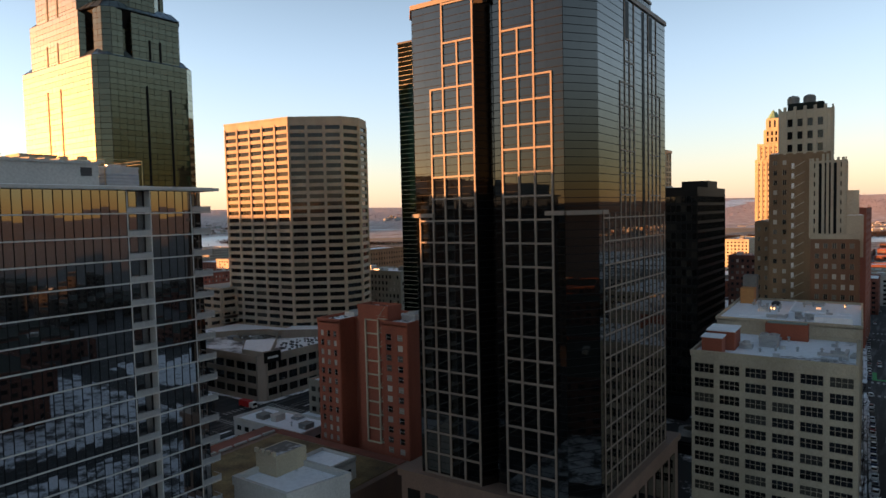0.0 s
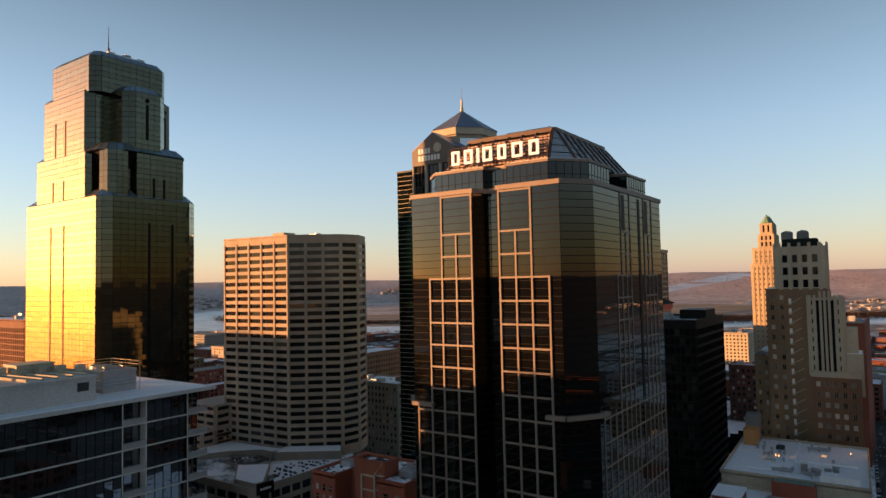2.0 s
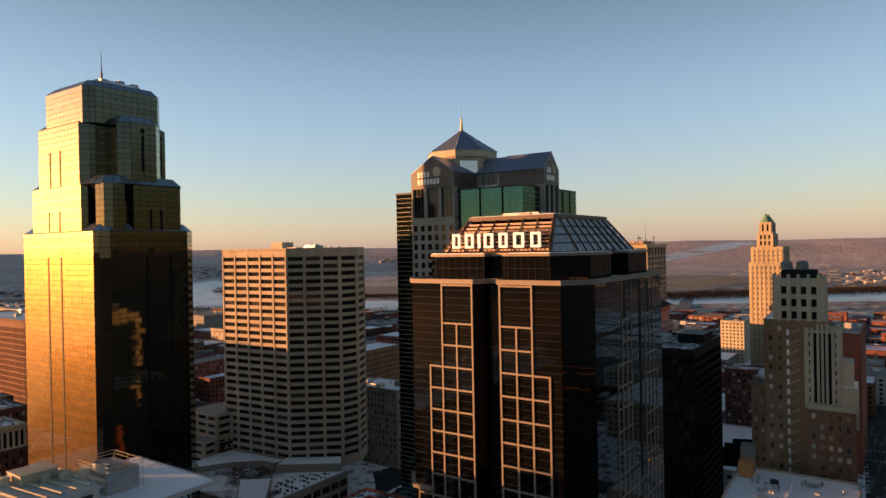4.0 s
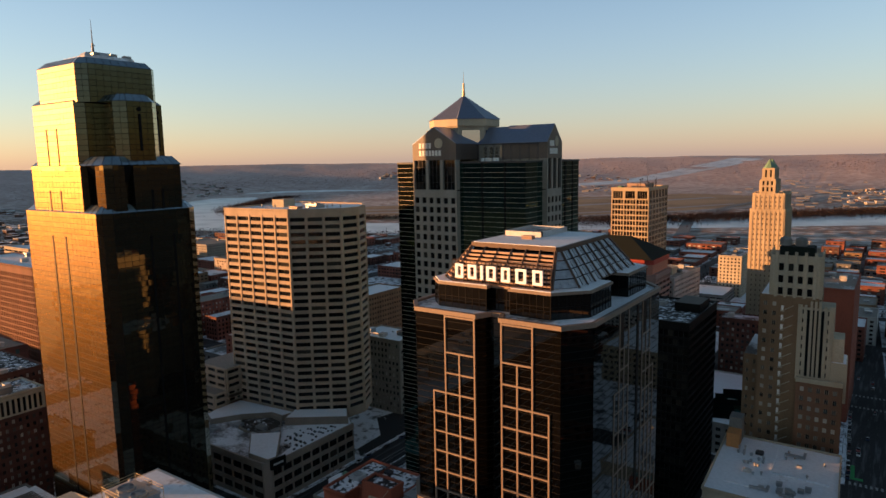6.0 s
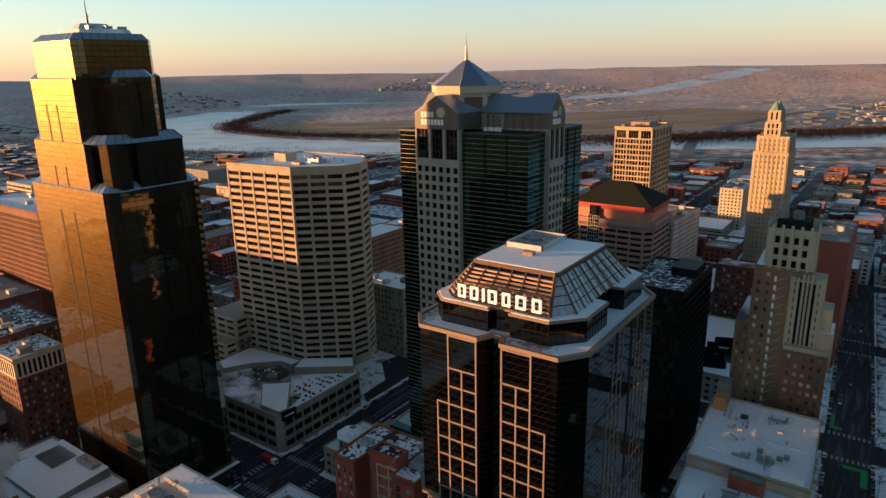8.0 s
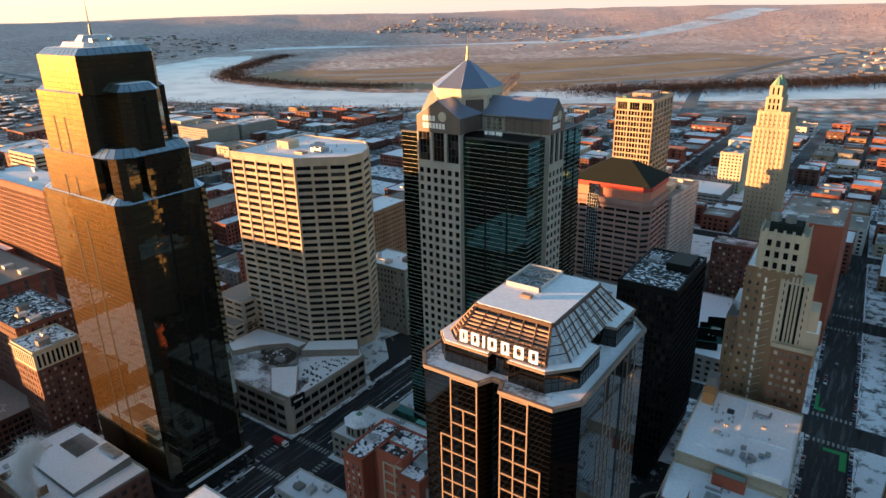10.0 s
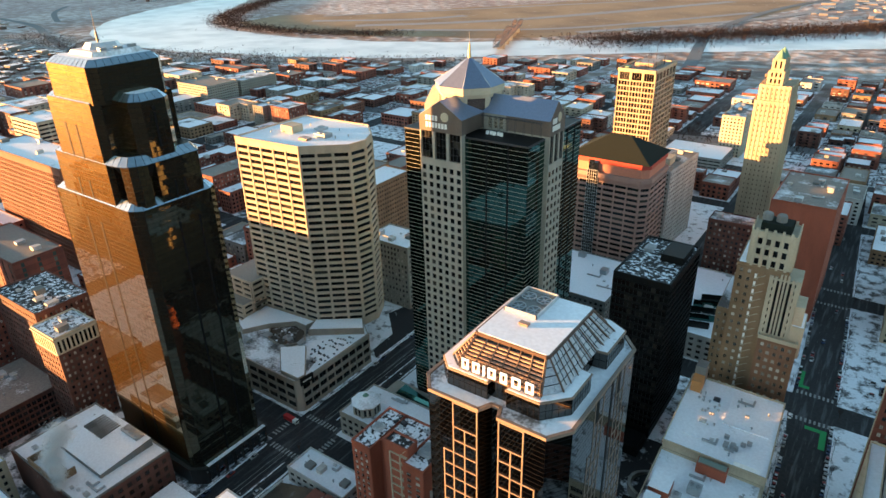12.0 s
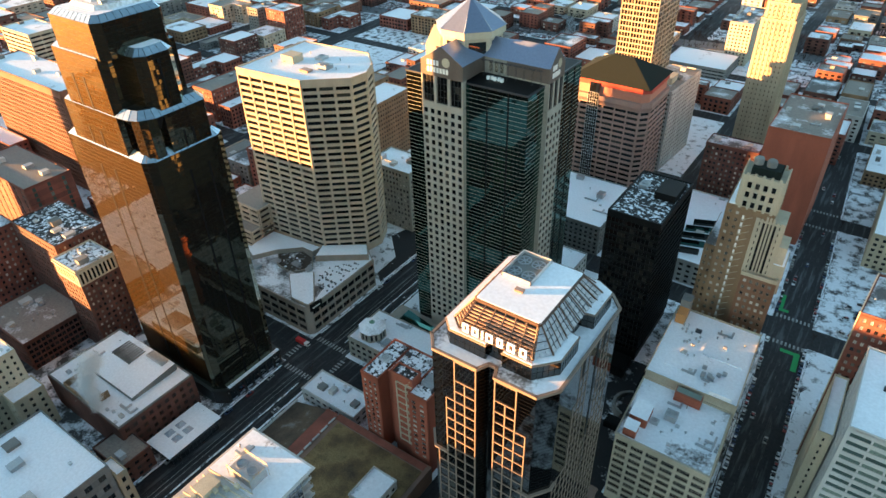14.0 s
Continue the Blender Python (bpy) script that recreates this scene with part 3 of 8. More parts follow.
def ground_material():
    m, n, l, p = nodes_of("winter land")
    pos = n.new("ShaderNodeNewGeometry").outputs["Position"]
    sep = n.new("ShaderNodeSeparateXYZ")
    l.new(pos, sep.inputs[0])
    length = n.new("ShaderNodeVectorMath")
    length.operation = "LENGTH"
    l.new(pos, length.inputs[0])
    a = noise_of(n, l, 0.0035, 8, pos)
    b = noise_of(n, l, 0.035, 9, pos)
    c = noise_of(n, l, 0.6, 5, pos)
    woods = ramp(n, l, b, [(0.3, (0.15, 0.10, 0.085)), (0.5, (0.24, 0.18, 0.155)), (0.64, (0.48, 0.45, 0.43))])
    fields = ramp(n, l, b, [(0.33, (0.24, 0.19, 0.15)), (0.47, (0.36, 0.30, 0.26)), (0.58, (0.58, 0.55, 0.54))])
    far = mixc(n, l, ramp(n, l, a, [(0.46, (0, 0, 0)), (0.56, (1, 1, 1))]), woods, fields)
    asphalt = ramp(n, l, c, [(0.3, (0.010, 0.010, 0.011)), (0.7, (0.024, 0.024, 0.026))])
    slush = ramp(n, l, noise_of(n, l, 1.0, 6, pos, (0.45, 0.035, 1)), [(0.52, (0, 0, 0)), (0.72, (0.22, 0.22, 0.22))])
    asphalt = mixc(n, l, slush, asphalt, (0.4, 0.41, 0.43))
    # pale haze of distance, put into the far land's colour
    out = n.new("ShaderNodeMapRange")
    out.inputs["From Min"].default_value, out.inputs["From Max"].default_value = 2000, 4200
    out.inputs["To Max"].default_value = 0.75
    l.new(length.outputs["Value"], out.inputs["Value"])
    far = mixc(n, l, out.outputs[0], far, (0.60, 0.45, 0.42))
    # unseen land to the south and east, coloured dark to darken glass reflections
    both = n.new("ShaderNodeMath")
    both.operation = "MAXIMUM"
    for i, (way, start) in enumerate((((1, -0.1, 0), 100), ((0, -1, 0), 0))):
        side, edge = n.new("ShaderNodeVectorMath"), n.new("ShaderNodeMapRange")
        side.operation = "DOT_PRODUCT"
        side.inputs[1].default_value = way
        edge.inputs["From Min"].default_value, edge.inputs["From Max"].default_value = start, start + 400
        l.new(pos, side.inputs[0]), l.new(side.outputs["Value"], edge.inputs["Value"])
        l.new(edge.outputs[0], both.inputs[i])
    dark_land = both
    far = mixc(n, l, dark_land.outputs[0], far, ramp(n, l, b, [(0.35, (0.018, 0.014, 0.012)), (0.65, (0.04, 0.032, 0.028))]))
    near = n.new("ShaderNodeMapRange")
    near.inputs["From Min"].default_value, near.inputs["From Max"].default_value = 950, 1250
    l.new(length.outputs["Value"], near.inputs["Value"])
    l.new(mixc(n, l, near.outputs[0], asphalt, far), p.inputs["Base Color"])
    p.inputs["Roughness"].default_value = 0.9
    # tree tops and hedges far off stand up to the low sun
    relief = n.new("ShaderNodeBump")
    relief.inputs["Distance"].default_value = 5.0
    l.new(near.outputs[0], relief.inputs["Strength"])
    l.new(noise_of(n, l, 0.035, 7, pos), relief.inputs["Height"])
    l.new(relief.outputs[0], p.inputs["Normal"])
    return m


g = Acc()
rings = [0] + [30 * 1.16 ** i for i in range(32)] + [3350, 3500, 3650, 3800, 3950, 4100, 4250, 4400, 4550, 4700, 4800, 4900]
SEG = 200
for i, r in enumerate(rings):
    for k in range(SEG):
        t = k * math.tau / SEG
        x, y = r * math.cos(t), r * math.sin(t)
        g.v.append((x, y, land_z(x, y)))
for i in range(len(rings) - 1):
    for k in range(SEG):
        k2 = (k + 1) % SEG
        if i == 0:
            g.f.append((k, SEG + k, SEG + k2))
        else:
            g.f.append((i * SEG + k, (i + 1) * SEG + k, (i + 1) * SEG + k2, i * SEG + k2))
        g.m.append(0)
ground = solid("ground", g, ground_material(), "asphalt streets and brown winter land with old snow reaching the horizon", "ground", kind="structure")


def ribbon(mid, widths, lift):
    """A smooth band along a line of points, laid on the land."""
    pts, ws = [], []
    for i in range(len(mid) - 1):
        p0, p1, p2, p3 = (Vector(mid[max(0, min(len(mid) - 1, j))]) for j in (i - 1, i, i + 1, i + 2))
        for s in range(6):
            t = s / 6
            q = 0.5 * ((2 * p1) + (p2 - p0) * t + (2 * p0 - 5 * p1 + 4 * p2 - p3) * t * t + (3 * p1 - p0 - 3 * p2 + p3) * t ** 3)
            pts.append(q)
            ws.append(widths[i] + (widths[i + 1] - widths[i]) * t)
    pts.append(Vector(mid[-1]))
    ws.append(widths[-1])
    a = Acc()
    left, right = [], []
    for i, q in enumerate(pts):
        d = (pts[min(i + 1, len(pts) - 1)] - pts[max(i - 1, 0)]).normalized()
        nrm = Vector((-d.y, d.x)) * ws[i] / 2
        wob = 1 + 0.12 * noise.noise((q.x * 0.01, q.y * 0.01, 0.3))
        for lst, s in ((left, 1), (right, -1)):
            e = q + nrm * s * wob
            lst.append((e.x, e.y, land_z(e.x, e.y) + lift))
    for i in range(len(pts) - 1):
        a.face([right[i], right[i + 1], left[i + 1], left[i]])
    return a


def ice_material():
    m, n, l, p = nodes_of("river with ice")
    b = noise_of(n, l, 0.012, 8)
    l.new(ramp(n, l, b, [(0.36, (0.44, 0.44, 0.45)), (0.58, (0.66, 0.65, 0.65))]), p.inputs["Base Color"])
    p.inputs["Roughness"].default_value = 0.35
    return m


RIVER = [(420, 2050), (-60, 1745), (-380, 1520), (-640, 1340), (-900, 1170), (-1180, 1075), (-1500, 1045), (-1850, 1150), (-2150, 1480), (-2330, 1760), (-2560, 2040), (-2450, 2330), (-2000, 2640), (-1300, 3250), (-1030, 3800), (-800, 4500)]
RW = [230, 235, 200, 190, 215, 240, 290, 330, 300, 220, 130, 90, 80, 110, 150, 190]
solid("water", ribbon(RIVER, RW, 0.5), ice_material(), "pale grey river with drifting ice in a wide bend", "river", kind="structure")


def field_material():
    m, n, l, p = nodes_of("dry airfield grass")
    b, c = noise_of(n, l, 0.006, 7), noise_of(n, l, 0.05, 6)
    base = ramp(n, l, b, [(0.35, (0.20, 0.13, 0.075)), (0.6, (0.33, 0.22, 0.12))])
    l.new(mixc(n, l, ramp(n, l, c, [(0.62, (0, 0, 0)), (0.75, (0.6, 0.6, 0.6))]), base, (0.6, 0.58, 0.55)), p.inputs["Base Color"])
    p.inputs["Roughness"].default_value = 0.95
    return m


solid("airfield", ribbon([(-1700, 1420), (-1350, 1480), (-1000, 1720), (-700, 2150), (-500, 2600)], [180, 480, 720, 700, 400], 0.35), field_material(),
      "dry golden grass airfield inside the river bend", "field", kind="structure")
runway_mat = plain("pale runway concrete", (0.33, 0.31, 0.30), 0.8, 0, 0.3)
for mid, w in (([(-1500, 1450), (-1250, 1600), (-1150, 1750)], 40), ([(-1300, 1420), (-950, 1750), (-550, 2450)], 46), ([(-1150, 1400), (-760, 1620), (-420, 2150)], 30),
               ([(-1560, 1560), (-1250, 1900), (-800, 2400)], 28), ([(-700, 1560), (-330, 2100), (-150, 2900)], 36), ([(-500, 1560), (-150, 2150), (200, 3300)], 30)):
    solid("runway", ribbon(mid, [w] * len(mid), 0.7), runway_mat, "pale concrete runway with snow along its edges", "runway", kind="structure")


def thicket(name, line, width, count, seed, label, h0=5, h1=10):
    """Bare winter trees in a belt: each a trunk and a spray of thin limbs."""
    r = random.Random(seed)
    a = Acc()
    total = [(Vector(line[i + 1]) - Vector(line[i])).length for i in range(len(line) - 1)]
    for _ in range(count * 3):
        k = r.choices(range(len(total)), total)[0]
        q = Vector(line[k]).lerp(Vector(line[k + 1]), r.random())
        x, y = q.x + r.gauss(0, width / 2.4), q.y + r.gauss(0, width / 2.4)
        z, h = land_z(x, y), r.uniform(h0, h1)
        w = h * 0.028
        a.face([(x - w * 0.5, y, z), (x + w * 0.5, y, z), (x, y, z + h)])
        for _ in range(6):
            t, s = r.uniform(0, math.tau), r.uniform(0.2, 0.4) * h
            zb = z + h * r.uniform(0.25, 0.6)
            ex, ey, ez = x + s * math.cos(t), y + s * math.sin(t), zb + h * r.uniform(0.2, 0.45)
            px, py = -math.sin(t) * w, math.cos(t) * w
            a.face([(x, y, zb), (ex - px * 1.3, ey - py * 1.3, ez), (ex + px * 1.3, ey + py * 1.3, ez + h * 0.05)])
    return solid(name, a, M["twig"], label, "trees", kind="stuff")


thicket("riverbank_trees", [(-620, 1440), (-560, 1470), (-330, 1690), (-60, 1945), (300, 2220)], 120, 5200, 3, "brown bare trees along the far riverbank")
thicket("riverbank_trees", [(-1080, 1330), (-1350, 1235), (-1640, 1260), (-1850, 1420), (-2050, 1720), (-2200, 1980)], 65, 2600, 4, "brown bare trees round the tip of the peninsula")
thicket("far_woods", [(-3400, 1500), (-2900, 2500), (-2300, 3300), (-1200, 3900), (-200, 4200), (900, 4000)], 420, 1800, 5, "dark bare woods on the far bluffs", 6, 11)
thicket("river_bluff_trees", [(-2000, 850), (-1500, 800), (-1000, 930), (-700, 1080)], 90, 1300, 6, "bare brown trees on the near riverbank", 4, 8)

# far sheds, tanks and roads north of the river
r7 = random.Random(7)
a = Acc()
for cx, cy, sx, sy, k in ((150, 2600, 420, 600, 170), (-150, 3200, 400, 400, 50), (-2200, 3200, 400, 250, 25), (500, 2200, 300, 400, 60), (-1250, 2900, 300, 300, 16)):
    for _ in range(k):
        x, y = cx + r7.uniform(-1, 1) * sx, cy + r7.uniform(-1, 1) * sy
        w, d, h = r7.uniform(9, 42), r7.uniform(9, 36), r7.uniform(2.5, 5)
        z = land_z(x, y)
        a.box(x - w / 2, x + w / 2, y - d / 2, y + d / 2, z - 4, z + h)
        a.box(x - w / 2 - 0.5, x + w / 2 + 0.5, y - d / 2 - 0.5, y + d / 2 + 0.5, z + h, z + h + 0.6)
solid("far_sheds", a, picked("pale shed walls", [(0.15, 0.14, 0.14)]), "pale distant sheds and warehouses beyond the river", "sheds", kind="stuff")
for i in range(9):
    x, y = -2480 + 48 * i, 2930 + 45 * i
    z, r0 = land_z(x, y), 19 if i % 2 else 15
    c = Acc()
    ring = [(x + r0 * math.cos(k * math.tau / 16), y + r0 * math.sin(k * math.tau / 16)) for k in range(16)]
    c.hexa([(*p, z) for p in ring], [(*p, z + 14) for p in ring])
    c.hexa([(*p, z + 14) for p in ring], [(x + (p[0] - x) * 0.1, y + (p[1] - y) * 0.1, z + 17) for p in ring])
    solid("storage_tank", c, M["tank"], "white cylindrical storage tank with a low cone roof", "tank", "tank farm")
road_mat = plain("grey highway", (0.16, 0.16, 0.165), 0.8, 0, 0.3)
for mid, w in (([(-2700, 1050), (-2250, 1000), (-1900, 880), (-1500, 760), (-1100, 800)], 22), ([(-300, 800), (-330, 1200), (-420, 1800), (-300, 2600), (150, 3600)], 24), ([(-2900, 1500), (-2600, 1250), (-2250, 1080)], 18),
               ([(-900, 690), (-500, 720), (-200, 790), (150, 830), (600, 850)], 26)):
    solid("road", ribbon(mid, [w] * len(mid), 0.9), road_mat, "grey highway curving between snowy verges", "road", kind="structure")

for mid, w in (([(-340, 740), (-372, 805), (-440, 880), (-494, 960), (-500, 1040)], 15), ([(-2000, 800), (-1650, 775), (-1430, 782), (-1221, 803), (-1000, 760)], 14)):
    solid("road", ribbon(mid, [w] * len(mid), 1.2), plain("salted road", (0.34, 0.335, 0.33), 0.85, 0, 0.3), "pale salted road winding through the low town", "road", kind="structure")


def truss_bridge():
    p, q = Vector((-715, 1200)), Vector((-860, 1560))
    th = thing("bridge", (p.x, p.y, 0), "grey steel truss bridge over the river", "bridge")
    d = (q - p).normalized()
    f = Front(p, q)
    a = Acc()
    a.fbox(f, 0, f.w, 12, 13.4, -7, 7)
    part("deck", a, M["grey"], th)
    for side in (-7, 7):
        a = Acc()
        k = 24
        at = lambda i, z: (*f.at(f.w * i / k, side), z)
        for i in range(k):
            h0, h1 = 22 + 9 * abs(math.sin(math.pi * i / 8)), 22 + 9 * abs(math.sin(math.pi * (i + 1) / 8))
            a.rod(at(i, h0), at(i + 1, h1), 0.6, 4)
            a.rod(at(i, 13), at(i, h0), 0.4, 4)
            a.rod(at(i, 13), at(i + 1, h1), 0.35, 4)
        a.rod(at(0, 13), at(k, 13), 0.6, 4)
        part("truss", a, M["brownedge"], th)
    for i in range(1, 6):
        a = Acc()
        a.fbox(f, f.w * i / 6 - 2, f.w * i / 6 + 2, -1, 12, -8, 8)
        part("pier", a, M["grey"], th)


truss_bridge()

# small far houses west along the bluff and beyond the river, their walls and snowy roofs
rh = random.Random(31)
fw_, fr_ = Acc(), Acc()
for cx, cy, sx, sy, k, turn in ((-1750, 500, 430, 260, 420, 0.1), (-2600, 700, 420, 300, 200, 0.3), (-1120, 760, 180, 60, 60, 0.0), (-560, 960, 260, 60, 70, 0.2), (350, 2700, 500, 500, 300, 0.4), (-3000, 1900, 400, 300, 140, 0.2), (-1900, 3300, 700, 300, 220, 0.3)):
    for _ in range(k):
        x, y = cx + rh.uniform(-1, 1) * sx, cy + rh.uniform(-1, 1) * sy
        if min((Vector((x, y)) - Vector(p)).length for p in RIVER) < 150:
            continue
        w, d, h, z = rh.uniform(6, 22), rh.uniform(7, 26), rh.choice([3.5, 4, 5, 6, 9]), land_z(x, y)
        q = [(x + i * w / 2 * math.cos(turn) - j * d / 2 * math.sin(turn), y + i * w / 2 * math.sin(turn) + j * d / 2 * math.cos(turn)) for i, j in ((-1, -1), (1, -1), (1, 1), (-1, 1))]
        fw_.prism(q, z - 3, z + h)
        fr_.prism(shrink(q, -0.3), z + h, z + h + 0.5)
solid("far_houses", fw_, house_paints("far house walls"), "small far houses in brick, grey and tan", "houses", kind="stuff")
solid("far_roofs", fr_, M["snowthin"], "thin snow on the far roofs", "roofs", kind="stuff")
thicket("town_trees", [(-900, 700), (-640, 740), (-420, 760), (-200, 820), (60, 850)], 90, 900, 12, "bare trees along the highway through the low town", 4, 9)
thicket("town_trees", [(-2300, 700), (-1800, 600), (-1350, 650), (-1000, 900)], 180, 1300, 13, "bare trees among the western houses", 4, 9)

# ---- the city's blocks: raised pavements between the streets ----
WEST = [(-700, -592), (-568, -466), (-444, -352), (-332, -222.5), (-197.5, -112), (-95, -8)]
ROWS_V = [(10, 158), (178, 322), (340, 455), (472, 590), (606, 700)]


def lean(x, y):
    """The eastern streets run a little askew of the grid."""
    return x - max(0, min(1, (x + 60) / 60)) * 0.05 * (y - 200)


def pavement(poly, label="snowy concrete pavement round a city block"):
    a = Acc()
    a.prism(poly, -0.1, 0.16)
    return solid("pavement", a, M["snowpave"], label, "pavement", kind="structure")


for x0, x1 in WEST:
    for y0, y1 in ROWS_V:
        pavement([(lean(x0, y0), y0), (lean(x1, y0), y0), (lean(x1, y1), y1), (lean(x0, y1), y1)])
for y0, y1 in ROWS_V:
    pavement([(lean(14, y0), y0), (130, y0), (130, y1), (lean(14, y1), y1)])
for x0, x1 in [(-830, -725)]:
    for y0, y1 in ROWS_V:
        pavement(rect(x0, x1, y0, y1))


# ---- bronze mirror-glass skyscraper in stepped tiers ----
def tier(th, todo, bars, caps, core, poly, z0, z1, fh=1.95, bw=2.6, cap=3.0, ribs=(), ribs_e=(), glass="gold"):
    core.prism(shrink(poly, 0.1), z0, z1 - cap)
    k = len(poly)
    for i in range(k):
        fr = Front(poly[i], poly[(i + 1) % k])
        cols = max(1, round(fr.w / bw))
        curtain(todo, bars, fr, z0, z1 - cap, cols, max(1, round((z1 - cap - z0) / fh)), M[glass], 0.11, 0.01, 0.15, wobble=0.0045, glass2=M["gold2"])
        for s in (ribs_e or ribs) if fr.n.x > 0.5 and fr.w > 12 else ribs if fr.w > 20 else ():
            bars.fbox(fr, fr.w * s - 0.42, fr.w * s + 0.42, z0, z1 - cap - 9, 0, 0.2)
    if cap:
        ledge_cap(bars, caps, core, poly, z1 - cap, z1, cap)


def ledge_cap(bars, caps, core, poly, z0, z1, inset):
    """A sloped ledge of glass panels along the outline."""
    top, k = shrink(poly, inset), len(poly)
    first, ring = len(caps.v), []
    for i in range(k):
        j = (i + 1) % k
        p, q, r, s = Vector((*poly[i], z0)), Vector((*poly[j], z0)), Vector((*top[j], z1)), Vector((*top[i], z1))
        nb = max(1, round((q - p).length / 3.0))
        for c in range(nb):
            ring.append((p.lerp(q, c / nb), s.lerp(r, c / nb)))
            bars.rod(p.lerp(q, c / nb), s.lerp(r, c / nb), 0.09, 4)
    caps.v += [tuple(v) for pair in ring for v in pair]
    for c in range(len(ring)):
        d = (c + 1) % len(ring)
        caps.f.append((first + 2 * c, first + 2 * d, first + 2 * d + 1, first + 2 * c + 1))
        caps.m.append(0)
    core.prism(shrink(poly, 0.15), z0 - 0.3, z1 - 0.06, 0, inset - 0.1)


def ledge_part(th, caps):
    part("ledge", caps, M["ledge"], th, "sloped pale glass ledge at a setback")
    return Acc()


def glass_skyscraper():
    th = thing("skyscraper", (-255, 135, 0), "tall stepped bronze mirror-glass skyscraper glowing gold in low sun", "skyscraper")
    todo, bars, caps, core = [], Acc(), Acc(), Acc()
    base = [(-282, 117.5), (-229.5, 117.5), (-227.6, 118.6), (-225, 121.2), (-225, 151), (-228, 155), (-282, 155)]
    tier(th, todo, bars, caps, core, base, 6, 139, ribs=(0.38, 0.57), ribs_e=(0.45, 0.76), cap=2.8)
    caps = ledge_part(th, caps)
    two = [(-275, 118), (-238.2, 118), (-237.4, 120), (-237.4, 125), (-232.6, 125), (-231.6, 119.8), (-227.6, 120.6), (-225.6, 122.8), (-225.6, 126.9), (-228.2, 127.9), (-228.2, 129.1), (-225.6, 130.1), (-225.6, 148.6), (-229, 151), (-275, 151)]
    rim = [(-275, 118), (-238, 118), (-232, 118.9), (-228.2, 120.3), (-224.8, 125.8), (-224.8, 148.6), (-229, 151.4), (-275, 151.4)]
    tier(th, todo, bars, caps, core, two, 135.5, 153, ribs=(0.36, 0.58), cap=0)
    ledge_cap(bars, caps, core, rim, 153, 156, 3.0)
    caps = ledge_part(th, caps)
    for low, high, z in (([(-237.4, 124.5), (-232.6, 124.5), (-232.6, 126), (-237.4, 126)], [(-237.9, 119.2), (-232.1, 120), (-232.6, 126), (-237.4, 126)], 145),
                         ([(-228.2, 127.6), (-228.0, 127.6), (-228.0, 129.4), (-228.2, 129.4)], [(-228.2, 126.6), (-225.3, 126.6), (-225.3, 130.4), (-228.2, 130.4)], 147)):
        core.hexa([(*q, z) for q in low], [(*q, 152.9) for q in high])
    three = [(-270, 118.3), (-239.5, 118.3), (-237, 121), (-237, 150), (-270, 150)]
    tier(th, todo, bars, caps, core, three, 152.5, 178, ribs=(0.3, 0.55), cap=2.6)
    caps = ledge_part(th, caps)
    top = [(-264.5, 118.8), (-237.5, 118.8), (-234.5, 121.8), (-234.5, 145.5), (-236.5, 147.5), (-264.5, 147.5)]
    tier(th, todo, bars, caps, core, top, 175, 190.6, cap=2.4)
    caps = ledge_part(th, caps)
    bay = [(-245, 125.6), (-229.5, 126.6), (-226.2, 130), (-226.2, 139.6), (-228.6, 142.6), (-245, 142.6)]
    tier(th, todo, bars, caps, core, bay, 152.5, 178, ribs=(0.5,), cap=2.6)
    caps = ledge_part(th, caps)
    for sy in (134.4, 148):
        x = -226.0 if sy < 140 else -236.8
        slot = Acc()
        slot.box(x - 0.3, x + 0.12, sy - 0.45, sy + 0.45, 158, 171)
        slot.rod((x - 0.2, sy, 172.6), (x + 0.14, sy, 172.6), 0.8, 10)
        part("vent_slot", slot, M["line"], th)
    part("core", core, M["black"], th)
    part("mullions", bars, M["line"], th)
    todo.sort(key=lambda i: (round(i[2] / 3.9) * -1, i[0].name))
    place_panes(th, todo, 110)
    for poly, z in ((shrink(top, 2.4), 190.6), (shrink(bay, 2.6), 178)):
        a = Acc()
        a.prism(poly, z - 0.4, z)
        part("roof", a, M["snowfull"], th)
    a = Acc()
    a.prism([(-259, 125), (-243, 125), (-239.5, 129), (-239.5, 142), (-243, 145), (-259, 145)], 190.4, 192.2, 0, 0.8)
    part("penthouse", a, M["snowthin2"], th)
    a = Acc()
    a.prism([(-256, 129), (-249, 128), (-246, 131), (-246, 138), (-249, 141), (-256, 141)], 192.2, 194.4, 0, 1.4)
    part("penthouse_crown", a, M["alu"], th)
    for x, y in ((-244.5, 128.5), (-243, 134), (-244, 140)):
        roof_unit(th, x, x + 2, y, y + 2.4, 192.2, 1.1, M["steel"])
    a = Acc()
    a.rod((-251, 133, 193), (-251, 133, 198), 0.5, 6, 0.35)
    a.rod((-251, 133, 198), (-251, 133, 206.5), 0.22, 5, 0.05)
    a.rod((-252.5, 133, 197), (-249.5, 133, 197), 0.12, 4)
    part("mast", a, M["dark"], th)
    a = Acc()
    a.prism([(-282, 116.5), (-229.5, 116.5), (-223.4, 120.5), (-223.4, 156), (-282, 156)], 0, 9)
    part("podium", a, M["blackstone"], th)
    a = Acc()
    for i in range(7):
        y = 122 + i * 4.9
        a.box(-223.5, -223.1, y, y + 3.4, 0.4, 7.2)
    part("shop_glazing", a, M["clearglass"], th)
    a = Acc()
    a.prism([(-283, 115.8), (-229.2, 115.8), (-222.7, 120.2), (-222.7, 156.6), (-283, 156.6)], 9, 9.7)
    part("podium_cornice", a, M["blackstone"], th)
    a = Acc()
    a.box(-224.8, -222.9, 122, 155.5, 9.7, 9.95)
    part("podium_roof", a, M["snowfull"], th)


glass_skyscraper()


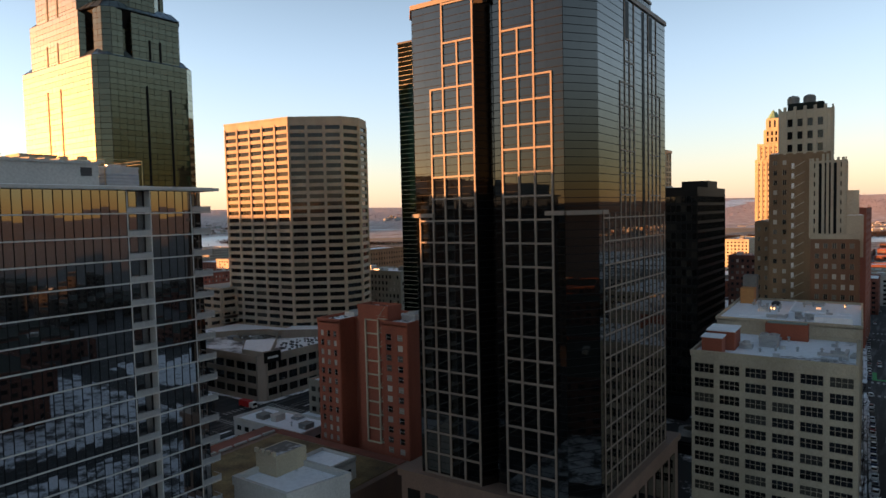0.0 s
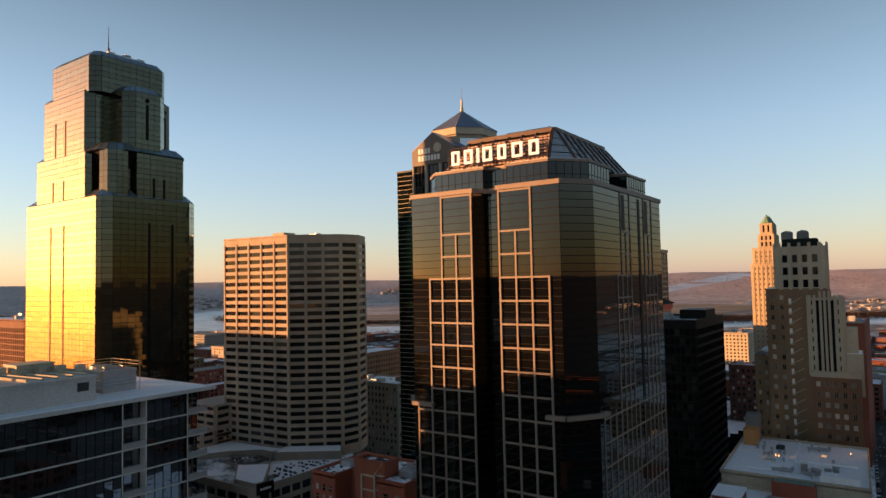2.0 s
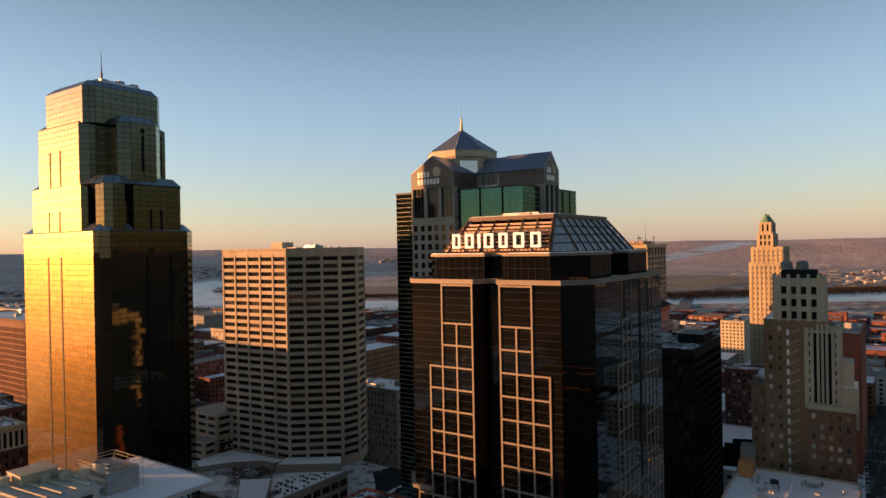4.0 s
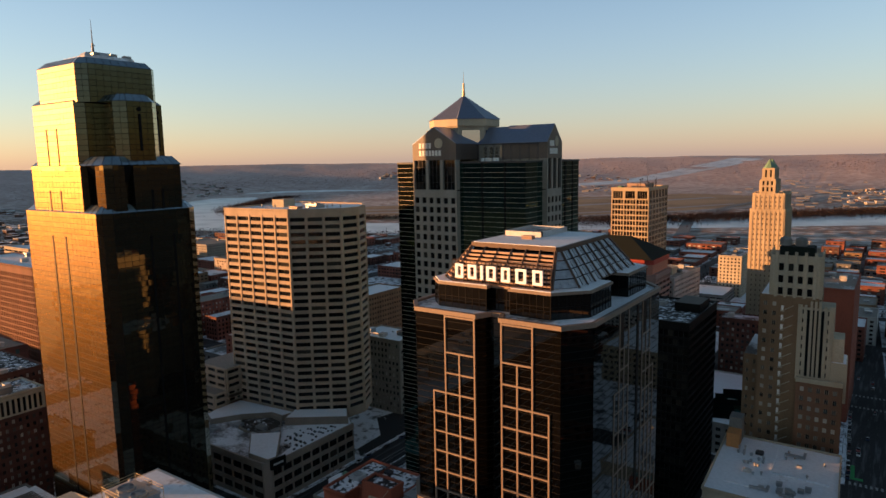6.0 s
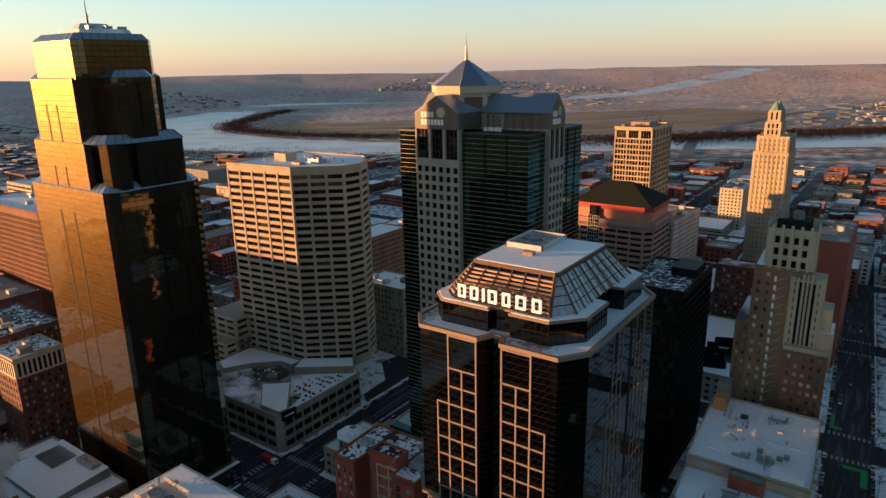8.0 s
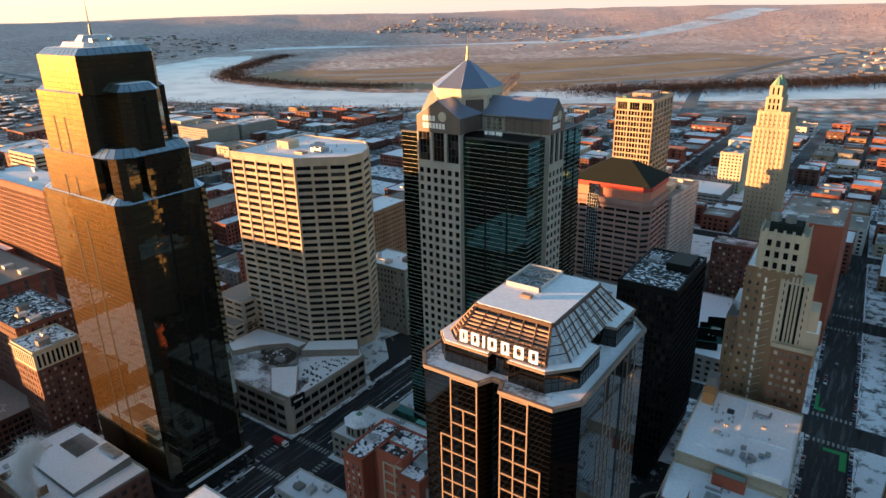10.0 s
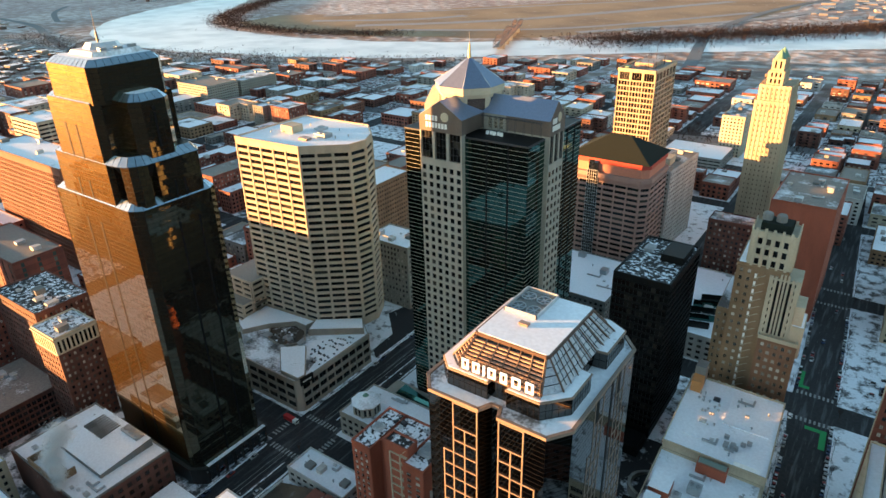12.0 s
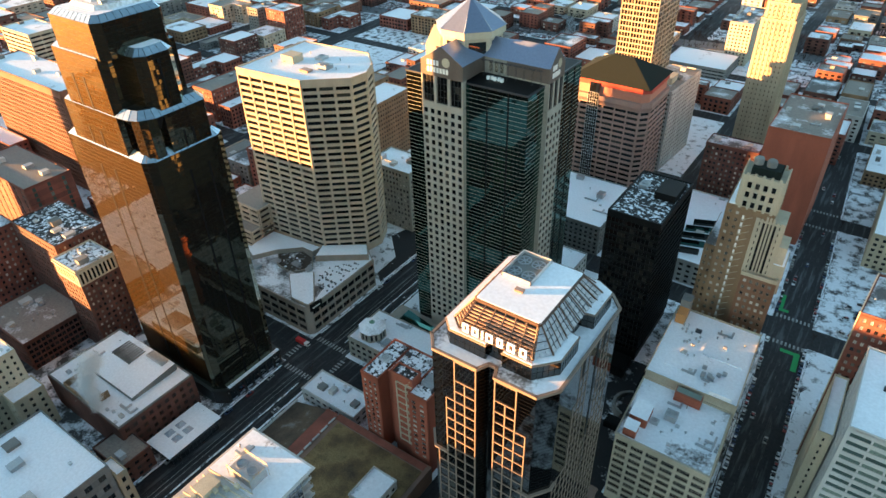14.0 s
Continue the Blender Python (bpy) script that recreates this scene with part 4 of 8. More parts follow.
# ---- tan concrete office tower with its podium ----
def concrete_tower():
    th = thing("office_tower", (-268, 248, 0), "tan precast concrete office tower with deep dark window strips", "office tower")
    poly = [(-300, 223.3), (-255, 227.3), (-234.6, 244), (-232.8, 254.5), (-238.8, 266.5), (-252, 279), (-300, 276)]
    w, todo = Acc(), []
    w.prism(poly, 18, 128.4)
    for i, cols in ((1, 3), (0, 5), (2, 1), (3, 1), (4, 2), (5, 5), (6, 6)):
        fr = Front(poly[i], poly[(i + 1) % 7])
        punched(w, todo, fr, 22, 125.7, cols, 27, 0.84, 0.54, M["win"], M["dark"], 0.6, bars=3)
        w.fbox(fr, -0.35, fr.w + 0.35, 125.7, 128.4, -0.05, 0.6)
        w.fbox(fr, 0, fr.w, 18, 22, -0.05, 0.6)
        for c in range(cols + 1):
            s = fr.w * c / cols
            w.fbox(fr, max(-0.3, s - 0.5), min(fr.w + 0.3, s + 0.5), 20, 126, 0.55, 0.85)
    part("wall", w, M["concrete"], th)
    front = [t for t in todo if t[3] > 60]
    place_windows(th, front[:300] + [t for t in todo if t[3] <= 60] + front[300:])
    roof_on(th, shrink(poly, -0.6), 128.4, M["snowfull"], M["concrete"], 0.8, 0.7)
    roof_unit(th, -286, -277, 244, 252, 128.4, 4.2, M["cream"], name="stair_house")
    roof_unit(th, -262, -254, 246, 252, 128.4, 2.2, M["steel"], 2)
    roof_unit(th, -272, -267, 256, 262, 128.4, 1.6, M["alu"], 1)
    roof_unit(th, -266, -260, 238, 242, 128.4, 1.2, M["bronze"])
    for x, y in ((-250, 250), (-246, 256), (-258, 262), (-281, 262), (-290, 240)):
        a = Acc()
        a.rod((x, y, 128.4), (x, y, 130), 0.35, 8)
        part("vent_pipe", a, M["steel"], th)
    # stepped terraces against the west side
    for x0, x1, y0, y1, z, mat in ((-325, -296, 206, 226, 30, "gravel"), (-320, -296, 214, 240, 42, "gravel")):
        a, td = Acc(), []
        a.prism(rect(x0, x1, y0, y1), 18, z)
        for p, q, c in (((x0, y0), (x1, y0), 3), ((x1, y0), (x1, y1), 3)):
            punched(a, td, Front(p, q), 19, z, c, round((z - 19) / 3.84), 0.82, 0.5, M["win"], M["dark"], 0.8, bars=2)
        t = part("terrace", a, M["concrete"], th)
        for me, x, y, zz, an in td:
            piece("window", me, t, x, y, zz, an)
        a = Acc()
        a.box(x0 + 0.3, x1 - 0.3, y0 + 0.3, y1 - 0.3, z, z + 0.15)
        part("terrace_roof", a, M[mat], t)


concrete_tower()


def podium_mall():
    th = thing("podium", (-265, 205, 0), "low concrete podium with snowy terraces below the tan tower", "podium")
    poly = [(-315, 180.5), (-227, 180.5), (-224.5, 183), (-224.5, 236), (-234, 243), (-255, 226), (-300, 222), (-315, 222)]
    w = Acc()
    w.prism(poly, 0, 19.0)
    td = []
    for i, cols in ((0, 12), (2, 9)):
        fr = Front(poly[i], poly[i + 1])
        punched(w, td, fr, 1, 17.5, cols, 3, 0.86, 0.62, M["win"], M["dark"], 0.6, bars=1)
        w.fbox(fr, 0, fr.w, 17.5, 19.8, -0.05, 0.8)
        w.fbox(fr, 0, fr.w, 0, 1, -0.05, 0.8)
    fr = Front(poly[1], poly[2])
    w.fbox(fr, 0, fr.w, 0, 19.8, -0.05, 0.8)
    part("wall", w, M["podiumstone"], th)
    place_windows(th, td)
    a = Acc()
    a.prism(shrink(poly, 0.5), 18.9, 19.25)
    part("roof", a, M["snowthin"], th)
    a = Acc()
    a.prism([(-241.5, 201), (-231, 201), (-226, 186), (-225.2, 186), (-225.2, 235.5), (-233.5, 241), (-247, 222)], 19.25, 19.4)
    part("east_terrace", a, M["snowfull"], th, "snow-covered terrace set with small planters")
    # white angular roof and the dark sign block at the corner
    a = Acc()
    a.hexa([(-255, 196, 19), (-238, 181.2, 19), (-225.2, 181.4, 19), (-224.4, 186, 19), (-243.7, 205.5, 19)], [(-255, 196, 21.4), (-238, 181.2, 21.4), (-225.2, 181.4, 21.4), (-224.4, 186, 21.4), (-243.7, 205.5, 21.4)])
    part("corner_block", a, M["podiumstone"], th, "blunt concrete corner block")
    a = Acc()
    a.prism(shrink([(-255, 196), (-238, 181.2), (-225.2, 181.4), (-224.4, 186), (-243.7, 205.5)], 0.5), 21.4, 21.6)
    part("corner_roof", a, M["snowfull"], th, "clean snow on the corner block")
    fr = Front((-224.4, 181.6), (-223.6, 190.5))
    a = Acc()
    a.fbox(fr, 0.3, 8.4, 16.6, 21.2, 0.0, 0.9)
    part("sign_panel", a, M["black"], th, "black sign panel at the corner")
    for i in range(5):
        a = Acc()
        a.fbox(fr, 1.6 + i * 1.1, 2.4 + i * 1.1, 18.4, 19.3, 0.9, 1.0)
        part("sign_bar", a, M["signwhite"], th)
    # broad canopies behind the court
    for low, z0, z1, up in (([(-294, 199), (-286, 195.5), (-278, 208.5), (-266.5, 219), (-258, 219), (-257, 226), (-300, 222)], 19, 22, 0.8),
                            ([(-257, 226.6), (-252.5, 215.5), (-226, 234.5), (-234, 242.8)], 19, 23.2, 1.2)):
        a = Acc()
        a.hexa([(*p, z0) for p in low], [(*p, z1) for p in shrink(low, 0.3)])
        b = part("canopy", a, M["podiumstone"], th)
        a = Acc()
        a.prism(shrink(low, 0.7), z1, z1 + 0.25)
        part("canopy_roof", a, M["snowfull"], b, "broad snow-covered canopy roof")
    court = [(-268.6, 199.9), (-256.2, 198.3), (-248, 208.5), (-257.2, 217.5), (-266.7, 218.8), (-277.5, 208.8)]
    a = Acc()
    a.prism(court, 19.2, 19.4)
    part("sunken_court", a, M["courtdark"], th, "dark brown gravel court with bare beds")
    for p, q in zip(court, court[1:] + court[:1]):
        a = Acc()
        fr = Front(p, q)
        a.fbox(fr, 0, fr.w, 19.2, 20.8, -0.3, 0.2)
        part("court_wall", a, M["podiumstone"], th)
    for k in range(16):
        x, y = -263 + 9 * math.cos(k * 2.4) * (0.3 + 0.04 * k), 208 + 7 * math.sin(k * 2.4) * (0.3 + 0.04 * k)
        a = Acc()
        a.rod((x, y, 19.4), (x, y, 19.4 + 0.5 + 0.1 * (k % 5)), 0.5 + 0.12 * (k % 4), 7, 0.25)
        part("planter", a, M["grey"] if k % 3 else M["snowfull"], th)
    for x, y, w_, d_ in ((-262, 205, 5, 3), (-257, 196, 4, 3), (-251, 205, 3, 4), (-282, 190, 6, 4), (-295, 196, 5, 7), (-274, 200, 4, 4)):
        roof_unit(th, x, x + w_, y, y + d_, 19.3, 1.6, M["steel"], 1 if w_ > 4 else 0)
    # rows of small planters on the east terrace
    rr = random.Random(11)
    a = Acc()
    for k in range(11):
        for j in range(9):
            x, y = -240 + k * 1.5 + rr.uniform(-0.3, 0.3), 198 + j * 4.1 + rr.uniform(-0.8, 0.8)
            if x < -225.6 and y < 231 and y > 190 + (-226 - x) * 1.1 and y < 205 + (x + 252) * 1.1 and rr.random() < 0.75:
                r0 = rr.uniform(0.3, 0.6)
                ring = lambda r, z: [(x + r * math.cos(q * math.tau / 6), y + r * 1.5 * math.sin(q * math.tau / 6), z) for q in range(6)]
                loft(a, [ring(r0 * 0.8, 19.4), ring(r0, 19.9), ring(r0 * 0.6, 20.1)])
    part("planters", a, M["dark"], th, "", "stuff")
    a = Acc()
    a.prism([(-231, 246), (-223.6, 240), (-222.8, 321), (-240, 321), (-250, 284), (-232, 266)], 0.1, 0.22)
    part("forecourt", a, M["tarmac"], th, "dark swept forecourt")


podium_mall()


# ---- black mirror-glass tower with the lit sign ----
def sign_tower():
    th = thing("office_tower", (-67, 134, 0), "black mirror-glass office tower with pale frames and mansard crown", "office tower")
    poly = [(-84.3, 109.5), (-69.3, 109.5), (-67.6, 113), (-65.0, 113), (-63.6, 109.5), (-50.6, 109.5), (-46.5, 115.2), (-46.5, 155.5), (-51, 160.5), (-84.3, 160.5), (-88.3, 155.5), (-88.3, 114.5)]
    core, todo, lines = Acc(), [], Acc()
    core.prism(shrink(poly, 0.15), 0, 121.2)
    k = len(poly)
    Z0, FH = 24.0, 4.43
    for i in (0, 4, 6, 5, 1, 2, 3, 7, 8, 9, 10, 11):
        fr = Front(poly[i], poly[(i + 1) % k])
        cols = max(1, round(fr.w / 3.3))
        curtain(todo, lines, fr, Z0, 121.0, cols, 66, M["blackglass"], 0.06, 0.02, 0.12, wobble=0.0011, vertical=fr.w < 4)
    part("core", core, M["black"], th)
    part("joints", lines, M["line"], th)
    place_panes(th, todo, 140)
    # pale stone frames on the glass
    S, E = Front((-88, 109.5), (-46, 109.5)), Front((-46.5, 115), (-46.5, 157))

    def bars(fr, cols, rows_z, w=0.36, d=0.36):
        b = Acc()
        for s, za, zb in cols:
            b.fbox(fr, s - w / 2, s + w / 2, za, zb, 0.02, d)
        for z, sa, sb in rows_z:
            b.fbox(fr, sa - w / 2, sb + w / 2, z - w / 2, z + w / 2, 0.02, d - 0.01)
        return b

    u = lambda x: x + 88
    left = [(u(-76.7), Z0, 121), (u(-73.2), Z0, 112.9), (u(-69.5), Z0, 121), (u(-79.8), Z0, 104.2), (u(-83.2), Z0, 78.4), ]
    right = [(u(-63.2), Z0, 121), (u(-59.7), Z0, 112.9), (u(-56.4), Z0, 121), (u(-52.9), Z0, 104.2)]
    lr, rr_ = [], []
    z = 112.9
    while z > Z0:
        a = u(-76.7) if z > 104.5 else u(-79.8) if z > 78.6 else u(-83.2)
        lr.append((z, a, u(-69.5)))
        b = u(-56.4) if z > 104.5 else u(-52.9)
        rr_.append((z, u(-63.2), b))
        z -= FH
    lr.append((120.6, u(-76.7), u(-69.5)))
    rr_.append((120.6, u(-63.2), u(-56.4)))
    part("stone_frame", bars(S, left, lr), M["pinkstone"], th)
    part("stone_frame", bars(S, right, rr_), M["pinkstone"], th)
    ecols = [(14.0, Z0, 121), (19.4, Z0, 121), (28.4, Z0, 121), (33.8, Z0, 121)] + [(s, Z0, 112.9) for s in (16.7, 31.1)] + [(s, Z0, 104.2) for s in (11.3, 36.5)]
    ecols += [(s, Z0, 78.4) for s in (2.2, 5.0, 8.2, 21.8, 24.9, 39.4)]
    erows = []
    z = 112.9
    while z > Z0:
        if z > 104.5:
            erows += [(z, 14.0, 19.4), (z, 28.4, 33.8)]
        elif z > 78.6:
            erows += [(z, 11.3, 19.4), (z, 28.4, 36.5)]
        else:
            erows.append((z, 2.2, 39.4))
        z -= FH
    part("stone_frame", bars(E, ecols, erows, 0.3, 0.22), M["pinkstone"], th)
    # dark louvre slots under the parapet
    b = Acc()
    for fr, s0, s1 in ((E, 14.3, 16.4), (E, 28.7, 31.0), (E, 24.6, 25.9)):
        b.fbox(fr, s0, s1, 113.2 if s1 - s0 > 1.5 else 60, 120.4, 0.03, 0.16)
    part("louvre", b, M["black"], th)
    # parapet cap and the lower ledges at the corners
    b = Acc()
    for i in range(k):
        b.fbox(Front(poly[i], poly[(i + 1) % k]), -0.2, Front(poly[i], poly[(i + 1) % k]).w + 0.2, 120.9, 121.8, -0.5, 0.4)
    part("parapet", b, M["pinkstone"], th)
    b = Acc()
    for i, s0, s1 in ((11, 0, None), (0, 0, 4.6), (4, 9.6, None), (5, 0, None), (6, 0, 2.5)):
        fr = Front(poly[i], poly[(i + 1) % k])
        s1 = fr.w if s1 is None else s1
        b.fbox(fr, s0 - 0.2, s1 + 0.2, 78.2, 79.0, 0.0, 0.9)
    part("corner_ledge", b, M["pinkstone"], th)
    a = Acc()
    a.prism(shrink(poly, 0.6), 120.9, 121.3)
    part("terrace_roof", a, M["snow"], th)
    # stone base
    a, td = Acc(), []
    a.prism([(-89.3, 108.3), (-46, 108.3), (-45.5, 109), (-45.5, 161.5), (-89.3, 161.5)], 0, 22.6)
    a.prism([(-89.9, 107.7), (-45.5, 107.7), (-44.9, 108.4), (-44.9, 162), (-89.9, 162)], 22.6, 24.0)
    part("stone_base", a, M["granite"], th)
    b = Acc()
    for i in range(9):
        b.box(-87.5 + i * 4.7, -84.3 + i * 4.7, 108.1, 108.4, 2, 20)
        b.box(-45.6, -45.3, 111 + i * 5.5, 114.6 + i * 5.5, 2, 20)
    part("base_glazing", b, M["blackglass"], th)
    # crown storey, set back
    crown = [(-81.5, 114.3), (-69.6, 114.3), (-69.6, 116.2), (-64, 116.2), (-64, 114.3), (-55, 114.3), (-49.4, 120.5), (-49.4, 131.5), (-53.5, 132), (-53.5, 142), (-49.6, 142.5), (-49.6, 155), (-55, 158), (-81.5, 158), (-85.2, 154), (-85.2, 118)]
    a, td, ln = Acc(), [], Acc()
    a.prism(shrink(crown, 0.12), 121, 126.2)
    for i in range(len(crown)):
        fr = Front(crown[i], crown[(i + 1) % len(crown)])
        curtain(td, ln, fr, 121.4, 126.2, max(1, round(fr.w / 1.6)), 2, M["blackglass"], 0.09, 0.05, 0.1)
    part("crown_wall", a, M["black"], th)
    part("crown_mullions", ln, M["line"], th)
    place_panes(th, td, 0)
    a = Acc()
    a.prism(shrink(crown, -0.35), 126.2, 126.75)
    part("crown_cornice", a, M["pinkstone"], th)
    a = Acc()
    a.prism(shrink(crown, 0.05), 126.75, 126.9)
    part("crown_terrace", a, M["snowmix"], th)
    # mansard of bronze louvres up to the flat roof
    low = [(-79.5, 116.3), (-55.8, 116.3), (-52.2, 121), (-52.2, 153), (-56, 156.3), (-79.5, 156.3), (-83, 153), (-83, 119.5)]
    top = [(-77.3, 122), (-57.6, 122), (-57.0, 122.6), (-57.0, 148.8), (-57.6, 149.4), (-77.4, 149.4), (-78, 148.8), (-78, 122.6)]
    a = Acc()
    a.hexa([(*p, 126.8) for p in shrink(low, 0.25)], [(*p, 133.6) for p in shrink(top, 0.25)])
    part("mansard", a, M["blackglass"], th)
    slats, ribs = Acc(), Acc()
    for i in range(8):
        j = (i + 1) % 8
        p, q = Vector((*low[i], 126.9)), Vector((*low[j], 126.9))
        r_, s_ = Vector((*top[j], 133.8)), Vector((*top[i], 133.8))
        out = Vector(Front(low[i], low[j]).n.to_3d())
        for m in range(9):
            t = m / 9
            c, d = p.lerp(s_, t), q.lerp(r_, t)
            if (d - c).length < 0.8 or i in (1, 2, 3):
                continue
            up = Vector((0, 0, 0.42))
            slats.hexa([c - up, d - up, d - up + out * 0.5, c - up + out * 0.5], [c, d, d + out * 0.5, c + out * 0.5])
        nb = max(1, round((q - p).length / 4.2))
        for m in range(nb + 1):
            t = m / nb
            ribs.rod(p.lerp(q, t) + out * 0.45, s_.lerp(r_, t) + out * 0.4, 0.2, 4)
    # glazed slopes on the east side
    for i in (1, 2, 3):
        j = (i + 1) % 8
        p, q = Vector((*low[i], 126.95)), Vector((*low[j], 126.95))
        r_, s_ = Vector((*top[j], 133.75)), Vector((*top[i], 133.75))
        out = Vector(Front(low[i], low[j]).n.to_3d()) * 0.2
        nb, nr = max(1, round((q - p).length / 2.1)), 4
        for c in range(nb):
            for m in range(nr):
                t0, t1, v0, v1 = c / nb + 0.006, (c + 1) / nb - 0.006, m / nr + 0.015, (m + 1) / nr - 0.015
                b = Acc()
                low0, low1, up0, up1 = p.lerp(q, t0), p.lerp(q, t1), s_.lerp(r_, t0), s_.lerp(r_, t1)
                quad = [low0.lerp(up0, v0) + out, low1.lerp(up1, v0) + out, low1.lerp(up1, v1) + out, low0.lerp(up0, v1) + out]
                b.hexa([v - out * 0.4 for v in quad], quad)
                part("pane", b, M["skyglass"], th)
    part("louvre_slats", slats, M["bronze"], th)
    part("mansard_ribs", ribs, M["brownedge"], th)
    a = Acc()
    a.prism(shrink(top, -0.3), 133.7, 134.6)
    part("roof_edge", a, M["brownedge"], th)
    a = Acc()
    a.prism(shrink(top, 0.2), 134.6, 134.72)
    part("roof", a, M["snowfull"], th)
    # fan well on the roof
    a = Acc()
    x0, x1, y0, y1 = -77.2, -67.2, 135.2, 148.8
    for q in ((x0, x1, y0, y0 + 0.35), (x0, x1, y1 - 0.35, y1), (x0, x0 + 0.35, y0, y1), (x1 - 0.35, x1, y0, y1)):
        a.box(*q, 134.7, 135.9)
    part("fan_well", a, M["alu"], th)
    a = Acc()
    a.box(x0 + 0.35, x1 - 0.35, y0 + 0.35, y1 - 0.35, 134.7, 134.8)
    well = part("well_floor", a, M["grey"], th)
    for cx in (-74.6, -69.8):
        for cy in (138.6, 144.8):
            fan_ring(well, cx, cy, 134.9, 2.2)
    roof_unit(th, -70, -67.5, 130.6, 132, 134.7, 0.8, M["bronze"])
    # sign frame of thin steel with the letters before it
    a = Acc()
    yv = 115.1
    for i in range(26):
        x = -78.6 + i * 0.93
        a.rod((x, yv, 126.9), (x, yv, 131.6), 0.1, 4)
    for i in range(6):
        a.rod((-78.6, yv, 127 + i * 0.92), (-55.4, yv, 127 + i * 0.92), 0.1, 4)
    for i in range(8):
        x = -78 + i * 3.1
        a.rod((x, yv, 131), (x, yv + 3.0, 129.6), 0.07, 4)
    part("sign_frame", a, M["brownedge"], th)
    for x, w in ((-76.4, 2.2), (-73.2, 2.3), (-70.85, 0.8), (-68.6, 2.4), (-65.2, 2.2), (-61.7, 2.6), (-58.0, 2.4)):
        b = Acc()
        xa, xb = x - w / 2 + 0.12, x + w / 2 - 0.12
        if w < 1:
            b.box(xa, xb, yv - 0.65, yv - 0.3, 127.9, 130.9)
        else:
            for q in ((xa, xa + 0.55, 127.9, 130.9), (xb - 0.55, xb, 127.9, 130.9), (xa + 0.55, xb - 0.55, 127.9, 128.4), (xa + 0.55, xb - 0.55, 130.4, 130.9)):
                b.box(q[0], q[1], yv - 0.65, yv - 0.3, q[2], q[3])
        part("sign_bar", b, M["lit_sign"], th, "white glowing sign bar")


sign_tower()


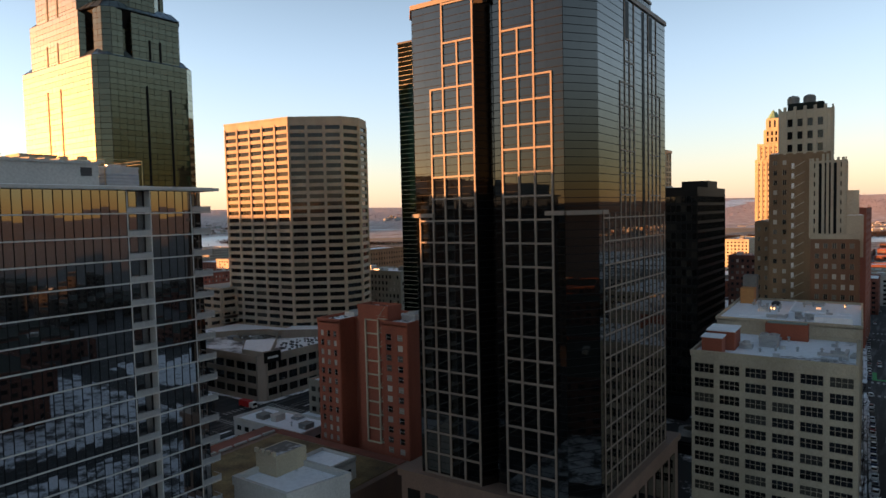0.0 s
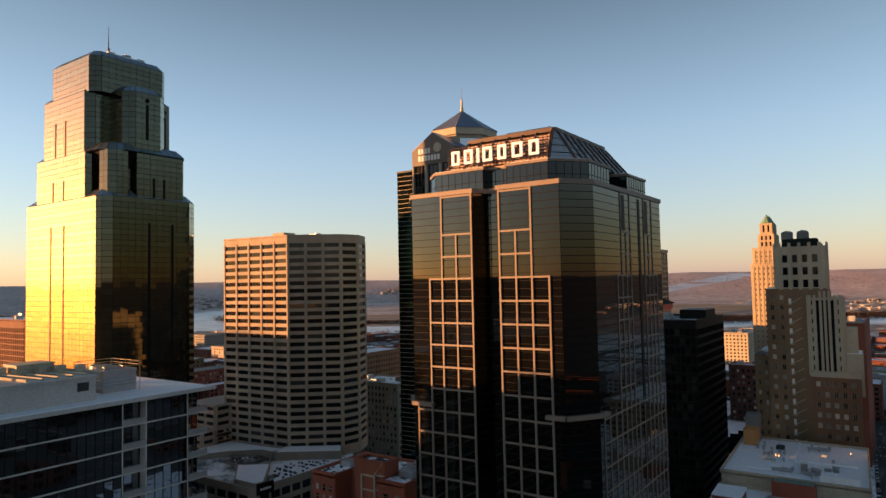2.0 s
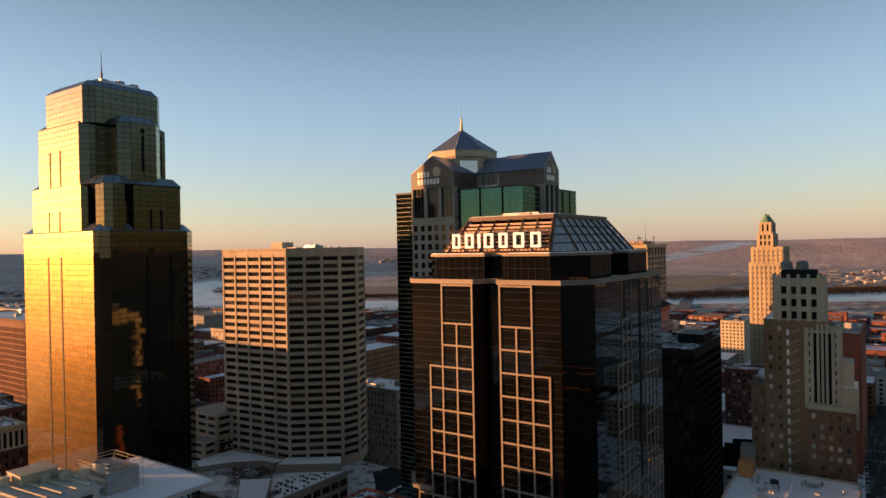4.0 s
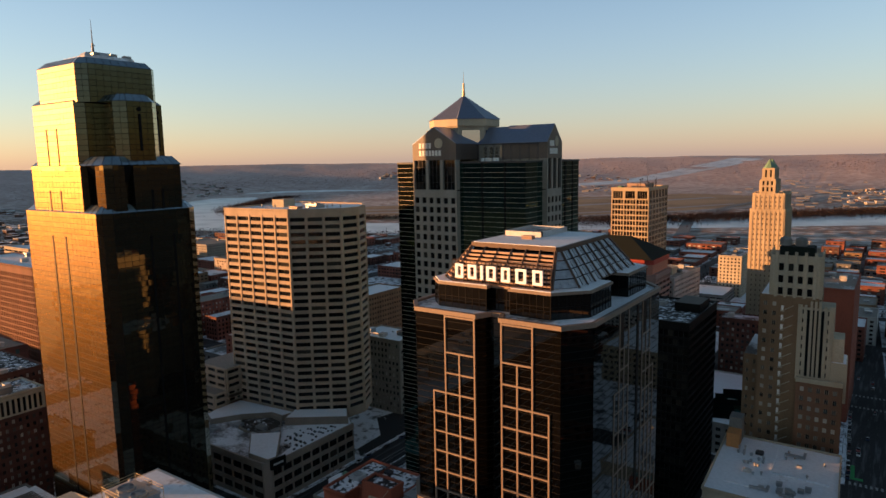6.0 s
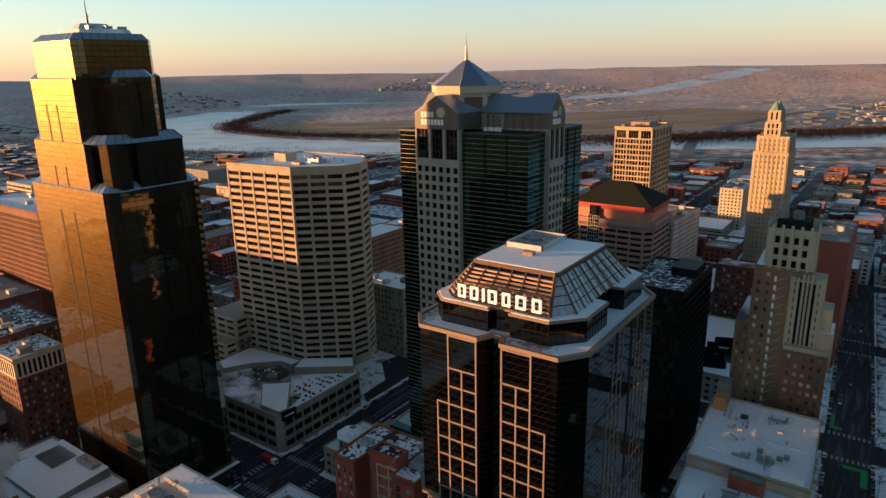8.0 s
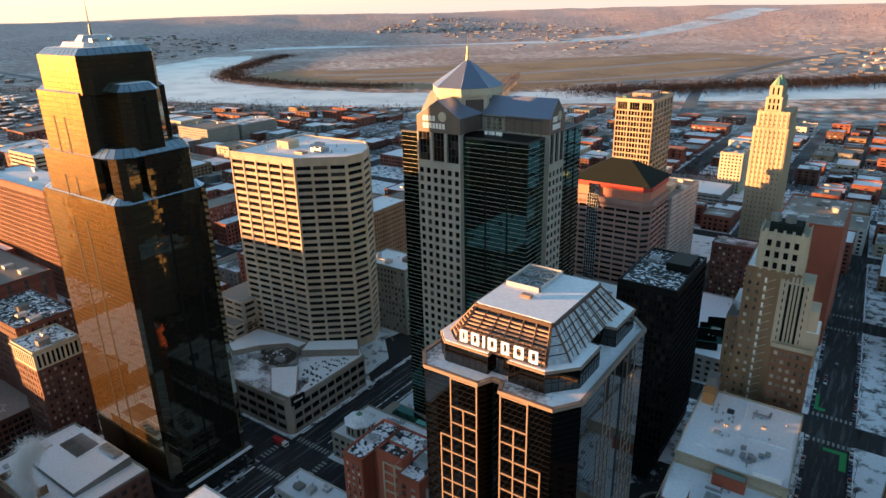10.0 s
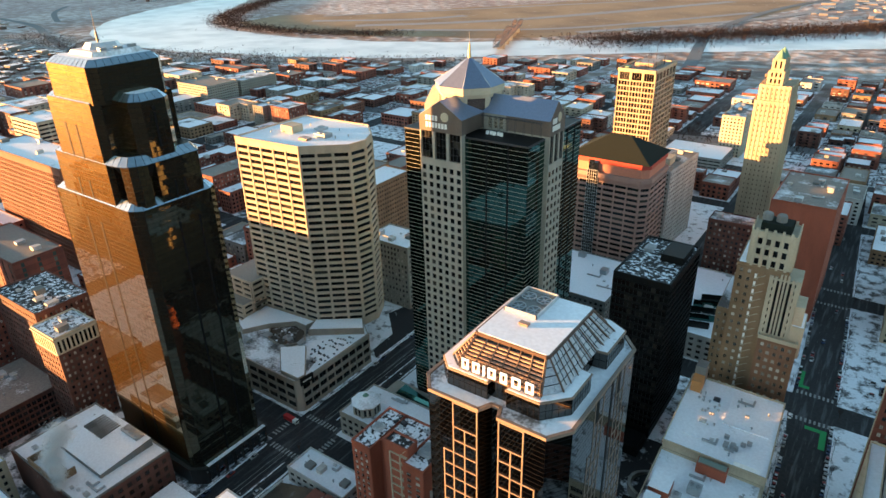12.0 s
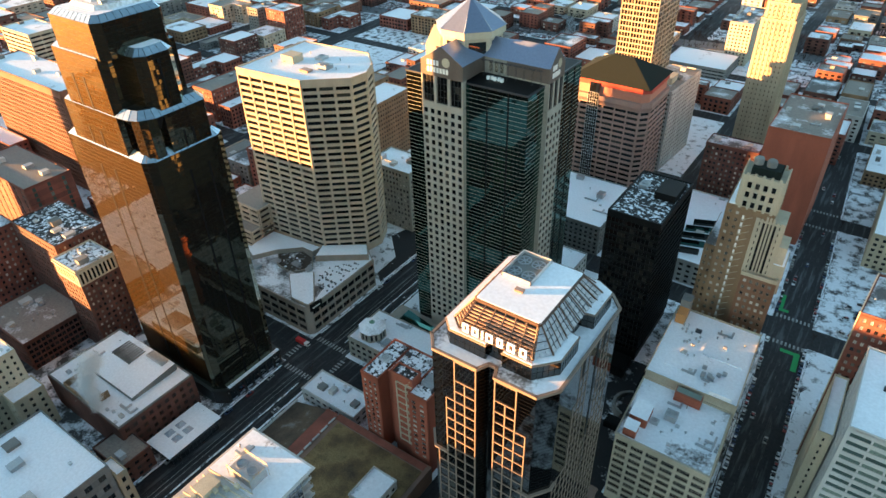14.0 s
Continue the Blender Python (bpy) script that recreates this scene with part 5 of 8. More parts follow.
# ---- green-glass tower with gabled bays and an octagonal lantern ----
def gable_tower():
    th = thing("skyscraper", (-147, 245, 0), "green-glass skyscraper with buff gabled bays and octagonal roof lantern", "skyscraper")
    poly = [(-178, 221), (-117.2, 222), (-117.2, 271), (-178, 271)]
    core, todo, lines, whites = Acc(), [], Acc(), Acc()
    core.prism(shrink(poly, 0.15), 0, 151.6)
    k = 4
    for i, segs in ((0, ((0, 9.4), (31.2, None))), (1, ((0, 13.8), (27.2, None))), (2, ((0, None),)), (3, ((0, None),))):
        fr = Front(poly[i], poly[(i + 1) % k])
        for s0, s1 in segs:
            s1 = fr.w if s1 is None else s1
            cols = max(2, round((s1 - s0) / 3.0))
            curtain(todo, lines, fr, 12, 151.2, cols, 72, M["greenglass"], 0.07, 0.03, 0.06, s0, s1, 0.0016)
            for r in range(73):
                z = 12 + (151.2 - 12) * r / 72
                whites.fbox(fr, s0, s1, z - 0.05, z + 0.05, 0.05, 0.2)
            for s in (s0 + (s1 - s0) * 0.36, s0 + (s1 - s0) * 0.7) if s1 - s0 > 20 else ():
                lines.fbox(fr, s - 0.35, s + 0.35, 12, 151.2, 0.02, 0.3)
    part("core", core, M["black"], th)
    part("mullions", lines, M["line"], th)
    part("floor_bands", whites, M["brass"], th, "thin brass-coloured bands at each floor", "stuff")
    place_panes(th, todo, 120)
    part("cap", cap_ring(poly, 151.0, 151.7), M["dark"], th)
    a = Acc()
    a.prism(shrink(poly, 0.5), 151, 151.4)
    part("roof", a, M["court"], th)
    # gabled bays
    for fr, peak in ((Front((-168.2, 219.4), (-146.6, 219.4)), 165.6), (Front((-115.4, 235.8), (-115.4, 249.2)), 165.8)):
        w, td = Acc(), []
        deep = 20
        c = [fr.at(0, 0), fr.at(fr.w, 0), fr.at(fr.w, -3), fr.at(0, -3)]
        w.hexa([(*p, 0) for p in c], [(*p, 140) for p in c])
        cols = 6 if fr.w > 15 else 4
        punched(w, td, fr, 16, 138, cols, 32, 0.58, 0.62, M["win"], M["dark"], 0.45, bars=0)
        w.fbox(fr, 0, fr.w, 0, 16, -0.05, 0.45)
        w.fbox(fr, 0, fr.w, 138, 140.5, -0.05, 0.45)
        for s in (0, 1 / 3, 2 / 3, 1):
            w.fbox(fr, max(0, fr.w * s - 0.7), min(fr.w, fr.w * s + 0.7), 140.5, 152.5, -2.5, 0.45)
        gb = Acc()
        gb.fbox(fr, 0, fr.w, 152.5, 158.8, -deep, 0.45)
        m = fr.w / 2
        A, B, C = fr.at(0, 0.45), fr.at(fr.w, 0.45), fr.at(m, 0.45)
        D, E_, F_ = fr.at(0, -deep), fr.at(fr.w, -deep), fr.at(m, -deep)
        gb.hexa([(*A, 158.8), (*B, 158.8), (*C, peak)], [(*D, 158.8), (*E_, 158.8), (*F_, peak)])
        b = part("bay", w, M["tpstone"], th, "buff stone gabled bay")
        part("gable", gb, M["gablestone"], b, "dark brown stone gable")
        for me, x, y, z, an in td[:60]:
            piece("window", me, b, x, y, z, an)
        j = td[60:]
        jw = Acc()
        for me, x, y, z, an in j:
            ca, sa = math.cos(an), math.sin(an)
            i0 = len(jw.v)
            jw.v += [(x + v.co.x * ca - v.co.y * sa, y + v.co.x * sa + v.co.y * ca, z + v.co.z) for v in me.vertices]
            for p in me.polygons:
                jw.f.append(tuple(i0 + q for q in p.vertices))
                jw.m.append(p.material_index)
        part("windows", jw, [M["win"], M["dark"]], b, "", "stuff")
        td, ln = [], Acc()
        for s in range(3):
            curtain(td, ln, fr, 140.5, 152.5, 3, 4, M["bronzewin"], 0.12, 0.05, 0.12, fr.w * s / 3 + 0.7, fr.w * (s + 1) / 3 - 0.7)
        part("sky_lobby_bars", ln, M["dark"], b)
        for me, x, y, z, an, tp in td:
            piece("pane", me, b, x - fr.n.x * 0.6, y - fr.n.y * 0.6, z, an, tp)
        # sloping roofs of the bay
        a = Acc()
        for p, q in ((A, D), (B, E_)):
            o = 0.25
            pk0, pk1 = (*C, peak + o), (*F_, peak + o)
            a.hexa([(*p, 158.8), (*q, 158.8), (pk1[0], pk1[1], peak), (pk0[0], pk0[1], peak)], [(*p, 158.8 + o), (*q, 158.8 + o), pk1, pk0])
        part("gable_roof", a, M["blueroof"], b, "blue-grey standing seam roof")
        # sign bars on the gable
        a = Acc()
        sc = fr.w / 21.6
        for row, (s0, n) in enumerate(((3.4, 4), (3.4, 7))):
            for i in range(n):
                s = (s0 + i * 1.62) * sc
                a.fbox(fr, s, s + 1.15 * sc, 157.2 - row * 3.0, 159.4 - row * 3.0, 0.46, 0.6)
        part("sign_bars", a, M["signwhite"], b)
        a = Acc()
        cx = 13.2 * sc
        ring = [(cx + 2.0 * sc ** 0.5 * math.cos(q * math.tau / 20), 159.2 + 2.0 * math.sin(q * math.tau / 20)) for q in range(20)]
        a.hexa([(*fr.at(s, 0.46), z) for s, z in ring], [(*fr.at(s, 0.62), z) for s, z in ring])
        part("sign_disc", a, M["cream"], b)
    # octagonal lantern
    cx, cy = -158.5, 243.5
    for y in (233.5, 232.4):
        a = Acc()
        a.rod((-146, y, 158.4), (-117, y, 158.4), 0.14, 4)
        for i in range(8):
            a.rod((-145 + i * 3.9, y, 151.4), (-145 + i * 3.9, y, 158.4), 0.09, 4)
        part("terrace_rail", a, M["dark"], th)
    octa = lambda r: [(cx + r * math.cos((q + 0.5) * math.tau / 8 + 0.0), cy + r * math.sin((q + 0.5) * math.tau / 8)) for q in range(8)]
    a = Acc()
    a.prism(octa(14.2), 151, 166.3)
    dr = part("lantern_drum", a, M["cream2"], th)
    a = Acc()
    a.prism(octa(15.4), 166.3, 169.2)
    part("lantern_cornice", a, M["cream"], dr)
    a = Acc()
    ring = octa(15.8)
    a.hexa([(*p, 169.2) for p in ring], [(cx + (p[0] - cx) * 0.06, cy + (p[1] - cy) * 0.06, 179.4) for p in ring])
    part("lantern_roof", a, M["blueroof"], dr, "faceted blue-grey metal roof")
    a = Acc()
    for p in ring:
        a.rod((*p, 169.3), (cx, cy, 179.6), 0.16, 4)
    part("hip_seams", a, M["alu"], dr)
    a = Acc()
    a.rod((cx, cy, 179.2), (cx, cy, 181.6), 0.8, 8, 0.6)
    a.rod((cx, cy, 181.6), (cx, cy, 185), 0.5, 8, 0.4)
    a.rod((cx, cy, 185), (cx, cy, 190.5), 0.12, 5, 0.04)
    part("finial", a, M["gold_leaf"], dr)
    for q in range(8):
        fr = Front(octa(14.2)[q], octa(14.2)[(q + 1) % 8])
        a = Acc()
        a.fbox(fr, fr.w * 0.15, fr.w * 0.85, 158.5, 164.6, 0.02, 0.15)
        part("lantern_window", a, M["clearglass"], dr)
    # ridge roof from the lantern to the east gable and penthouse glazing under it
    a = Acc()
    a.hexa([(-147, 235.6, 158.8), (-115.6, 235.6, 158.8), (-115.6, 249.4, 158.8), (-147, 249.4, 158.8)], [(-147, 242.3, 165.7), (-115.6, 242.3, 165.7), (-115.6, 242.7, 165.7), (-147, 242.7, 165.7)])
    part("ridge_roof", a, M["blueroof"], th)
    a = Acc()
    a.box(-147, -116, 236.2, 249, 151.2, 158.8)
    pw = part("penthouse_wall", a, M["tpstone"], th)
    for i in range(10):
        me = pane_mesh(1.9, 4.6, M["bronzewin"] if i not in (3, 6) else M["clearglass"], M["cream2"], 3, 2, 0.08, 0.16)
        piece("window", me, pw, -143.4 + i * 2.75, 236.1, 152.8)
    for i in range(5):
        a = Acc()
        a.rod((-141 + i * 1.7, 230 + 0.5 * (i % 2), 151.4), (-141 + i * 1.7, 230.1 + 0.5 * (i % 2), 153.0), 0.75, 10)
        part("dish", a, M["signwhite"], th)
    # west gable turned to the sun
    a = Acc()
    a.hexa([(-178, 236, 152), (-178, 250, 152), (-172, 250, 152), (-172, 236, 152)], [(-178, 236, 158.8), (-178, 250, 158.8), (-172, 250, 158.8), (-172, 236, 158.8)])
    a.hexa([(-178, 236, 158.8), (-178, 250, 158.8), (-178, 243, 165.7)], [(-160, 236, 158.8), (-160, 250, 158.8), (-160, 243, 165.7)])
    part("west_gable", a, M["tpstone"], th)
    # glazed entrance at the foot
    a, td, ln = Acc(), [], Acc()
    a.prism([(-192, 208), (-150, 208), (-150, 222), (-192, 222)], 0, 9)
    part("entrance_block", a, M["tpstone"], th)
    a = Acc()
    a.prism([(-185, 206), (-160, 206), (-155, 214), (-185, 220)], 9, 15, 0, 4)
    part("entrance_skylight", a, M["greenglass"], th, "dark green glazed entrance roof")


def cap_ring(poly, z0, z1, t=0.5):
    a = Acc()
    o, i_ = shrink(poly, -0.25), shrink(poly, t)
    k = len(poly)
    for i in range(k):
        j = (i + 1) % k
        q = [o[i], o[j], i_[j], i_[i]]
        a.hexa([(*p, z0) for p in q], [(*p, z1) for p in q])
    return a


gable_tower()


# ---- black slab tower ----
def black_slab():
    th = thing("office_block", (-79, 284, 0), "black steel and dark glass office block with a patchy snow roof", "office block")
    poly = rect(-91.8, -66.2, 261.8, 307.5)
    core, todo, ln = Acc(), [], Acc()
    core.prism(shrink(poly, 0.1), 0, 86)
    for i in (0, 1, 3, 2):
        fr = Front(poly[i], poly[(i + 1) % 4])
        cols = round(fr.w / 1.9)
        curtain(todo, ln, fr, 6, 84, cols, 22, M["bronzewin"], 0.22, 0.3, 1.1, wobble=0.002)
    part("core", core, M["black"], th)
    part("mullions", ln, M["black"], th)
    place_panes(th, todo, 120)
    part("parapet", cap_ring(poly, 84, 87, 0.6), M["black"], th)
    a = Acc()
    a.prism(shrink(poly, 0.5), 86, 86.3)
    part("roof", a, M["snowdark"], th)
    a = Acc()
    a.box(-78, -67.5, 284, 300, 86.3, 90)
    ph = part("penthouse", a, M["black"], th)
    for i in range(6):
        a = Acc()
        a.box(-78.2, -78, 285 + i * 2.4, 286.6 + i * 2.4, 87, 89.4)
        part("louvre", a, M["dark"], ph)
    roof_unit(th, -88, -84, 290, 296, 86.3, 1.8, M["steel"], 1)


black_slab()


# ---- tapering brown-brick and cream terracotta tower ----
def deco_tower():
    th = thing("deco_tower", (-30, 300, 0), "stepped art-deco tower in buff brick with a cream terracotta top", "tower")
    lx = lambda x, y: (x - 0.05 * (y - 280), y)
    q = lambda x0, x1, y0, y1: [lx(x0, y0), lx(x1, y0), lx(x1, y1), lx(x0, y1)]
    body = q(-43.5, -23.5, 277, 312)
    south = q(-29.5, -14.5, 273.5, 300)
    mid = q(-30.2, -18.5, 276.2, 290)
    top = q(-40.0, -23.6, 277.4, 291)
    w, todo = Acc(), []
    w.prism(body, 0, 98.5)
    punched(w, todo, Front(body[0], lx(-36.6, 277)), 4, 97, 2, 25, 0.42, 0.45, M["winblind"], M["cream"], 0.3, sill=0.12, ends=0.3)
    w.fbox(Front(lx(-36.6, 277), body[1]), 0, Front(lx(-36.6, 277), body[1]).w, 0, 98.5, -0.05, 0.3)
    punched(w, todo, Front(body[1], body[2]), 4, 97, 8, 25, 0.5, 0.48, M["winblind"], M["cream"], 0.3, sill=0.12, ends=1)
    w.fbox(Front(body[3], body[0]), 0, Front(body[3], body[0]).w, 0, 98.5, -0.05, 0.3)
    part("wall", w, M["buff"], th)
    place_windows(th, todo, 80)
    a = Acc()
    a.prism(shrink(body, 0.4), 98.4, 98.9)
    part("roof", a, M["snow"], th)
    # lower west wing
    w, td = Acc(), []
    west = q(-49, -43.4, 279.5, 312)
    w.prism(west, 0, 73)
    for i, c in ((0, 2),):
        punched(w, td, Front(west[i], west[(i + 1) % 4]), 4, 72, c, 18, 0.42, 0.45, M["winblind"], M["cream"], 0.3, sill=0.12, ends=0.3)
    wing = part("west_wing", w, M["buff"], th, "buff brick lower wing")
    for me, x, y, z, an in td:
        piece("window", me, wing, x, y, z, an)
    a = Acc()
    a.prism(shrink(west, 0.3), 73, 73.3)
    part("wing_roof", a, M["snowthin"], wing)
    # south wing in brown brick
    w, td = Acc(), []
    w.prism(south, 0, 67)
    for i in (0, 1):
        f = Front(south[i], south[(i + 1) % 4])
        punched(w, td, f, 3, 66, 5 if i == 0 else 3, 17, 0.5, 0.5, M["winblind"], M["cream"], 0.3, sill=0.12, ends=0.7)
    wing = part("south_wing", w, M["rust2"], th, "brown brick lower wing")
    for me, x, y, z, an in td:
        piece("window", me, wing, x, y, z, an)
    part("wing_cornice", cap_ring(south, 66.6, 68.4, 0.5), M["cream"], wing)
    # cream vertical shaft above it
    w, td = Acc(), []
    w.prism(mid, 67, 95)
    f = Front(mid[0], mid[1])
    for s in (0, 0.09, 0.22, 0.38, 0.5, 0.62, 0.78, 0.91, 1.0):
        w.fbox(f, max(0, f.w * s - 0.42), min(f.w, f.w * s + 0.42), 67, 96 + (1.5 if 0.3 < s < 0.7 else 0), 0, 0.6)
    punched(w, td, f, 68, 95, 6, 8, 0.62, 0.52, M["win"], M["dark"], 0.3, bars=0, ends=0.4)
    strips = Acc()
    for s0, s1 in ((0.26, 0.34), (0.42, 0.464), (0.536, 0.584), (0.66, 0.744)):
        strips.fbox(f, f.w * s0, f.w * s1, 68.5, 94, 0.1, 0.34)
    part("spandrel_strip", strips, M["line"], th)
    punched(w, td, Front(mid[1], mid[2]), 68, 95, 5, 8, 0.55, 0.52, M["win"], M["dark"], 0.3, bars=0, ends=0.6)
    sh = part("shaft", w, M["cream"], th, "cream terracotta shaft with tall piers")
    for me, x, y, z, an in td:
        piece("window", me, sh, x, y, z, an)
    # rounded east buttress
    a = Acc()
    a.prism(q(-18.6, -13.2, 276, 290), 60, 75)
    a.prism(q(-18.6, -14.6, 277, 288), 75, 84)
    b = part("buttress", a, M["cream"], th)
    a = Acc()
    a.prism(q(-18.2, -13.6, 276.4, 289.6), 75, 75.2)
    part("buttress_roof", a, M["snowfull"], b)
    # crown
    w, td = Acc(), []
    w.prism(top, 97, 113.6)
    for i in range(4):
        f = Front(top[i], top[(i + 1) % 4])
        punched(w, td, f, 98, 112, 4, 3, 0.52, 0.6, M["win"], M["dark"], 0.35, bars=0, ends=1.6)
        w.fbox(f, 0, f.w, 112, 114.2, -0.05, 0.35)
        for j in range(5):
            s = 1.6 + (f.w - 3.2) * j / 4
            w.fbox(f, s - 0.5, s + 0.5, 98, 115.6, 0.3, 0.8)
    cr = part("crown", w, M["cream"], th, "cream crown with tall slit windows and finials")
    for me, x, y, z, an in td:
        piece("window", me, cr, x, y, z, an)
    a = Acc()
    inner = shrink(top, 2.6)
    a.prism(inner, 113.6, 117.2)
    for i in range(4):
        f = Front(inner[i], inner[(i + 1) % 4])
        for j in range(6):
            s = f.w * j / 5
            a.fbox(f, s - 0.25, s + 0.25, 113.6, 117.0, -0.2, 0.4)
    part("roof_house", a, M["darkroof"], cr)
    for dx in (-36.4, -31.0):
        a = Acc()
        ring = lambda r, z: [(dx + r * math.cos(k * math.tau / 12), 284 + r * math.sin(k * math.tau / 12), z) for k in range(12)]
        loft(a, [ring(2.1, 117.2), ring(2.1, 119.6), ring(1.7, 120.2), ring(0.4, 120.6)])
        part("roof_tank", a, M["grey"], cr)
    # fire escape down the south side
    fe = Acc()
    f = Front(lx(-36.4, 277), lx(-31, 277))
    for i in range(24):
        z = 7 + i * 3.72
        fe.fbox(f, 0.2, 1.6, z, z + 0.1, 0.3, 1.3)
        fe.rod((*f.at(0.3, 1.2), z), (*f.at(4.6, 1.0), z + 2.6), 0.14, 4)
        fe.rod((*f.at(0.2, 1.3), z + 1.0), (*f.at(1.6, 1.3), z + 1.0), 0.04, 4)
    part("fire_escape", fe, M["cream"], th)
    doors = Acc()
    for i in range(24):
        doors.fbox(f, 0.3, 1.2, 7.2 + i * 3.72, 9.2 + i * 3.72, 0.31, 0.4)
    part("escape_doors", doors, M["signwhite"], th)


deco_tower()


# ---- mid-rise with the long snow roof ----
def snow_roof_block():
    th = thing("office_building", (-30, 217, 0), "cream-framed mid-rise office building under a long snow roof", "office building")
    lx = lambda x, y: (x - 0.05 * (y - 177), y)
    q = lambda x0, x1, y0, y1: [lx(x0, y0), lx(x1, y0), lx(x1, y1), lx(x0, y1)]
    low, high = q(-46.2, -9.2, 177.5, 213), q(-46.2, -8.2, 213, 262.5)
    w, todo = Acc(), []
    w.prism(low, 0, 40.6)
    w.prism(high, 0, 44.6)
    f = Front(low[0], low[1])
    punched(w, todo, f, 4, 39.2, 6, 9, 0.80, 0.62, M["win"], M["cream2"], 0.5, bars=3, across=1)
    w.fbox(f, 0, f.w, 39.2, 41.4, -0.05, 0.55)
    w.fbox(f, -0.2, f.w + 0.2, 41.2, 41.8, -0.05, 0.85)
    w.fbox(f, 0, f.w, 0, 4, -0.05, 0.5)
    f = Front(low[1], high[2])
    w.fbox(f, 0, f.w, 0, 41.4, -0.05, 0.3)
    f2 = Front(low[1], low[2])
    punched(w, todo, f2, 4, 39.2, 4, 10, 0.6, 0.55, M["win"], M["dark"], 0.35, bars=2, ends=2)
    part("wall", w, M["cream2"], th)
    place_windows(th, todo, 120)
    roof_on(th, q(-46.6, -9, 177, 213), 40.6, M["snow"], M["cream2"], 1.0, 0.5)
    roof_on(th, q(-46.6, -8, 213, 263), 44.6, M["snowfull"], M["cream2"], 0.8, 0.5)
    a = Acc()
    a.prism(q(-44, -39, 178.8, 184), 40.6, 45)
    b = part("stair_house", a, M["brick2"], th, "red brick roof house")
    a = Acc()
    a.prism(q(-44.2, -38.8, 178.6, 184.2), 45, 45.3)
    part("stair_roof", a, M["snowfull"], b)
    a = Acc()
    a.prism(q(-44, -37, 186, 196), 40.6, 45.6)
    b = part("stair_house", a, M["brick2"], th)
    a = Acc()
    a.prism(q(-44.2, -36.8, 185.8, 196.2), 45.6, 45.9)
    part("stair_roof", a, M["snowfull"], b)
    a = Acc()
    a.prism(q(-32, -21, 207.5, 211.5), 40.6, 45.2)
    b = part("plant_room", a, M["brick2"], th)
    a = Acc()
    a.prism(q(-31.6, -21.4, 208.4, 211.3), 45.2, 45.4)
    part("plant_roof", a, M["copper2"], b)
    a = Acc()
    a.prism(q(-45, -40.5, 251, 257), 44.6, 50)
    b = part("penthouse", a, M["terra2"], th, "orange brick penthouse")
    a = Acc()
    a.prism(q(-45, -40.5, 257, 263), 44.6, 54)
    part("tank_house", a, M["grey"], th)
    rr = random.Random(21)
    roof_unit(th, -33, -28.5, 195, 199, 40.6, 3.2, M["steel"], 2)
    roof_unit(th, -37, -34, 190, 192.5, 40.6, 1.6, M["alu"], 1)
    for i in range(9):
        x, y = rr.uniform(-30, -20), rr.uniform(222, 230)
        roof_unit(th, x, x + 1.6, y, y + 1.4, 44.7, rr.uniform(0.8, 1.6), M["steel"])
    for i in range(12):
        x, y = rr.uniform(-44, -34), rr.uniform(238, 249)
        a = Acc()
        a.rod((x, y, 44.6), (x, y, 45.4), 0.4, 8)
        a.rod((x, y, 45.4), (x, y, 45.8), 0.65, 8, 0.3)
        part("roof_vent", a, M["steel"], th)
    for i in range(10):
        x, y = rr.uniform(-18, -11), rr.uniform(182, 205)
        a = Acc()
        a.box(x, x + rr.uniform(0.6, 1.6), y, y + rr.uniform(0.5, 1.4), 40.6, 41.4)
        part("roof_box", a, M["steel"], th)
    for box_, top_ in (((-41, -28, 222, 236), 45.0), ((-20, -10.5, 214, 219), 47), ((-28, -11, 236.2, 236.7), 45.2), ((-28.5, -28, 236.2, 261), 45.2)):
        a = Acc()
        a.prism(q(*box_), 44.6, top_)
        part("roof_curb", a, M["snowfull"], th)
    roof_clutter(th, -44, -12, 183, 209, 40.6, 14)
    roof_clutter(th, -44, -14, 216, 258, 44.7, 18)


snow_roof_block()


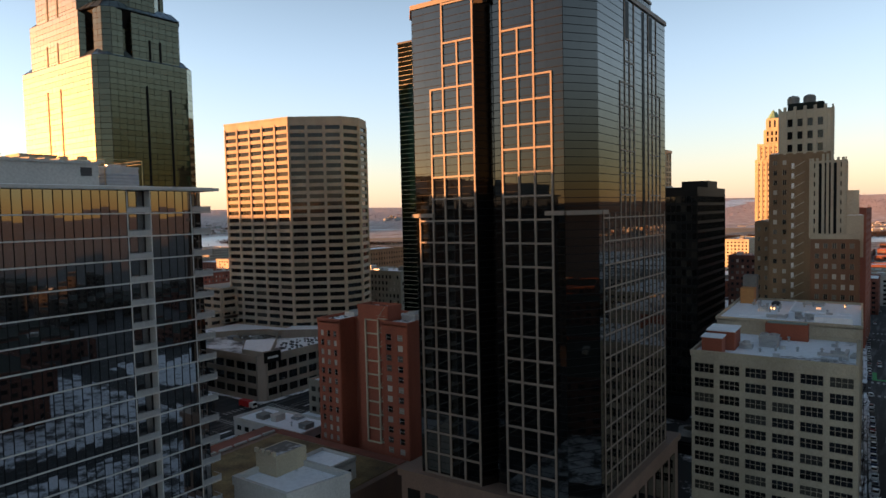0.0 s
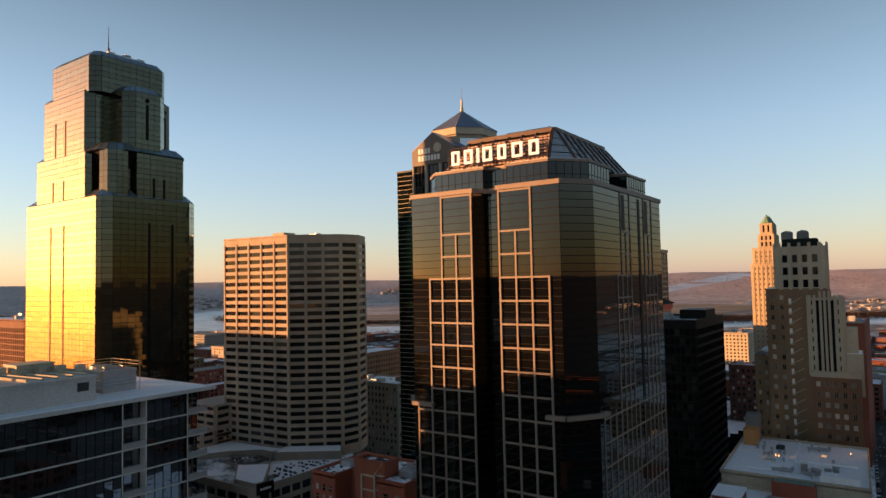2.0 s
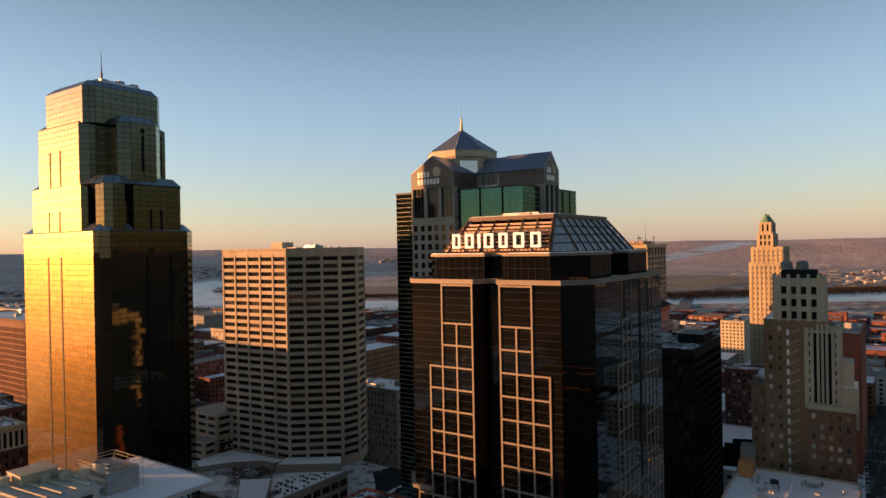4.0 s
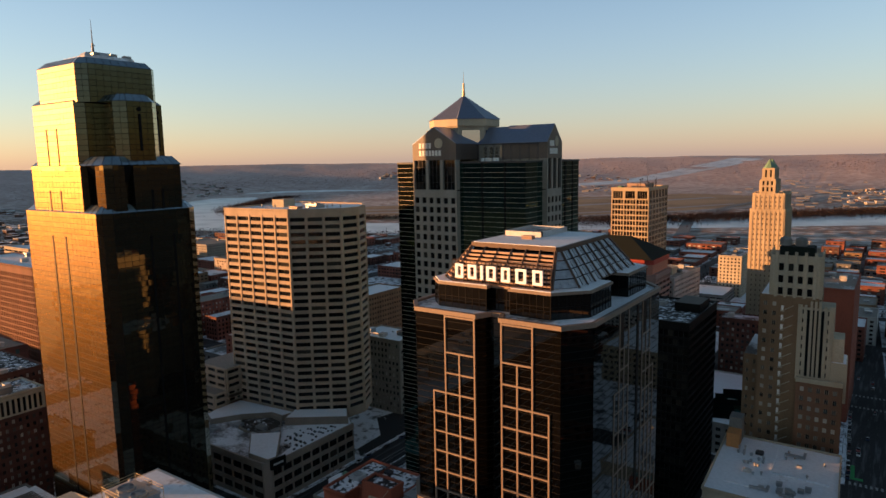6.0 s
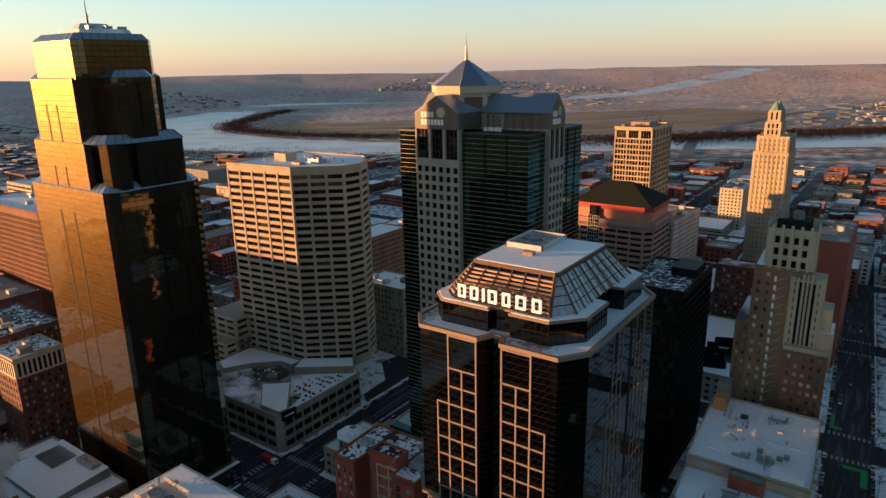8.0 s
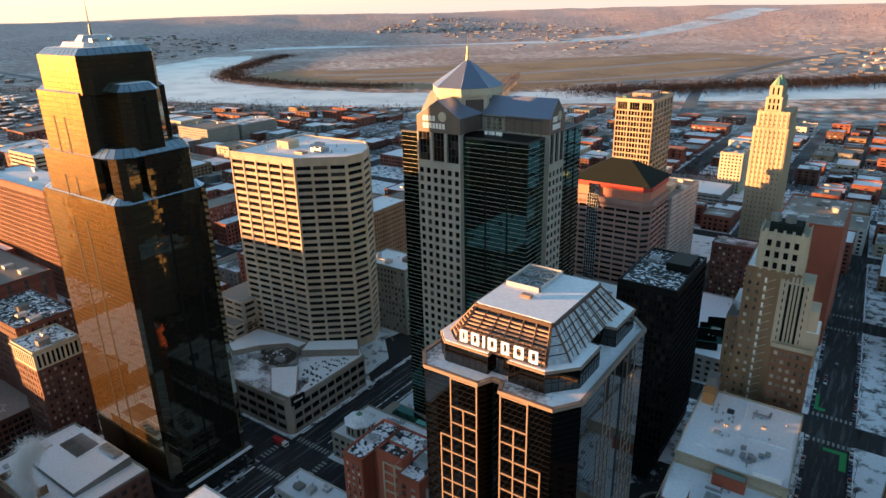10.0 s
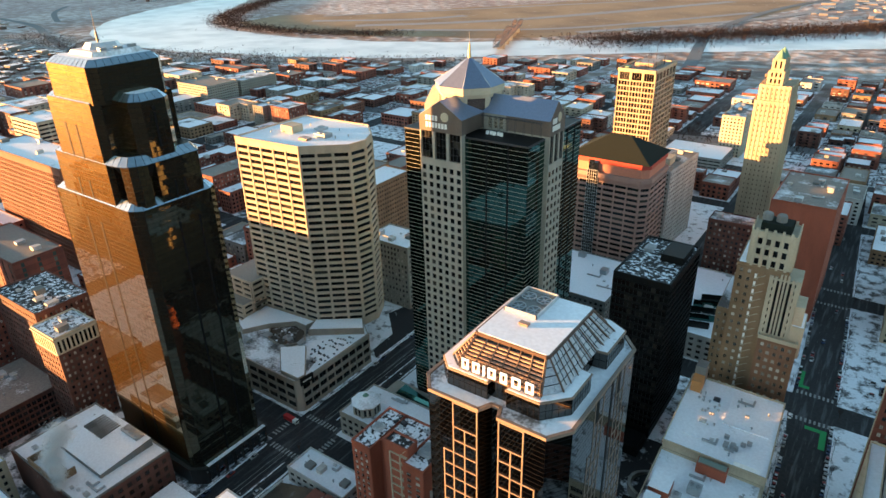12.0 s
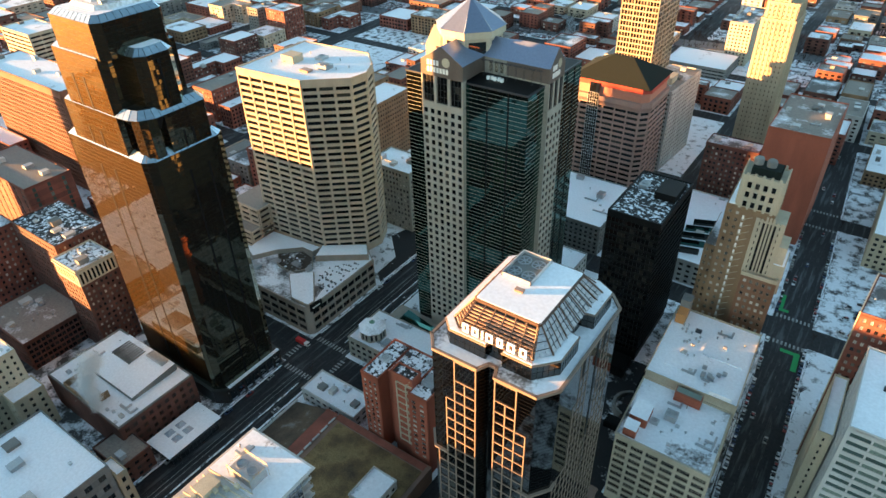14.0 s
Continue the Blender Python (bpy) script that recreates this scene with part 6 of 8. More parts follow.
# ---- limestone skyscraper with twin copper turrets ----
def twin_turret():
    th = thing("skyscraper", (-80, 540, 0), "limestone skyscraper with green copper twin turrets in the sun", "skyscraper")
    shaft, mid = rect(-91.5, -68.5, 525, 556), rect(-90.2, -69.3, 525.8, 554.5)
    w, todo = Acc(), []
    for poly, z0, z1, rows, cols in ((shaft, 0, 112, 29, 7), (mid, 112, 123.5, 3, 6)):
        w.prism(poly, z0, z1)
        for i in (0, 1, 2, 3):
            f = Front(poly[i], poly[(i + 1) % 4])
            punched(w, todo, f, z0 + 1, z1 - 1.2, cols, rows, 0.24, 0.4, M["winwarm"], M["limestone"], 0.35, bars=0, ends=1.2)
            for j in range(cols + 1):
                s = 1.2 + (f.w - 2.4) * j / cols
                w.fbox(f, s - 0.45, s + 0.45, z0, z1 + 0.8, 0.3, 0.62)
            w.fbox(f, 0, f.w, z1 - 1.2, z1 + 0.4, -0.05, 0.6)
    part("wall", w, M["limestone"], th)
    place_windows(th, todo, 40)
    for dy in (0, 10.5):
        c = (-81, 531.5 + dy)
        sq = lambda r: [(c[0] - r, c[1] - r), (c[0] + r, c[1] - r), (c[0] + r, c[1] + r), (c[0] - r, c[1] + r)]
        a, td = Acc(), []
        a.prism(sq(5.2), 123.5, 134)
        a.prism(sq(4.0), 134, 142)
        for i in range(4):
            f = Front(sq(5.2)[i], sq(5.2)[(i + 1) % 4])
            punched(a, td, f, 124.5, 133.4, 3, 2, 0.5, 0.7, M["win"], M["limestone"], 0.4, bars=0, ends=1.0)
            f = Front(sq(4.0)[i], sq(4.0)[(i + 1) % 4])
            punched(a, td, f, 134.4, 141.6, 2, 1, 0.4, 0.7, M["win"], M["limestone"], 0.3, bars=0, ends=0.8)
        t = part("turret", a, M["limestone"], th)
        for me, x, y, z, an in td:
            piece("window", me, t, x, y, z, an)
        a = Acc()
        o8 = [(c[0] + 4.4 * math.cos((q + 0.5) * math.tau / 8), c[1] + 4.4 * math.sin((q + 0.5) * math.tau / 8)) for q in range(8)]
        a.hexa([(*p, 141.9) for p in o8], [(c[0] + (p[0] - c[0]) * 0.55, c[1] + (p[1] - c[1]) * 0.55, 145) for p in o8])
        a.hexa([(c[0] + (p[0] - c[0]) * 0.55, c[1] + (p[1] - c[1]) * 0.55, 145) for p in o8], [(c[0] + (p[0] - c[0]) * 0.05, c[1] + (p[1] - c[1]) * 0.05, 148.5) for p in o8])
        part("turret_roof", a, M["copper"], t, "green copper roof")


twin_turret()


# ---- tower with a grid of deep concrete fins and masts ----
def fin_tower():
    th = thing("office_tower", (-180, 545, 0), "office tower with pale concrete fins, bronze glass and roof masts", "office tower")
    poly = rect(-195.5, -165.5, 521, 570)
    w, todo = Acc(), []
    w.prism(poly, 0, 126)
    for i, big in ((0, 3), (1, 6), (2, 3), (3, 6)):
        f = Front(poly[i], poly[(i + 1) % 4])
        punched(w, todo, f, 6, 118, big * 4, 26, 0.86, 0.72, M["bronzewin"], M["concrete"], 0.16, bars=0)
        punched(w, todo, f, 118, 125, big, 1, 0.8, 0.85, M["winwarm"], M["concrete"], 0.5, bars=3)
        for j in range(big + 1):
            s = f.w * j / big
            w.fbox(f, max(-0.2, s - 0.45), min(f.w + 0.2, s + 0.45), 0, 126.5, 0.1, 0.5)
        w.fbox(f, 0, f.w, 125, 127.4, -0.05, 1.2)
        w.fbox(f, 0, f.w, 0, 6, -0.05, 0.5)
    part("wall", w, M["limestone"], th)
    place_windows(th, todo, 60)
    a = Acc()
    a.prism(shrink(poly, 0.6), 126, 126.4)
    part("roof", a, M["gravel"], th)
    roof_unit(th, -188, -173, 535, 558, 126.4, 3.6, M["bronze"], name="penthouse")
    rr = random.Random(5)
    for i in range(22):
        x, y, h = rr.uniform(-192, -169), rr.uniform(525, 566), rr.choice([4, 5, 6, 8, 9, 22])
        a = Acc()
        a.rod((x, y, 126.2), (x, y, 126.2 + h), 0.22, 5, 0.06)
        if h < 10:
            a.rod((x - 0.8, y, 126 + h * 0.8), (x + 0.8, y, 126 + h * 0.8), 0.2, 4)
        part("mast", a, M["dark"], th)
    roof_unit(th, -192, -189, 524, 530, 126.4, 2, M["copper"])


fin_tower()


# ---- pinkish banded office block with a hipped dark roof over a red band ----
def hip_roof_block():
    th = thing("office_block", (-157, 433, 0), "pinkish-brown banded office block with red band and hipped roof", "office block")
    poly = [(-186, 413), (-133, 413), (-128, 418), (-128, 452), (-133, 457), (-186, 457)]
    w, todo = Acc(), []
    w.prism(poly, 0, 76.5)
    for i in range(6):
        f = Front(poly[i], poly[(i + 1) % 6])
        cols = max(1, round(f.w / 9))
        punched(w, todo, f, 8, 71, cols, 16, 0.88, 0.5, M["win"], M["dark"], 0.4, bars=3, ends=0.3)
        w.fbox(f, 0, f.w, 0, 8, -0.05, 0.4)
        w.fbox(f, 0, f.w, 73.4, 76.5, -0.05, 0.9)
        nn = max(2, round(f.w / 1.1))
        for j in range(nn):
            w.fbox(f, f.w * (j + 0.2) / nn, f.w * (j + 0.65) / nn, 71, 73.4, -0.05, 0.6)
    part("wall", w, M["mauve"], th)
    place_windows(th, todo, 70)
    f = Front(poly[0], poly[1])
    a = Acc()
    for s in (f.w * 0.36,):
        a.fbox(f, s - 4, s + 4, 8, 78, 0.3, 0.9)
    gl = part("glazed_bay", a, M["dark"], th)
    td, ln = [], Acc()
    fb = Front(f.at(f.w * 0.36 - 4, 0.9), f.at(f.w * 0.36 + 4, 0.9))
    curtain(td, ln, fb, 8, 78, 5, 30, M["bronzewin"], 0.22, 0.1, 0.22)
    part("glazing_bars", ln, M["alu"], gl)
    place_panes(gl, td, 20)
    a = Acc()
    up = shrink(poly, 1.4)
    a.prism(up, 76.5, 83)
    part("upper_storey", a, M["terra"], th, "salmon upper storey")
    a = Acc()
    a.prism(shrink(poly, 0.4), 83, 86.4)
    part("red_band", a, M["redband"], th, "bright red fascia band")
    a = Acc()
    a.hexa([(*p, 86.4) for p in rect(-186, -128, 413, 457)], [(*p, 98.8) for p in rect(-164.5, -149.5, 434, 436)])
    part("hipped_roof", a, M["darkroof"], th, "dark green-grey hipped metal roof")
    a = Acc()
    a.fbox(f, f.w * 0.36 - 3.4, f.w * 0.36 + 3.4, 77, 85, -1.2, 0.4)
    part("gable_window", a, M["clearglass"], th)


hip_roof_block()


# ---- glass apartment tower with balconies, near the camera ----
def glass_apartments():
    th = thing("apartment_tower", (-121, 45, 0), "pale-edged glass apartment tower with balconies and roof plant", "apartment tower")
    x0, x1, y0, y1, zt = -134.2, -108.6, -10, 75.8, 84.2
    core, todo, bars, slabs = Acc(), [], Acc(), Acc()
    core.box(x0 + 0.2, x1 - 0.2, y0, 60.2, 0, zt - 0.2)
    core.box(x0 + 0.2, x1 - 2.0, 60.2, 64.6, 0, zt - 0.2)
    core.box(x0 + 0.2, x1 - 0.2, 64.6, 72.4, 0, zt - 0.2)
    core.box(x0 + 0.2, x1 - 2.2, 72.4, 75.6, 0, zt - 0.2)
    FL = 3.98
    east = Front((x1, y0), (x1, y1))
    rows = 20
    zb = zt - rows * FL
    for s0, s1 in ((0, 70.2), (74.6, 82.4)):
        curtain(todo, bars, east, zb, zt, round((s1 - s0) / 1.45), rows, M["clearglass"], 0.12, 0.06, 0.1, s0, s1, 0.006)
    rec = Front((x1 - 2.0, y0), (x1 - 2.0, y1))
    for s0, s1 in ((70.2, 74.6), (82.4, 85.8)):
        curtain(todo, bars, rec, zb, zt, 3, rows, M["clearglass"], 0.1, 0.05, 0.1, s0, s1, 0.006)
    west = Front((x0, y1), (x0, y0))
    curtain(todo, bars, west, zb, zt, 40, rows, M["clearglass"], 0.09, 0.05, 0.1)
    north, south = Front((x1 - 2.2, y1), (x0, y1)), Front((x0, y0), (x1, y0))
    for f in (north, south):
        curtain(todo, bars, f, zb, zt, 14, rows, M["clearglass"], 0.09, 0.05, 0.1)
    for r in range(rows + 1):
        z = zb + r * FL
        slabs.fbox(east, 0, 70.4, z - 0.13, z + 0.1, 0.02, 0.22)
        slabs.fbox(east, 74.4, 82.6, z - 0.13, z + 0.1, 0.02, 0.22)
        slabs.fbox(west, 0, west.w, z - 0.16, z + 0.12, 0.02, 0.3)
    for s in (70.3, 74.5, 82.5):
        slabs.fbox(east, s - 0.1, s + 0.1, 0, zt, -1.6, 0.2)
    todo.sort(key=lambda t: (-round(t[3] / FL), -t[2]))
    part("core", core, M["dark"], th)
    part("mullions", bars, M["line"], th)
    part("floor_edges", slabs, M["white"], th, "pale grey slab edges")
    place_panes(th, todo, 200)
    for r in range(rows):
        z = zb + r * FL
        for ya, yb, out in ((60.3, 64.5, 0.3), (72.6, 76.4, 0.5)):
            a = Acc()
            a.box(x1 - 2.0, x1 + out, ya, yb, z - 0.12, z + 0.1)
            b = part("balcony", a, M["white"], th)
            a = Acc()
            for yy in (ya, (ya + yb) / 2, yb):
                a.rod((x1 + out - 0.05, yy, z), (x1 + out - 0.05, yy, z + 1.1), 0.04, 4)
            a.rod((x1 + out - 0.05, ya, z + 1.1), (x1 + out - 0.05, yb, z + 1.1), 0.05, 4)
            a.rod((x1 - 1.9, yb, z + 1.1), (x1 + out, yb, z + 1.1), 0.05, 4)
            a.box(x1 + out - 0.08, x1 + out - 0.05, ya, yb, z + 0.15, z + 1.0)
            part("railing", a, M["steel"], b)
    a = Acc()
    a.box(x0 - 0.6, x1 + 1.4, y0, y1 + 2.0, zt, zt + 0.55)
    part("roof_slab", a, M["white"], th)
    a = Acc()
    a.box(x0 + 0.2, x1 + 0.6, y0, y1 + 1.2, zt + 0.55, zt + 0.66)
    part("roof", a, M["snow"], th)
    a = Acc()
    a.box(-131, -112, -10, 57.6, zt + 0.5, 88.6)
    a.box(-131.3, -111.7, -10, 57.9, 88.6, 89.0)
    p = part("penthouse", a, M["white"], th, "plain pale grey roof screen")
    a = Acc()
    a.box(-112, -111.85, 54.6, 56.4, 86.6, 88.0)
    part("louvre", a, M["dark"], p)
    u = roof_unit(th, -126, -117, 61.5, 67.5, zt + 0.6, 4.0, M["steel"], 2, name="cooling_tower")
    a = Acc()
    for z in (zt + 5.2, zt + 5.8):
        for q, r in (((-126.5, 61), (-116.5, 61)), ((-116.5, 61), (-116.5, 68)), ((-126.5, 68), (-116.5, 68)), ((-126.5, 61), (-126.5, 68))):
            a.rod((*q, z), (*r, z), 0.06, 4)
    for x in (-126.5, -121.5, -116.5):
        for y in (61, 68):
            a.rod((x, y, zt + 0.6), (x, y, zt + 5.8), 0.07, 4)
    part("guard_rail", a, M["gold_leaf"], u)
    a = Acc()
    for i in range(6):
        y = 46 + i * 2.3
        a.rod((-130, y, 89.2), (-113, y + 1.5, 89.2), 0.25, 6)
        a.box(-129 + i * 2, -127.6 + i * 2, y, y + 1.2, 89, 90.4)
    part("pipework", a, M["cream"], th)
    roof_unit(th, -128, -123, 50, 56, 89.0, 1.8, M["cream"])
    roof_clutter(th, -130, -114, 20, 46, 89.0, 12)
    roof_clutter(th, -132, -128, 62, 74, zt + 0.6, 4)


glass_apartments()


# ---- plaza with the dry lawn ----
def plaza():
    a = Acc()
    a.prism([(-173, 60), (-112, 60), (-112, 141), (-166, 141)], 0, 9.9)
    th = solid("plaza_deck", a, M["granite"], "raised plaza deck over a garage", "plaza", kind="structure")
    a = Acc()
    a.prism([(-160, 62), (-114, 62), (-114, 136.5), (-163, 136.5)], 9.9, 10.12)
    part("lawn", a, M["lawn"], th, "dry brown lawn")
    a = Acc()
    a.prism([(-170, 62), (-163.4, 62), (-166.4, 140), (-173, 140)], 9.9, 10.06)
    a.prism([(-166, 137.3), (-114, 137.3), (-114, 140.6), (-166, 140.6)], 9.9, 10.06)
    part("brick_walk", a, M["brick"], th, "red brick walk")
    a = Acc()
    for i in range(13):
        y = 66 + i * 5.6
        x = -163.2 - (y - 62) * 0.038
        a.box(x - 0.5, x + 0.3, y, y + 4.4, 10.0, 10.6)
    part("edge_wall", a, M["white"], th)
    a = Acc()
    a.hexa([(-196, 60, -0.1), (-173, 60, -0.1), (-173, 140, -0.1), (-196, 140, -0.1)], [(-196, 60, 0.6), (-171, 60, 9.8), (-173.5, 140, 9.0), (-196, 140, 0.4)])
    part("bank", a, M["lawn2"], th, "sloping dark winter lawn")
    a = Acc()
    a.hexa([(-197.2, 60, 0), (-196, 60, 0), (-196, 141, 0), (-197.2, 141, 0)], [(-197.2, 60, 1.2), (-196, 60, 1.2), (-196, 141, 1.0), (-197.2, 141, 1.0)])
    part("street_wall", a, M["white"], th)


plaza()
pl = block_house("pavilion", "small pale service pavilion on the lawn", "pavilion", rect(-130, -118, 108, 124), 15, "white", "snow", z0=10, bay=4, limit=10, units=0)


def gothic_block():
    th = thing("service_building", (-106, 84, 0), "cream stone service building with a crenellated stair turret", "building")
    a = Acc()
    a.prism([(-112, 82), (-96, 82), (-93, 96), (-112, 96)], 0, 25)
    part("wall", a, M["white"], th)
    part("parapet", cap_ring([(-112, 82), (-96, 82), (-93, 96), (-112, 96)], 24.6, 26.4), M["white"], th)
    a = Acc()
    a.prism(shrink([(-112, 82), (-96, 82), (-93, 96), (-112, 96)], 0.5), 25, 25.2)
    part("roof", a, M["snow"], th)
    a = Acc()
    a.box(-112.4, -106, 88, 96.4, 20, 29.5)
    for i in range(4):
        a.box(-112.6 + i * 1.8, -111.7 + i * 1.8, 87.8, 88.4, 29.5, 30.4)
    part("turret", a, M["cream"], th)
    a = Acc()
    a.box(-111.8, -106.6, 88.6, 95.8, 29.5, 29.6)
    part("turret_roof", a, M["snowthin"], th)


gothic_block()


# ---- red brick hotel with a fire escape in its court ----
def brick_hotel():
    th = thing("brick_hotel", (-132, 153, 0), "red brick hotel with pale window trim and an iron fire escape", "hotel")
    blocks = ((rect(-149.2, -140, 142.3, 166), 46.8, 3), (rect(-140, -124, 149, 166), 46.8, 3), (rect(-124, -114.6, 143.2, 166), 47.6, 2), (rect(-135.5, -124, 146, 152), 51.4, 0))
    for poly, z, cols in blocks:
        w, td = Acc(), []
        w.prism(poly, 0, z)
        for i in (0, 1, 3):
            f = Front(poly[i], poly[(i + 1) % 4])
            if cols and i == 0:
                punched(w, td, f, 9.5, z - 2.2, cols, 12, 0.46, 0.6, M["winblind"], M["white"], 0.25, sill=0.2, ends=0.5, across=1, bars=0)
                w.fbox(f, 0, f.w, z - 2.2, z, -0.05, 0.25)
                w.fbox(f, 0, f.w, 0, 9.5, -0.05, 0.25)
            else:
                w.fbox(f, 0, f.w, 0, z, -0.05, 0.2)
        b = part("wing", w, M["brick2"], th)
        for me, x, y, zz, an in td:
            piece("window", me, b, x, y, zz, an)
        part("parapet", cap_ring(poly, z - 0.4, z + 0.9, 0.4), M["brick2"], b)
        a = Acc()
        a.prism(shrink(poly, 0.4), z, z + 0.12)
        part("roof", a, M["snowdark"], b)
    a = Acc()
    f = Front((-132.4, 146), (-126, 146))
    for s in (0, 5.0):
        a.fbox(f, s - 0.25, s + 0.25, 11, 48, 0.3, 0.75)
    for i in range(10):
        z = 11 + i * 4.1
        a.fbox(f, 0, 5.0, z - 0.18, z + 0.18, 0.2, 0.7)
        a.fbox(f, 5.2, 8.6, z + 0.6, z + 0.7, 0.2, 1.4)
        a.rod((*f.at(5.4, 1.2), z + 0.6), (*f.at(8.2, 1.0), z + 4.4), 0.07, 4)
        a.rod((*f.at(5.2, 1.4), z + 1.6), (*f.at(8.6, 1.4), z + 1.6), 0.04, 4)
    part("fire_escape", a, M["cream"], th)
    roof_unit(th, -122, -117, 150, 156, 47.6, 2.0, M["steel"], 1)
    roof_unit(th, -147, -143, 152, 156, 46.8, 1.4, M["alu"], 1)
    roof_clutter(th, -138, -116, 154, 165, 47.0, 9)


brick_hotel()

# ---- low houses round the crossing ----
block_house("corner_shop", "low white-walled shop with a snowy roof at the crossing", "shop", rect(-194, -160, 143.4, 158), 8, "white", "snowfull", bay=4, floor=4, wf=0.6, limit=30, units=3)
tpod = block_house("podium", "low buff podium with a snowy plant roof", "podium", [(-196, 181), (-118, 181), (-118, 207), (-196, 207)], 13, "tpstone", "snow", bay=4, floor=4.2, wf=0.6, limit=60, units=5)


def octagon_hall():
    th = thing("octagon_pavilion", (-186, 190, 13), "octagonal stone pavilion with a pale faceted roof", "pavilion")
    o = lambda r: [(-186 + r * math.cos((k + 0.5) * math.tau / 8), 190 + r * math.sin((k + 0.5) * math.tau / 8)) for k in range(8)]
    w, td = Acc(), []
    w.prism(o(7), 13, 19)
    for k in range(8):
        f = Front(o(7)[k], o(7)[(k + 1) % 8])
        punched(w, td, f, 13.4, 18.6, 2, 1, 0.55, 0.75, M["win"], M["dark"], 0.3, bars=0, ends=0.4)
    part("wall", w, M["tpstone"], th)
    place_windows(th, td)
    a = Acc()
    a.hexa([(*p, 19) for p in o(7.8)], [(*p, 22) for p in o(1.6)])
    part("roof", a, M["snowthin2"], th)
    a = Acc()
    a.hexa([(*p, 22) for p in o(1.6)], [(*p, 23.2) for p in o(0.4)])
    part("cap", a, M["copper"], th)


octagon_hall()


def theatre():
    th = thing("theatre", (-266, 92, 0), "broad brick theatre with stepped snow roofs", "theatre")
    main = rect(-297, -236.5, 72.5, 112.5)
    w, td = Acc(), []
    w.prism(main, 0, 19.6)
    f = Front(main[1], main[2])
    punched(w, td, f, 1, 18.4, 9, 4, 0.5, 0.6, M["winwarm"], M["dark"], 0.4, bars=2, ends=1)
    w.fbox(f, 0, f.w, 18.4, 19.6, -0.05, 0.4)
    f = Front(main[0], main[1])
    w.fbox(f, 0, f.w, 0, 19.6, -0.05, 0.4)
    part("wall", w, M["brown"], th)
    place_windows(th, td)
    roof_on(th, main, 19.6, M["snowfull"], M["grey"], 0.8, 0.6)
    a = Acc()
    a.hexa([(-284, 86, 19.6), (-246, 86, 19.6), (-246, 111, 19.6), (-284, 111, 19.6)], [(-284, 86, 21.4), (-246, 86, 21.4), (-246, 111, 23.6), (-284, 111, 23.6)])
    t = part("raised_roof", a, M["grey"], th)
    a = Acc()
    a.hexa([(-283.8, 86.2, 21.45), (-246.2, 86.2, 21.45), (-246.2, 110.8, 23.65), (-283.8, 110.8, 23.65)], [(-283.8, 86.2, 21.6), (-246.2, 86.2, 21.6), (-246.2, 110.8, 23.8), (-283.8, 110.8, 23.8)])
    part("snow_sheet", a, M["snow"], t)
    roof_unit(th, -262, -250, 106, 110, 23.6, 1.4, M["steel"], 3)
    roof_unit(th, -278, -262, 74, 80, 19.6, 2.2, M["steel"], 4)
    a = Acc()
    for q in ((-281, -258, 72.6, 73.2), (-281, -280.4, 73, 82), (-258.6, -258, 73, 82)):
        a.box(*q, 19.6, 23.5)
    part("plant_screen", a, M["buff"], th)
    roof_clutter(th, -295, -287, 75, 110, 19.7, 6)
    roof_clutter(th, -256, -239, 74, 84, 19.7, 6)
    for i in range(9):
        a = Acc()
        a.box(-280 + i * 1.7, -279.6 + i * 1.7, 98, 108, 22.6, 23.95)
        part("snow_fence", a, M["grey"], th)


theatre()


def glass_pavilion():
    th = thing("pavilion", (-222, 94, 0), "long glass-walled pavilion with a thin snow roof and skylights", "pavilion")
    a = Acc()
    a.box(-228.5, -215.5, 81, 106.5, 0, 7.2)
    part("core", a, M["dark"], th)
    td, ln = [], Acc()
    pts = rect(-228.8, -215.2, 80.7, 106.8)
    for i in range(4):
        f = Front(pts[i], pts[(i + 1) % 4])
        curtain(td, ln, f, 0.2, 7.2, round(f.w / 2.2), 2, M["clearglass"], 0.12, 0.06, 0.12)
    part("mullions", ln, M["dark"], th)
    place_panes(th, td)
    a = Acc()
    a.box(-231, -213.2, 78.8, 108.6, 7.2, 7.9)
    part("roof_slab", a, M["dark"], th)
    a = Acc()
    a.box(-230.8, -213.4, 79, 108.4, 7.9, 8.05)
    part("roof", a, M["snowfull"], th)
    for x in (-226, -220.6):
        for y in (88.5, 94.5):
            a = Acc()
            a.prism(rect(x - 1.9, x + 1.9, y - 2.1, y + 2.1), 8.05, 9.6, 0, 1.5)
            part("skylight", a, M["skyglass"], th)


glass_pavilion()
block_house("brick_shop", "brown brick shop with a grey roof", "shop", rect(-244, -223.5, 62, 77), 12, "brown", "gravel", bay=5, wf=0.4, limit=20)
block_house("hall", "large hall under a broad snow roof with plant", "hall", rect(-262, -211, -30, 55), 32, "grey", "snowfull", bay=6, floor=6, limit=40, units=5)
th_ = block_house("church_front", "ornate pale stone facade with pinnacles", "facade", rect(-221, -210.4, 56, 60.4), 24, "limestone", "snow", bay=3, floor=6, limit=12, units=0)
a = Acc()
for i in range(5):
    a.rod((-220.5 + i * 2.5, 56.2, 24), (-220.5 + i * 2.5, 56.2, 27.5 + (2.5 if i == 2 else 0)), 0.6, 6, 0.05)
part("pinnacle", a, M["limestone"], th_)
block_house("cream_tower", "cream brick apartment tower with small windows", "apartment tower", rect(-324, -297.5, 34, 65), 42, "cream", "snow", bay=3.4, wf=0.35, limit=80)
block_house("annex", "low cream annex with a snow roof", "annex", rect(-297, -286, 52, 66), 24, "cream", "snowfull", bay=4, wf=0.35, limit=12, units=0)
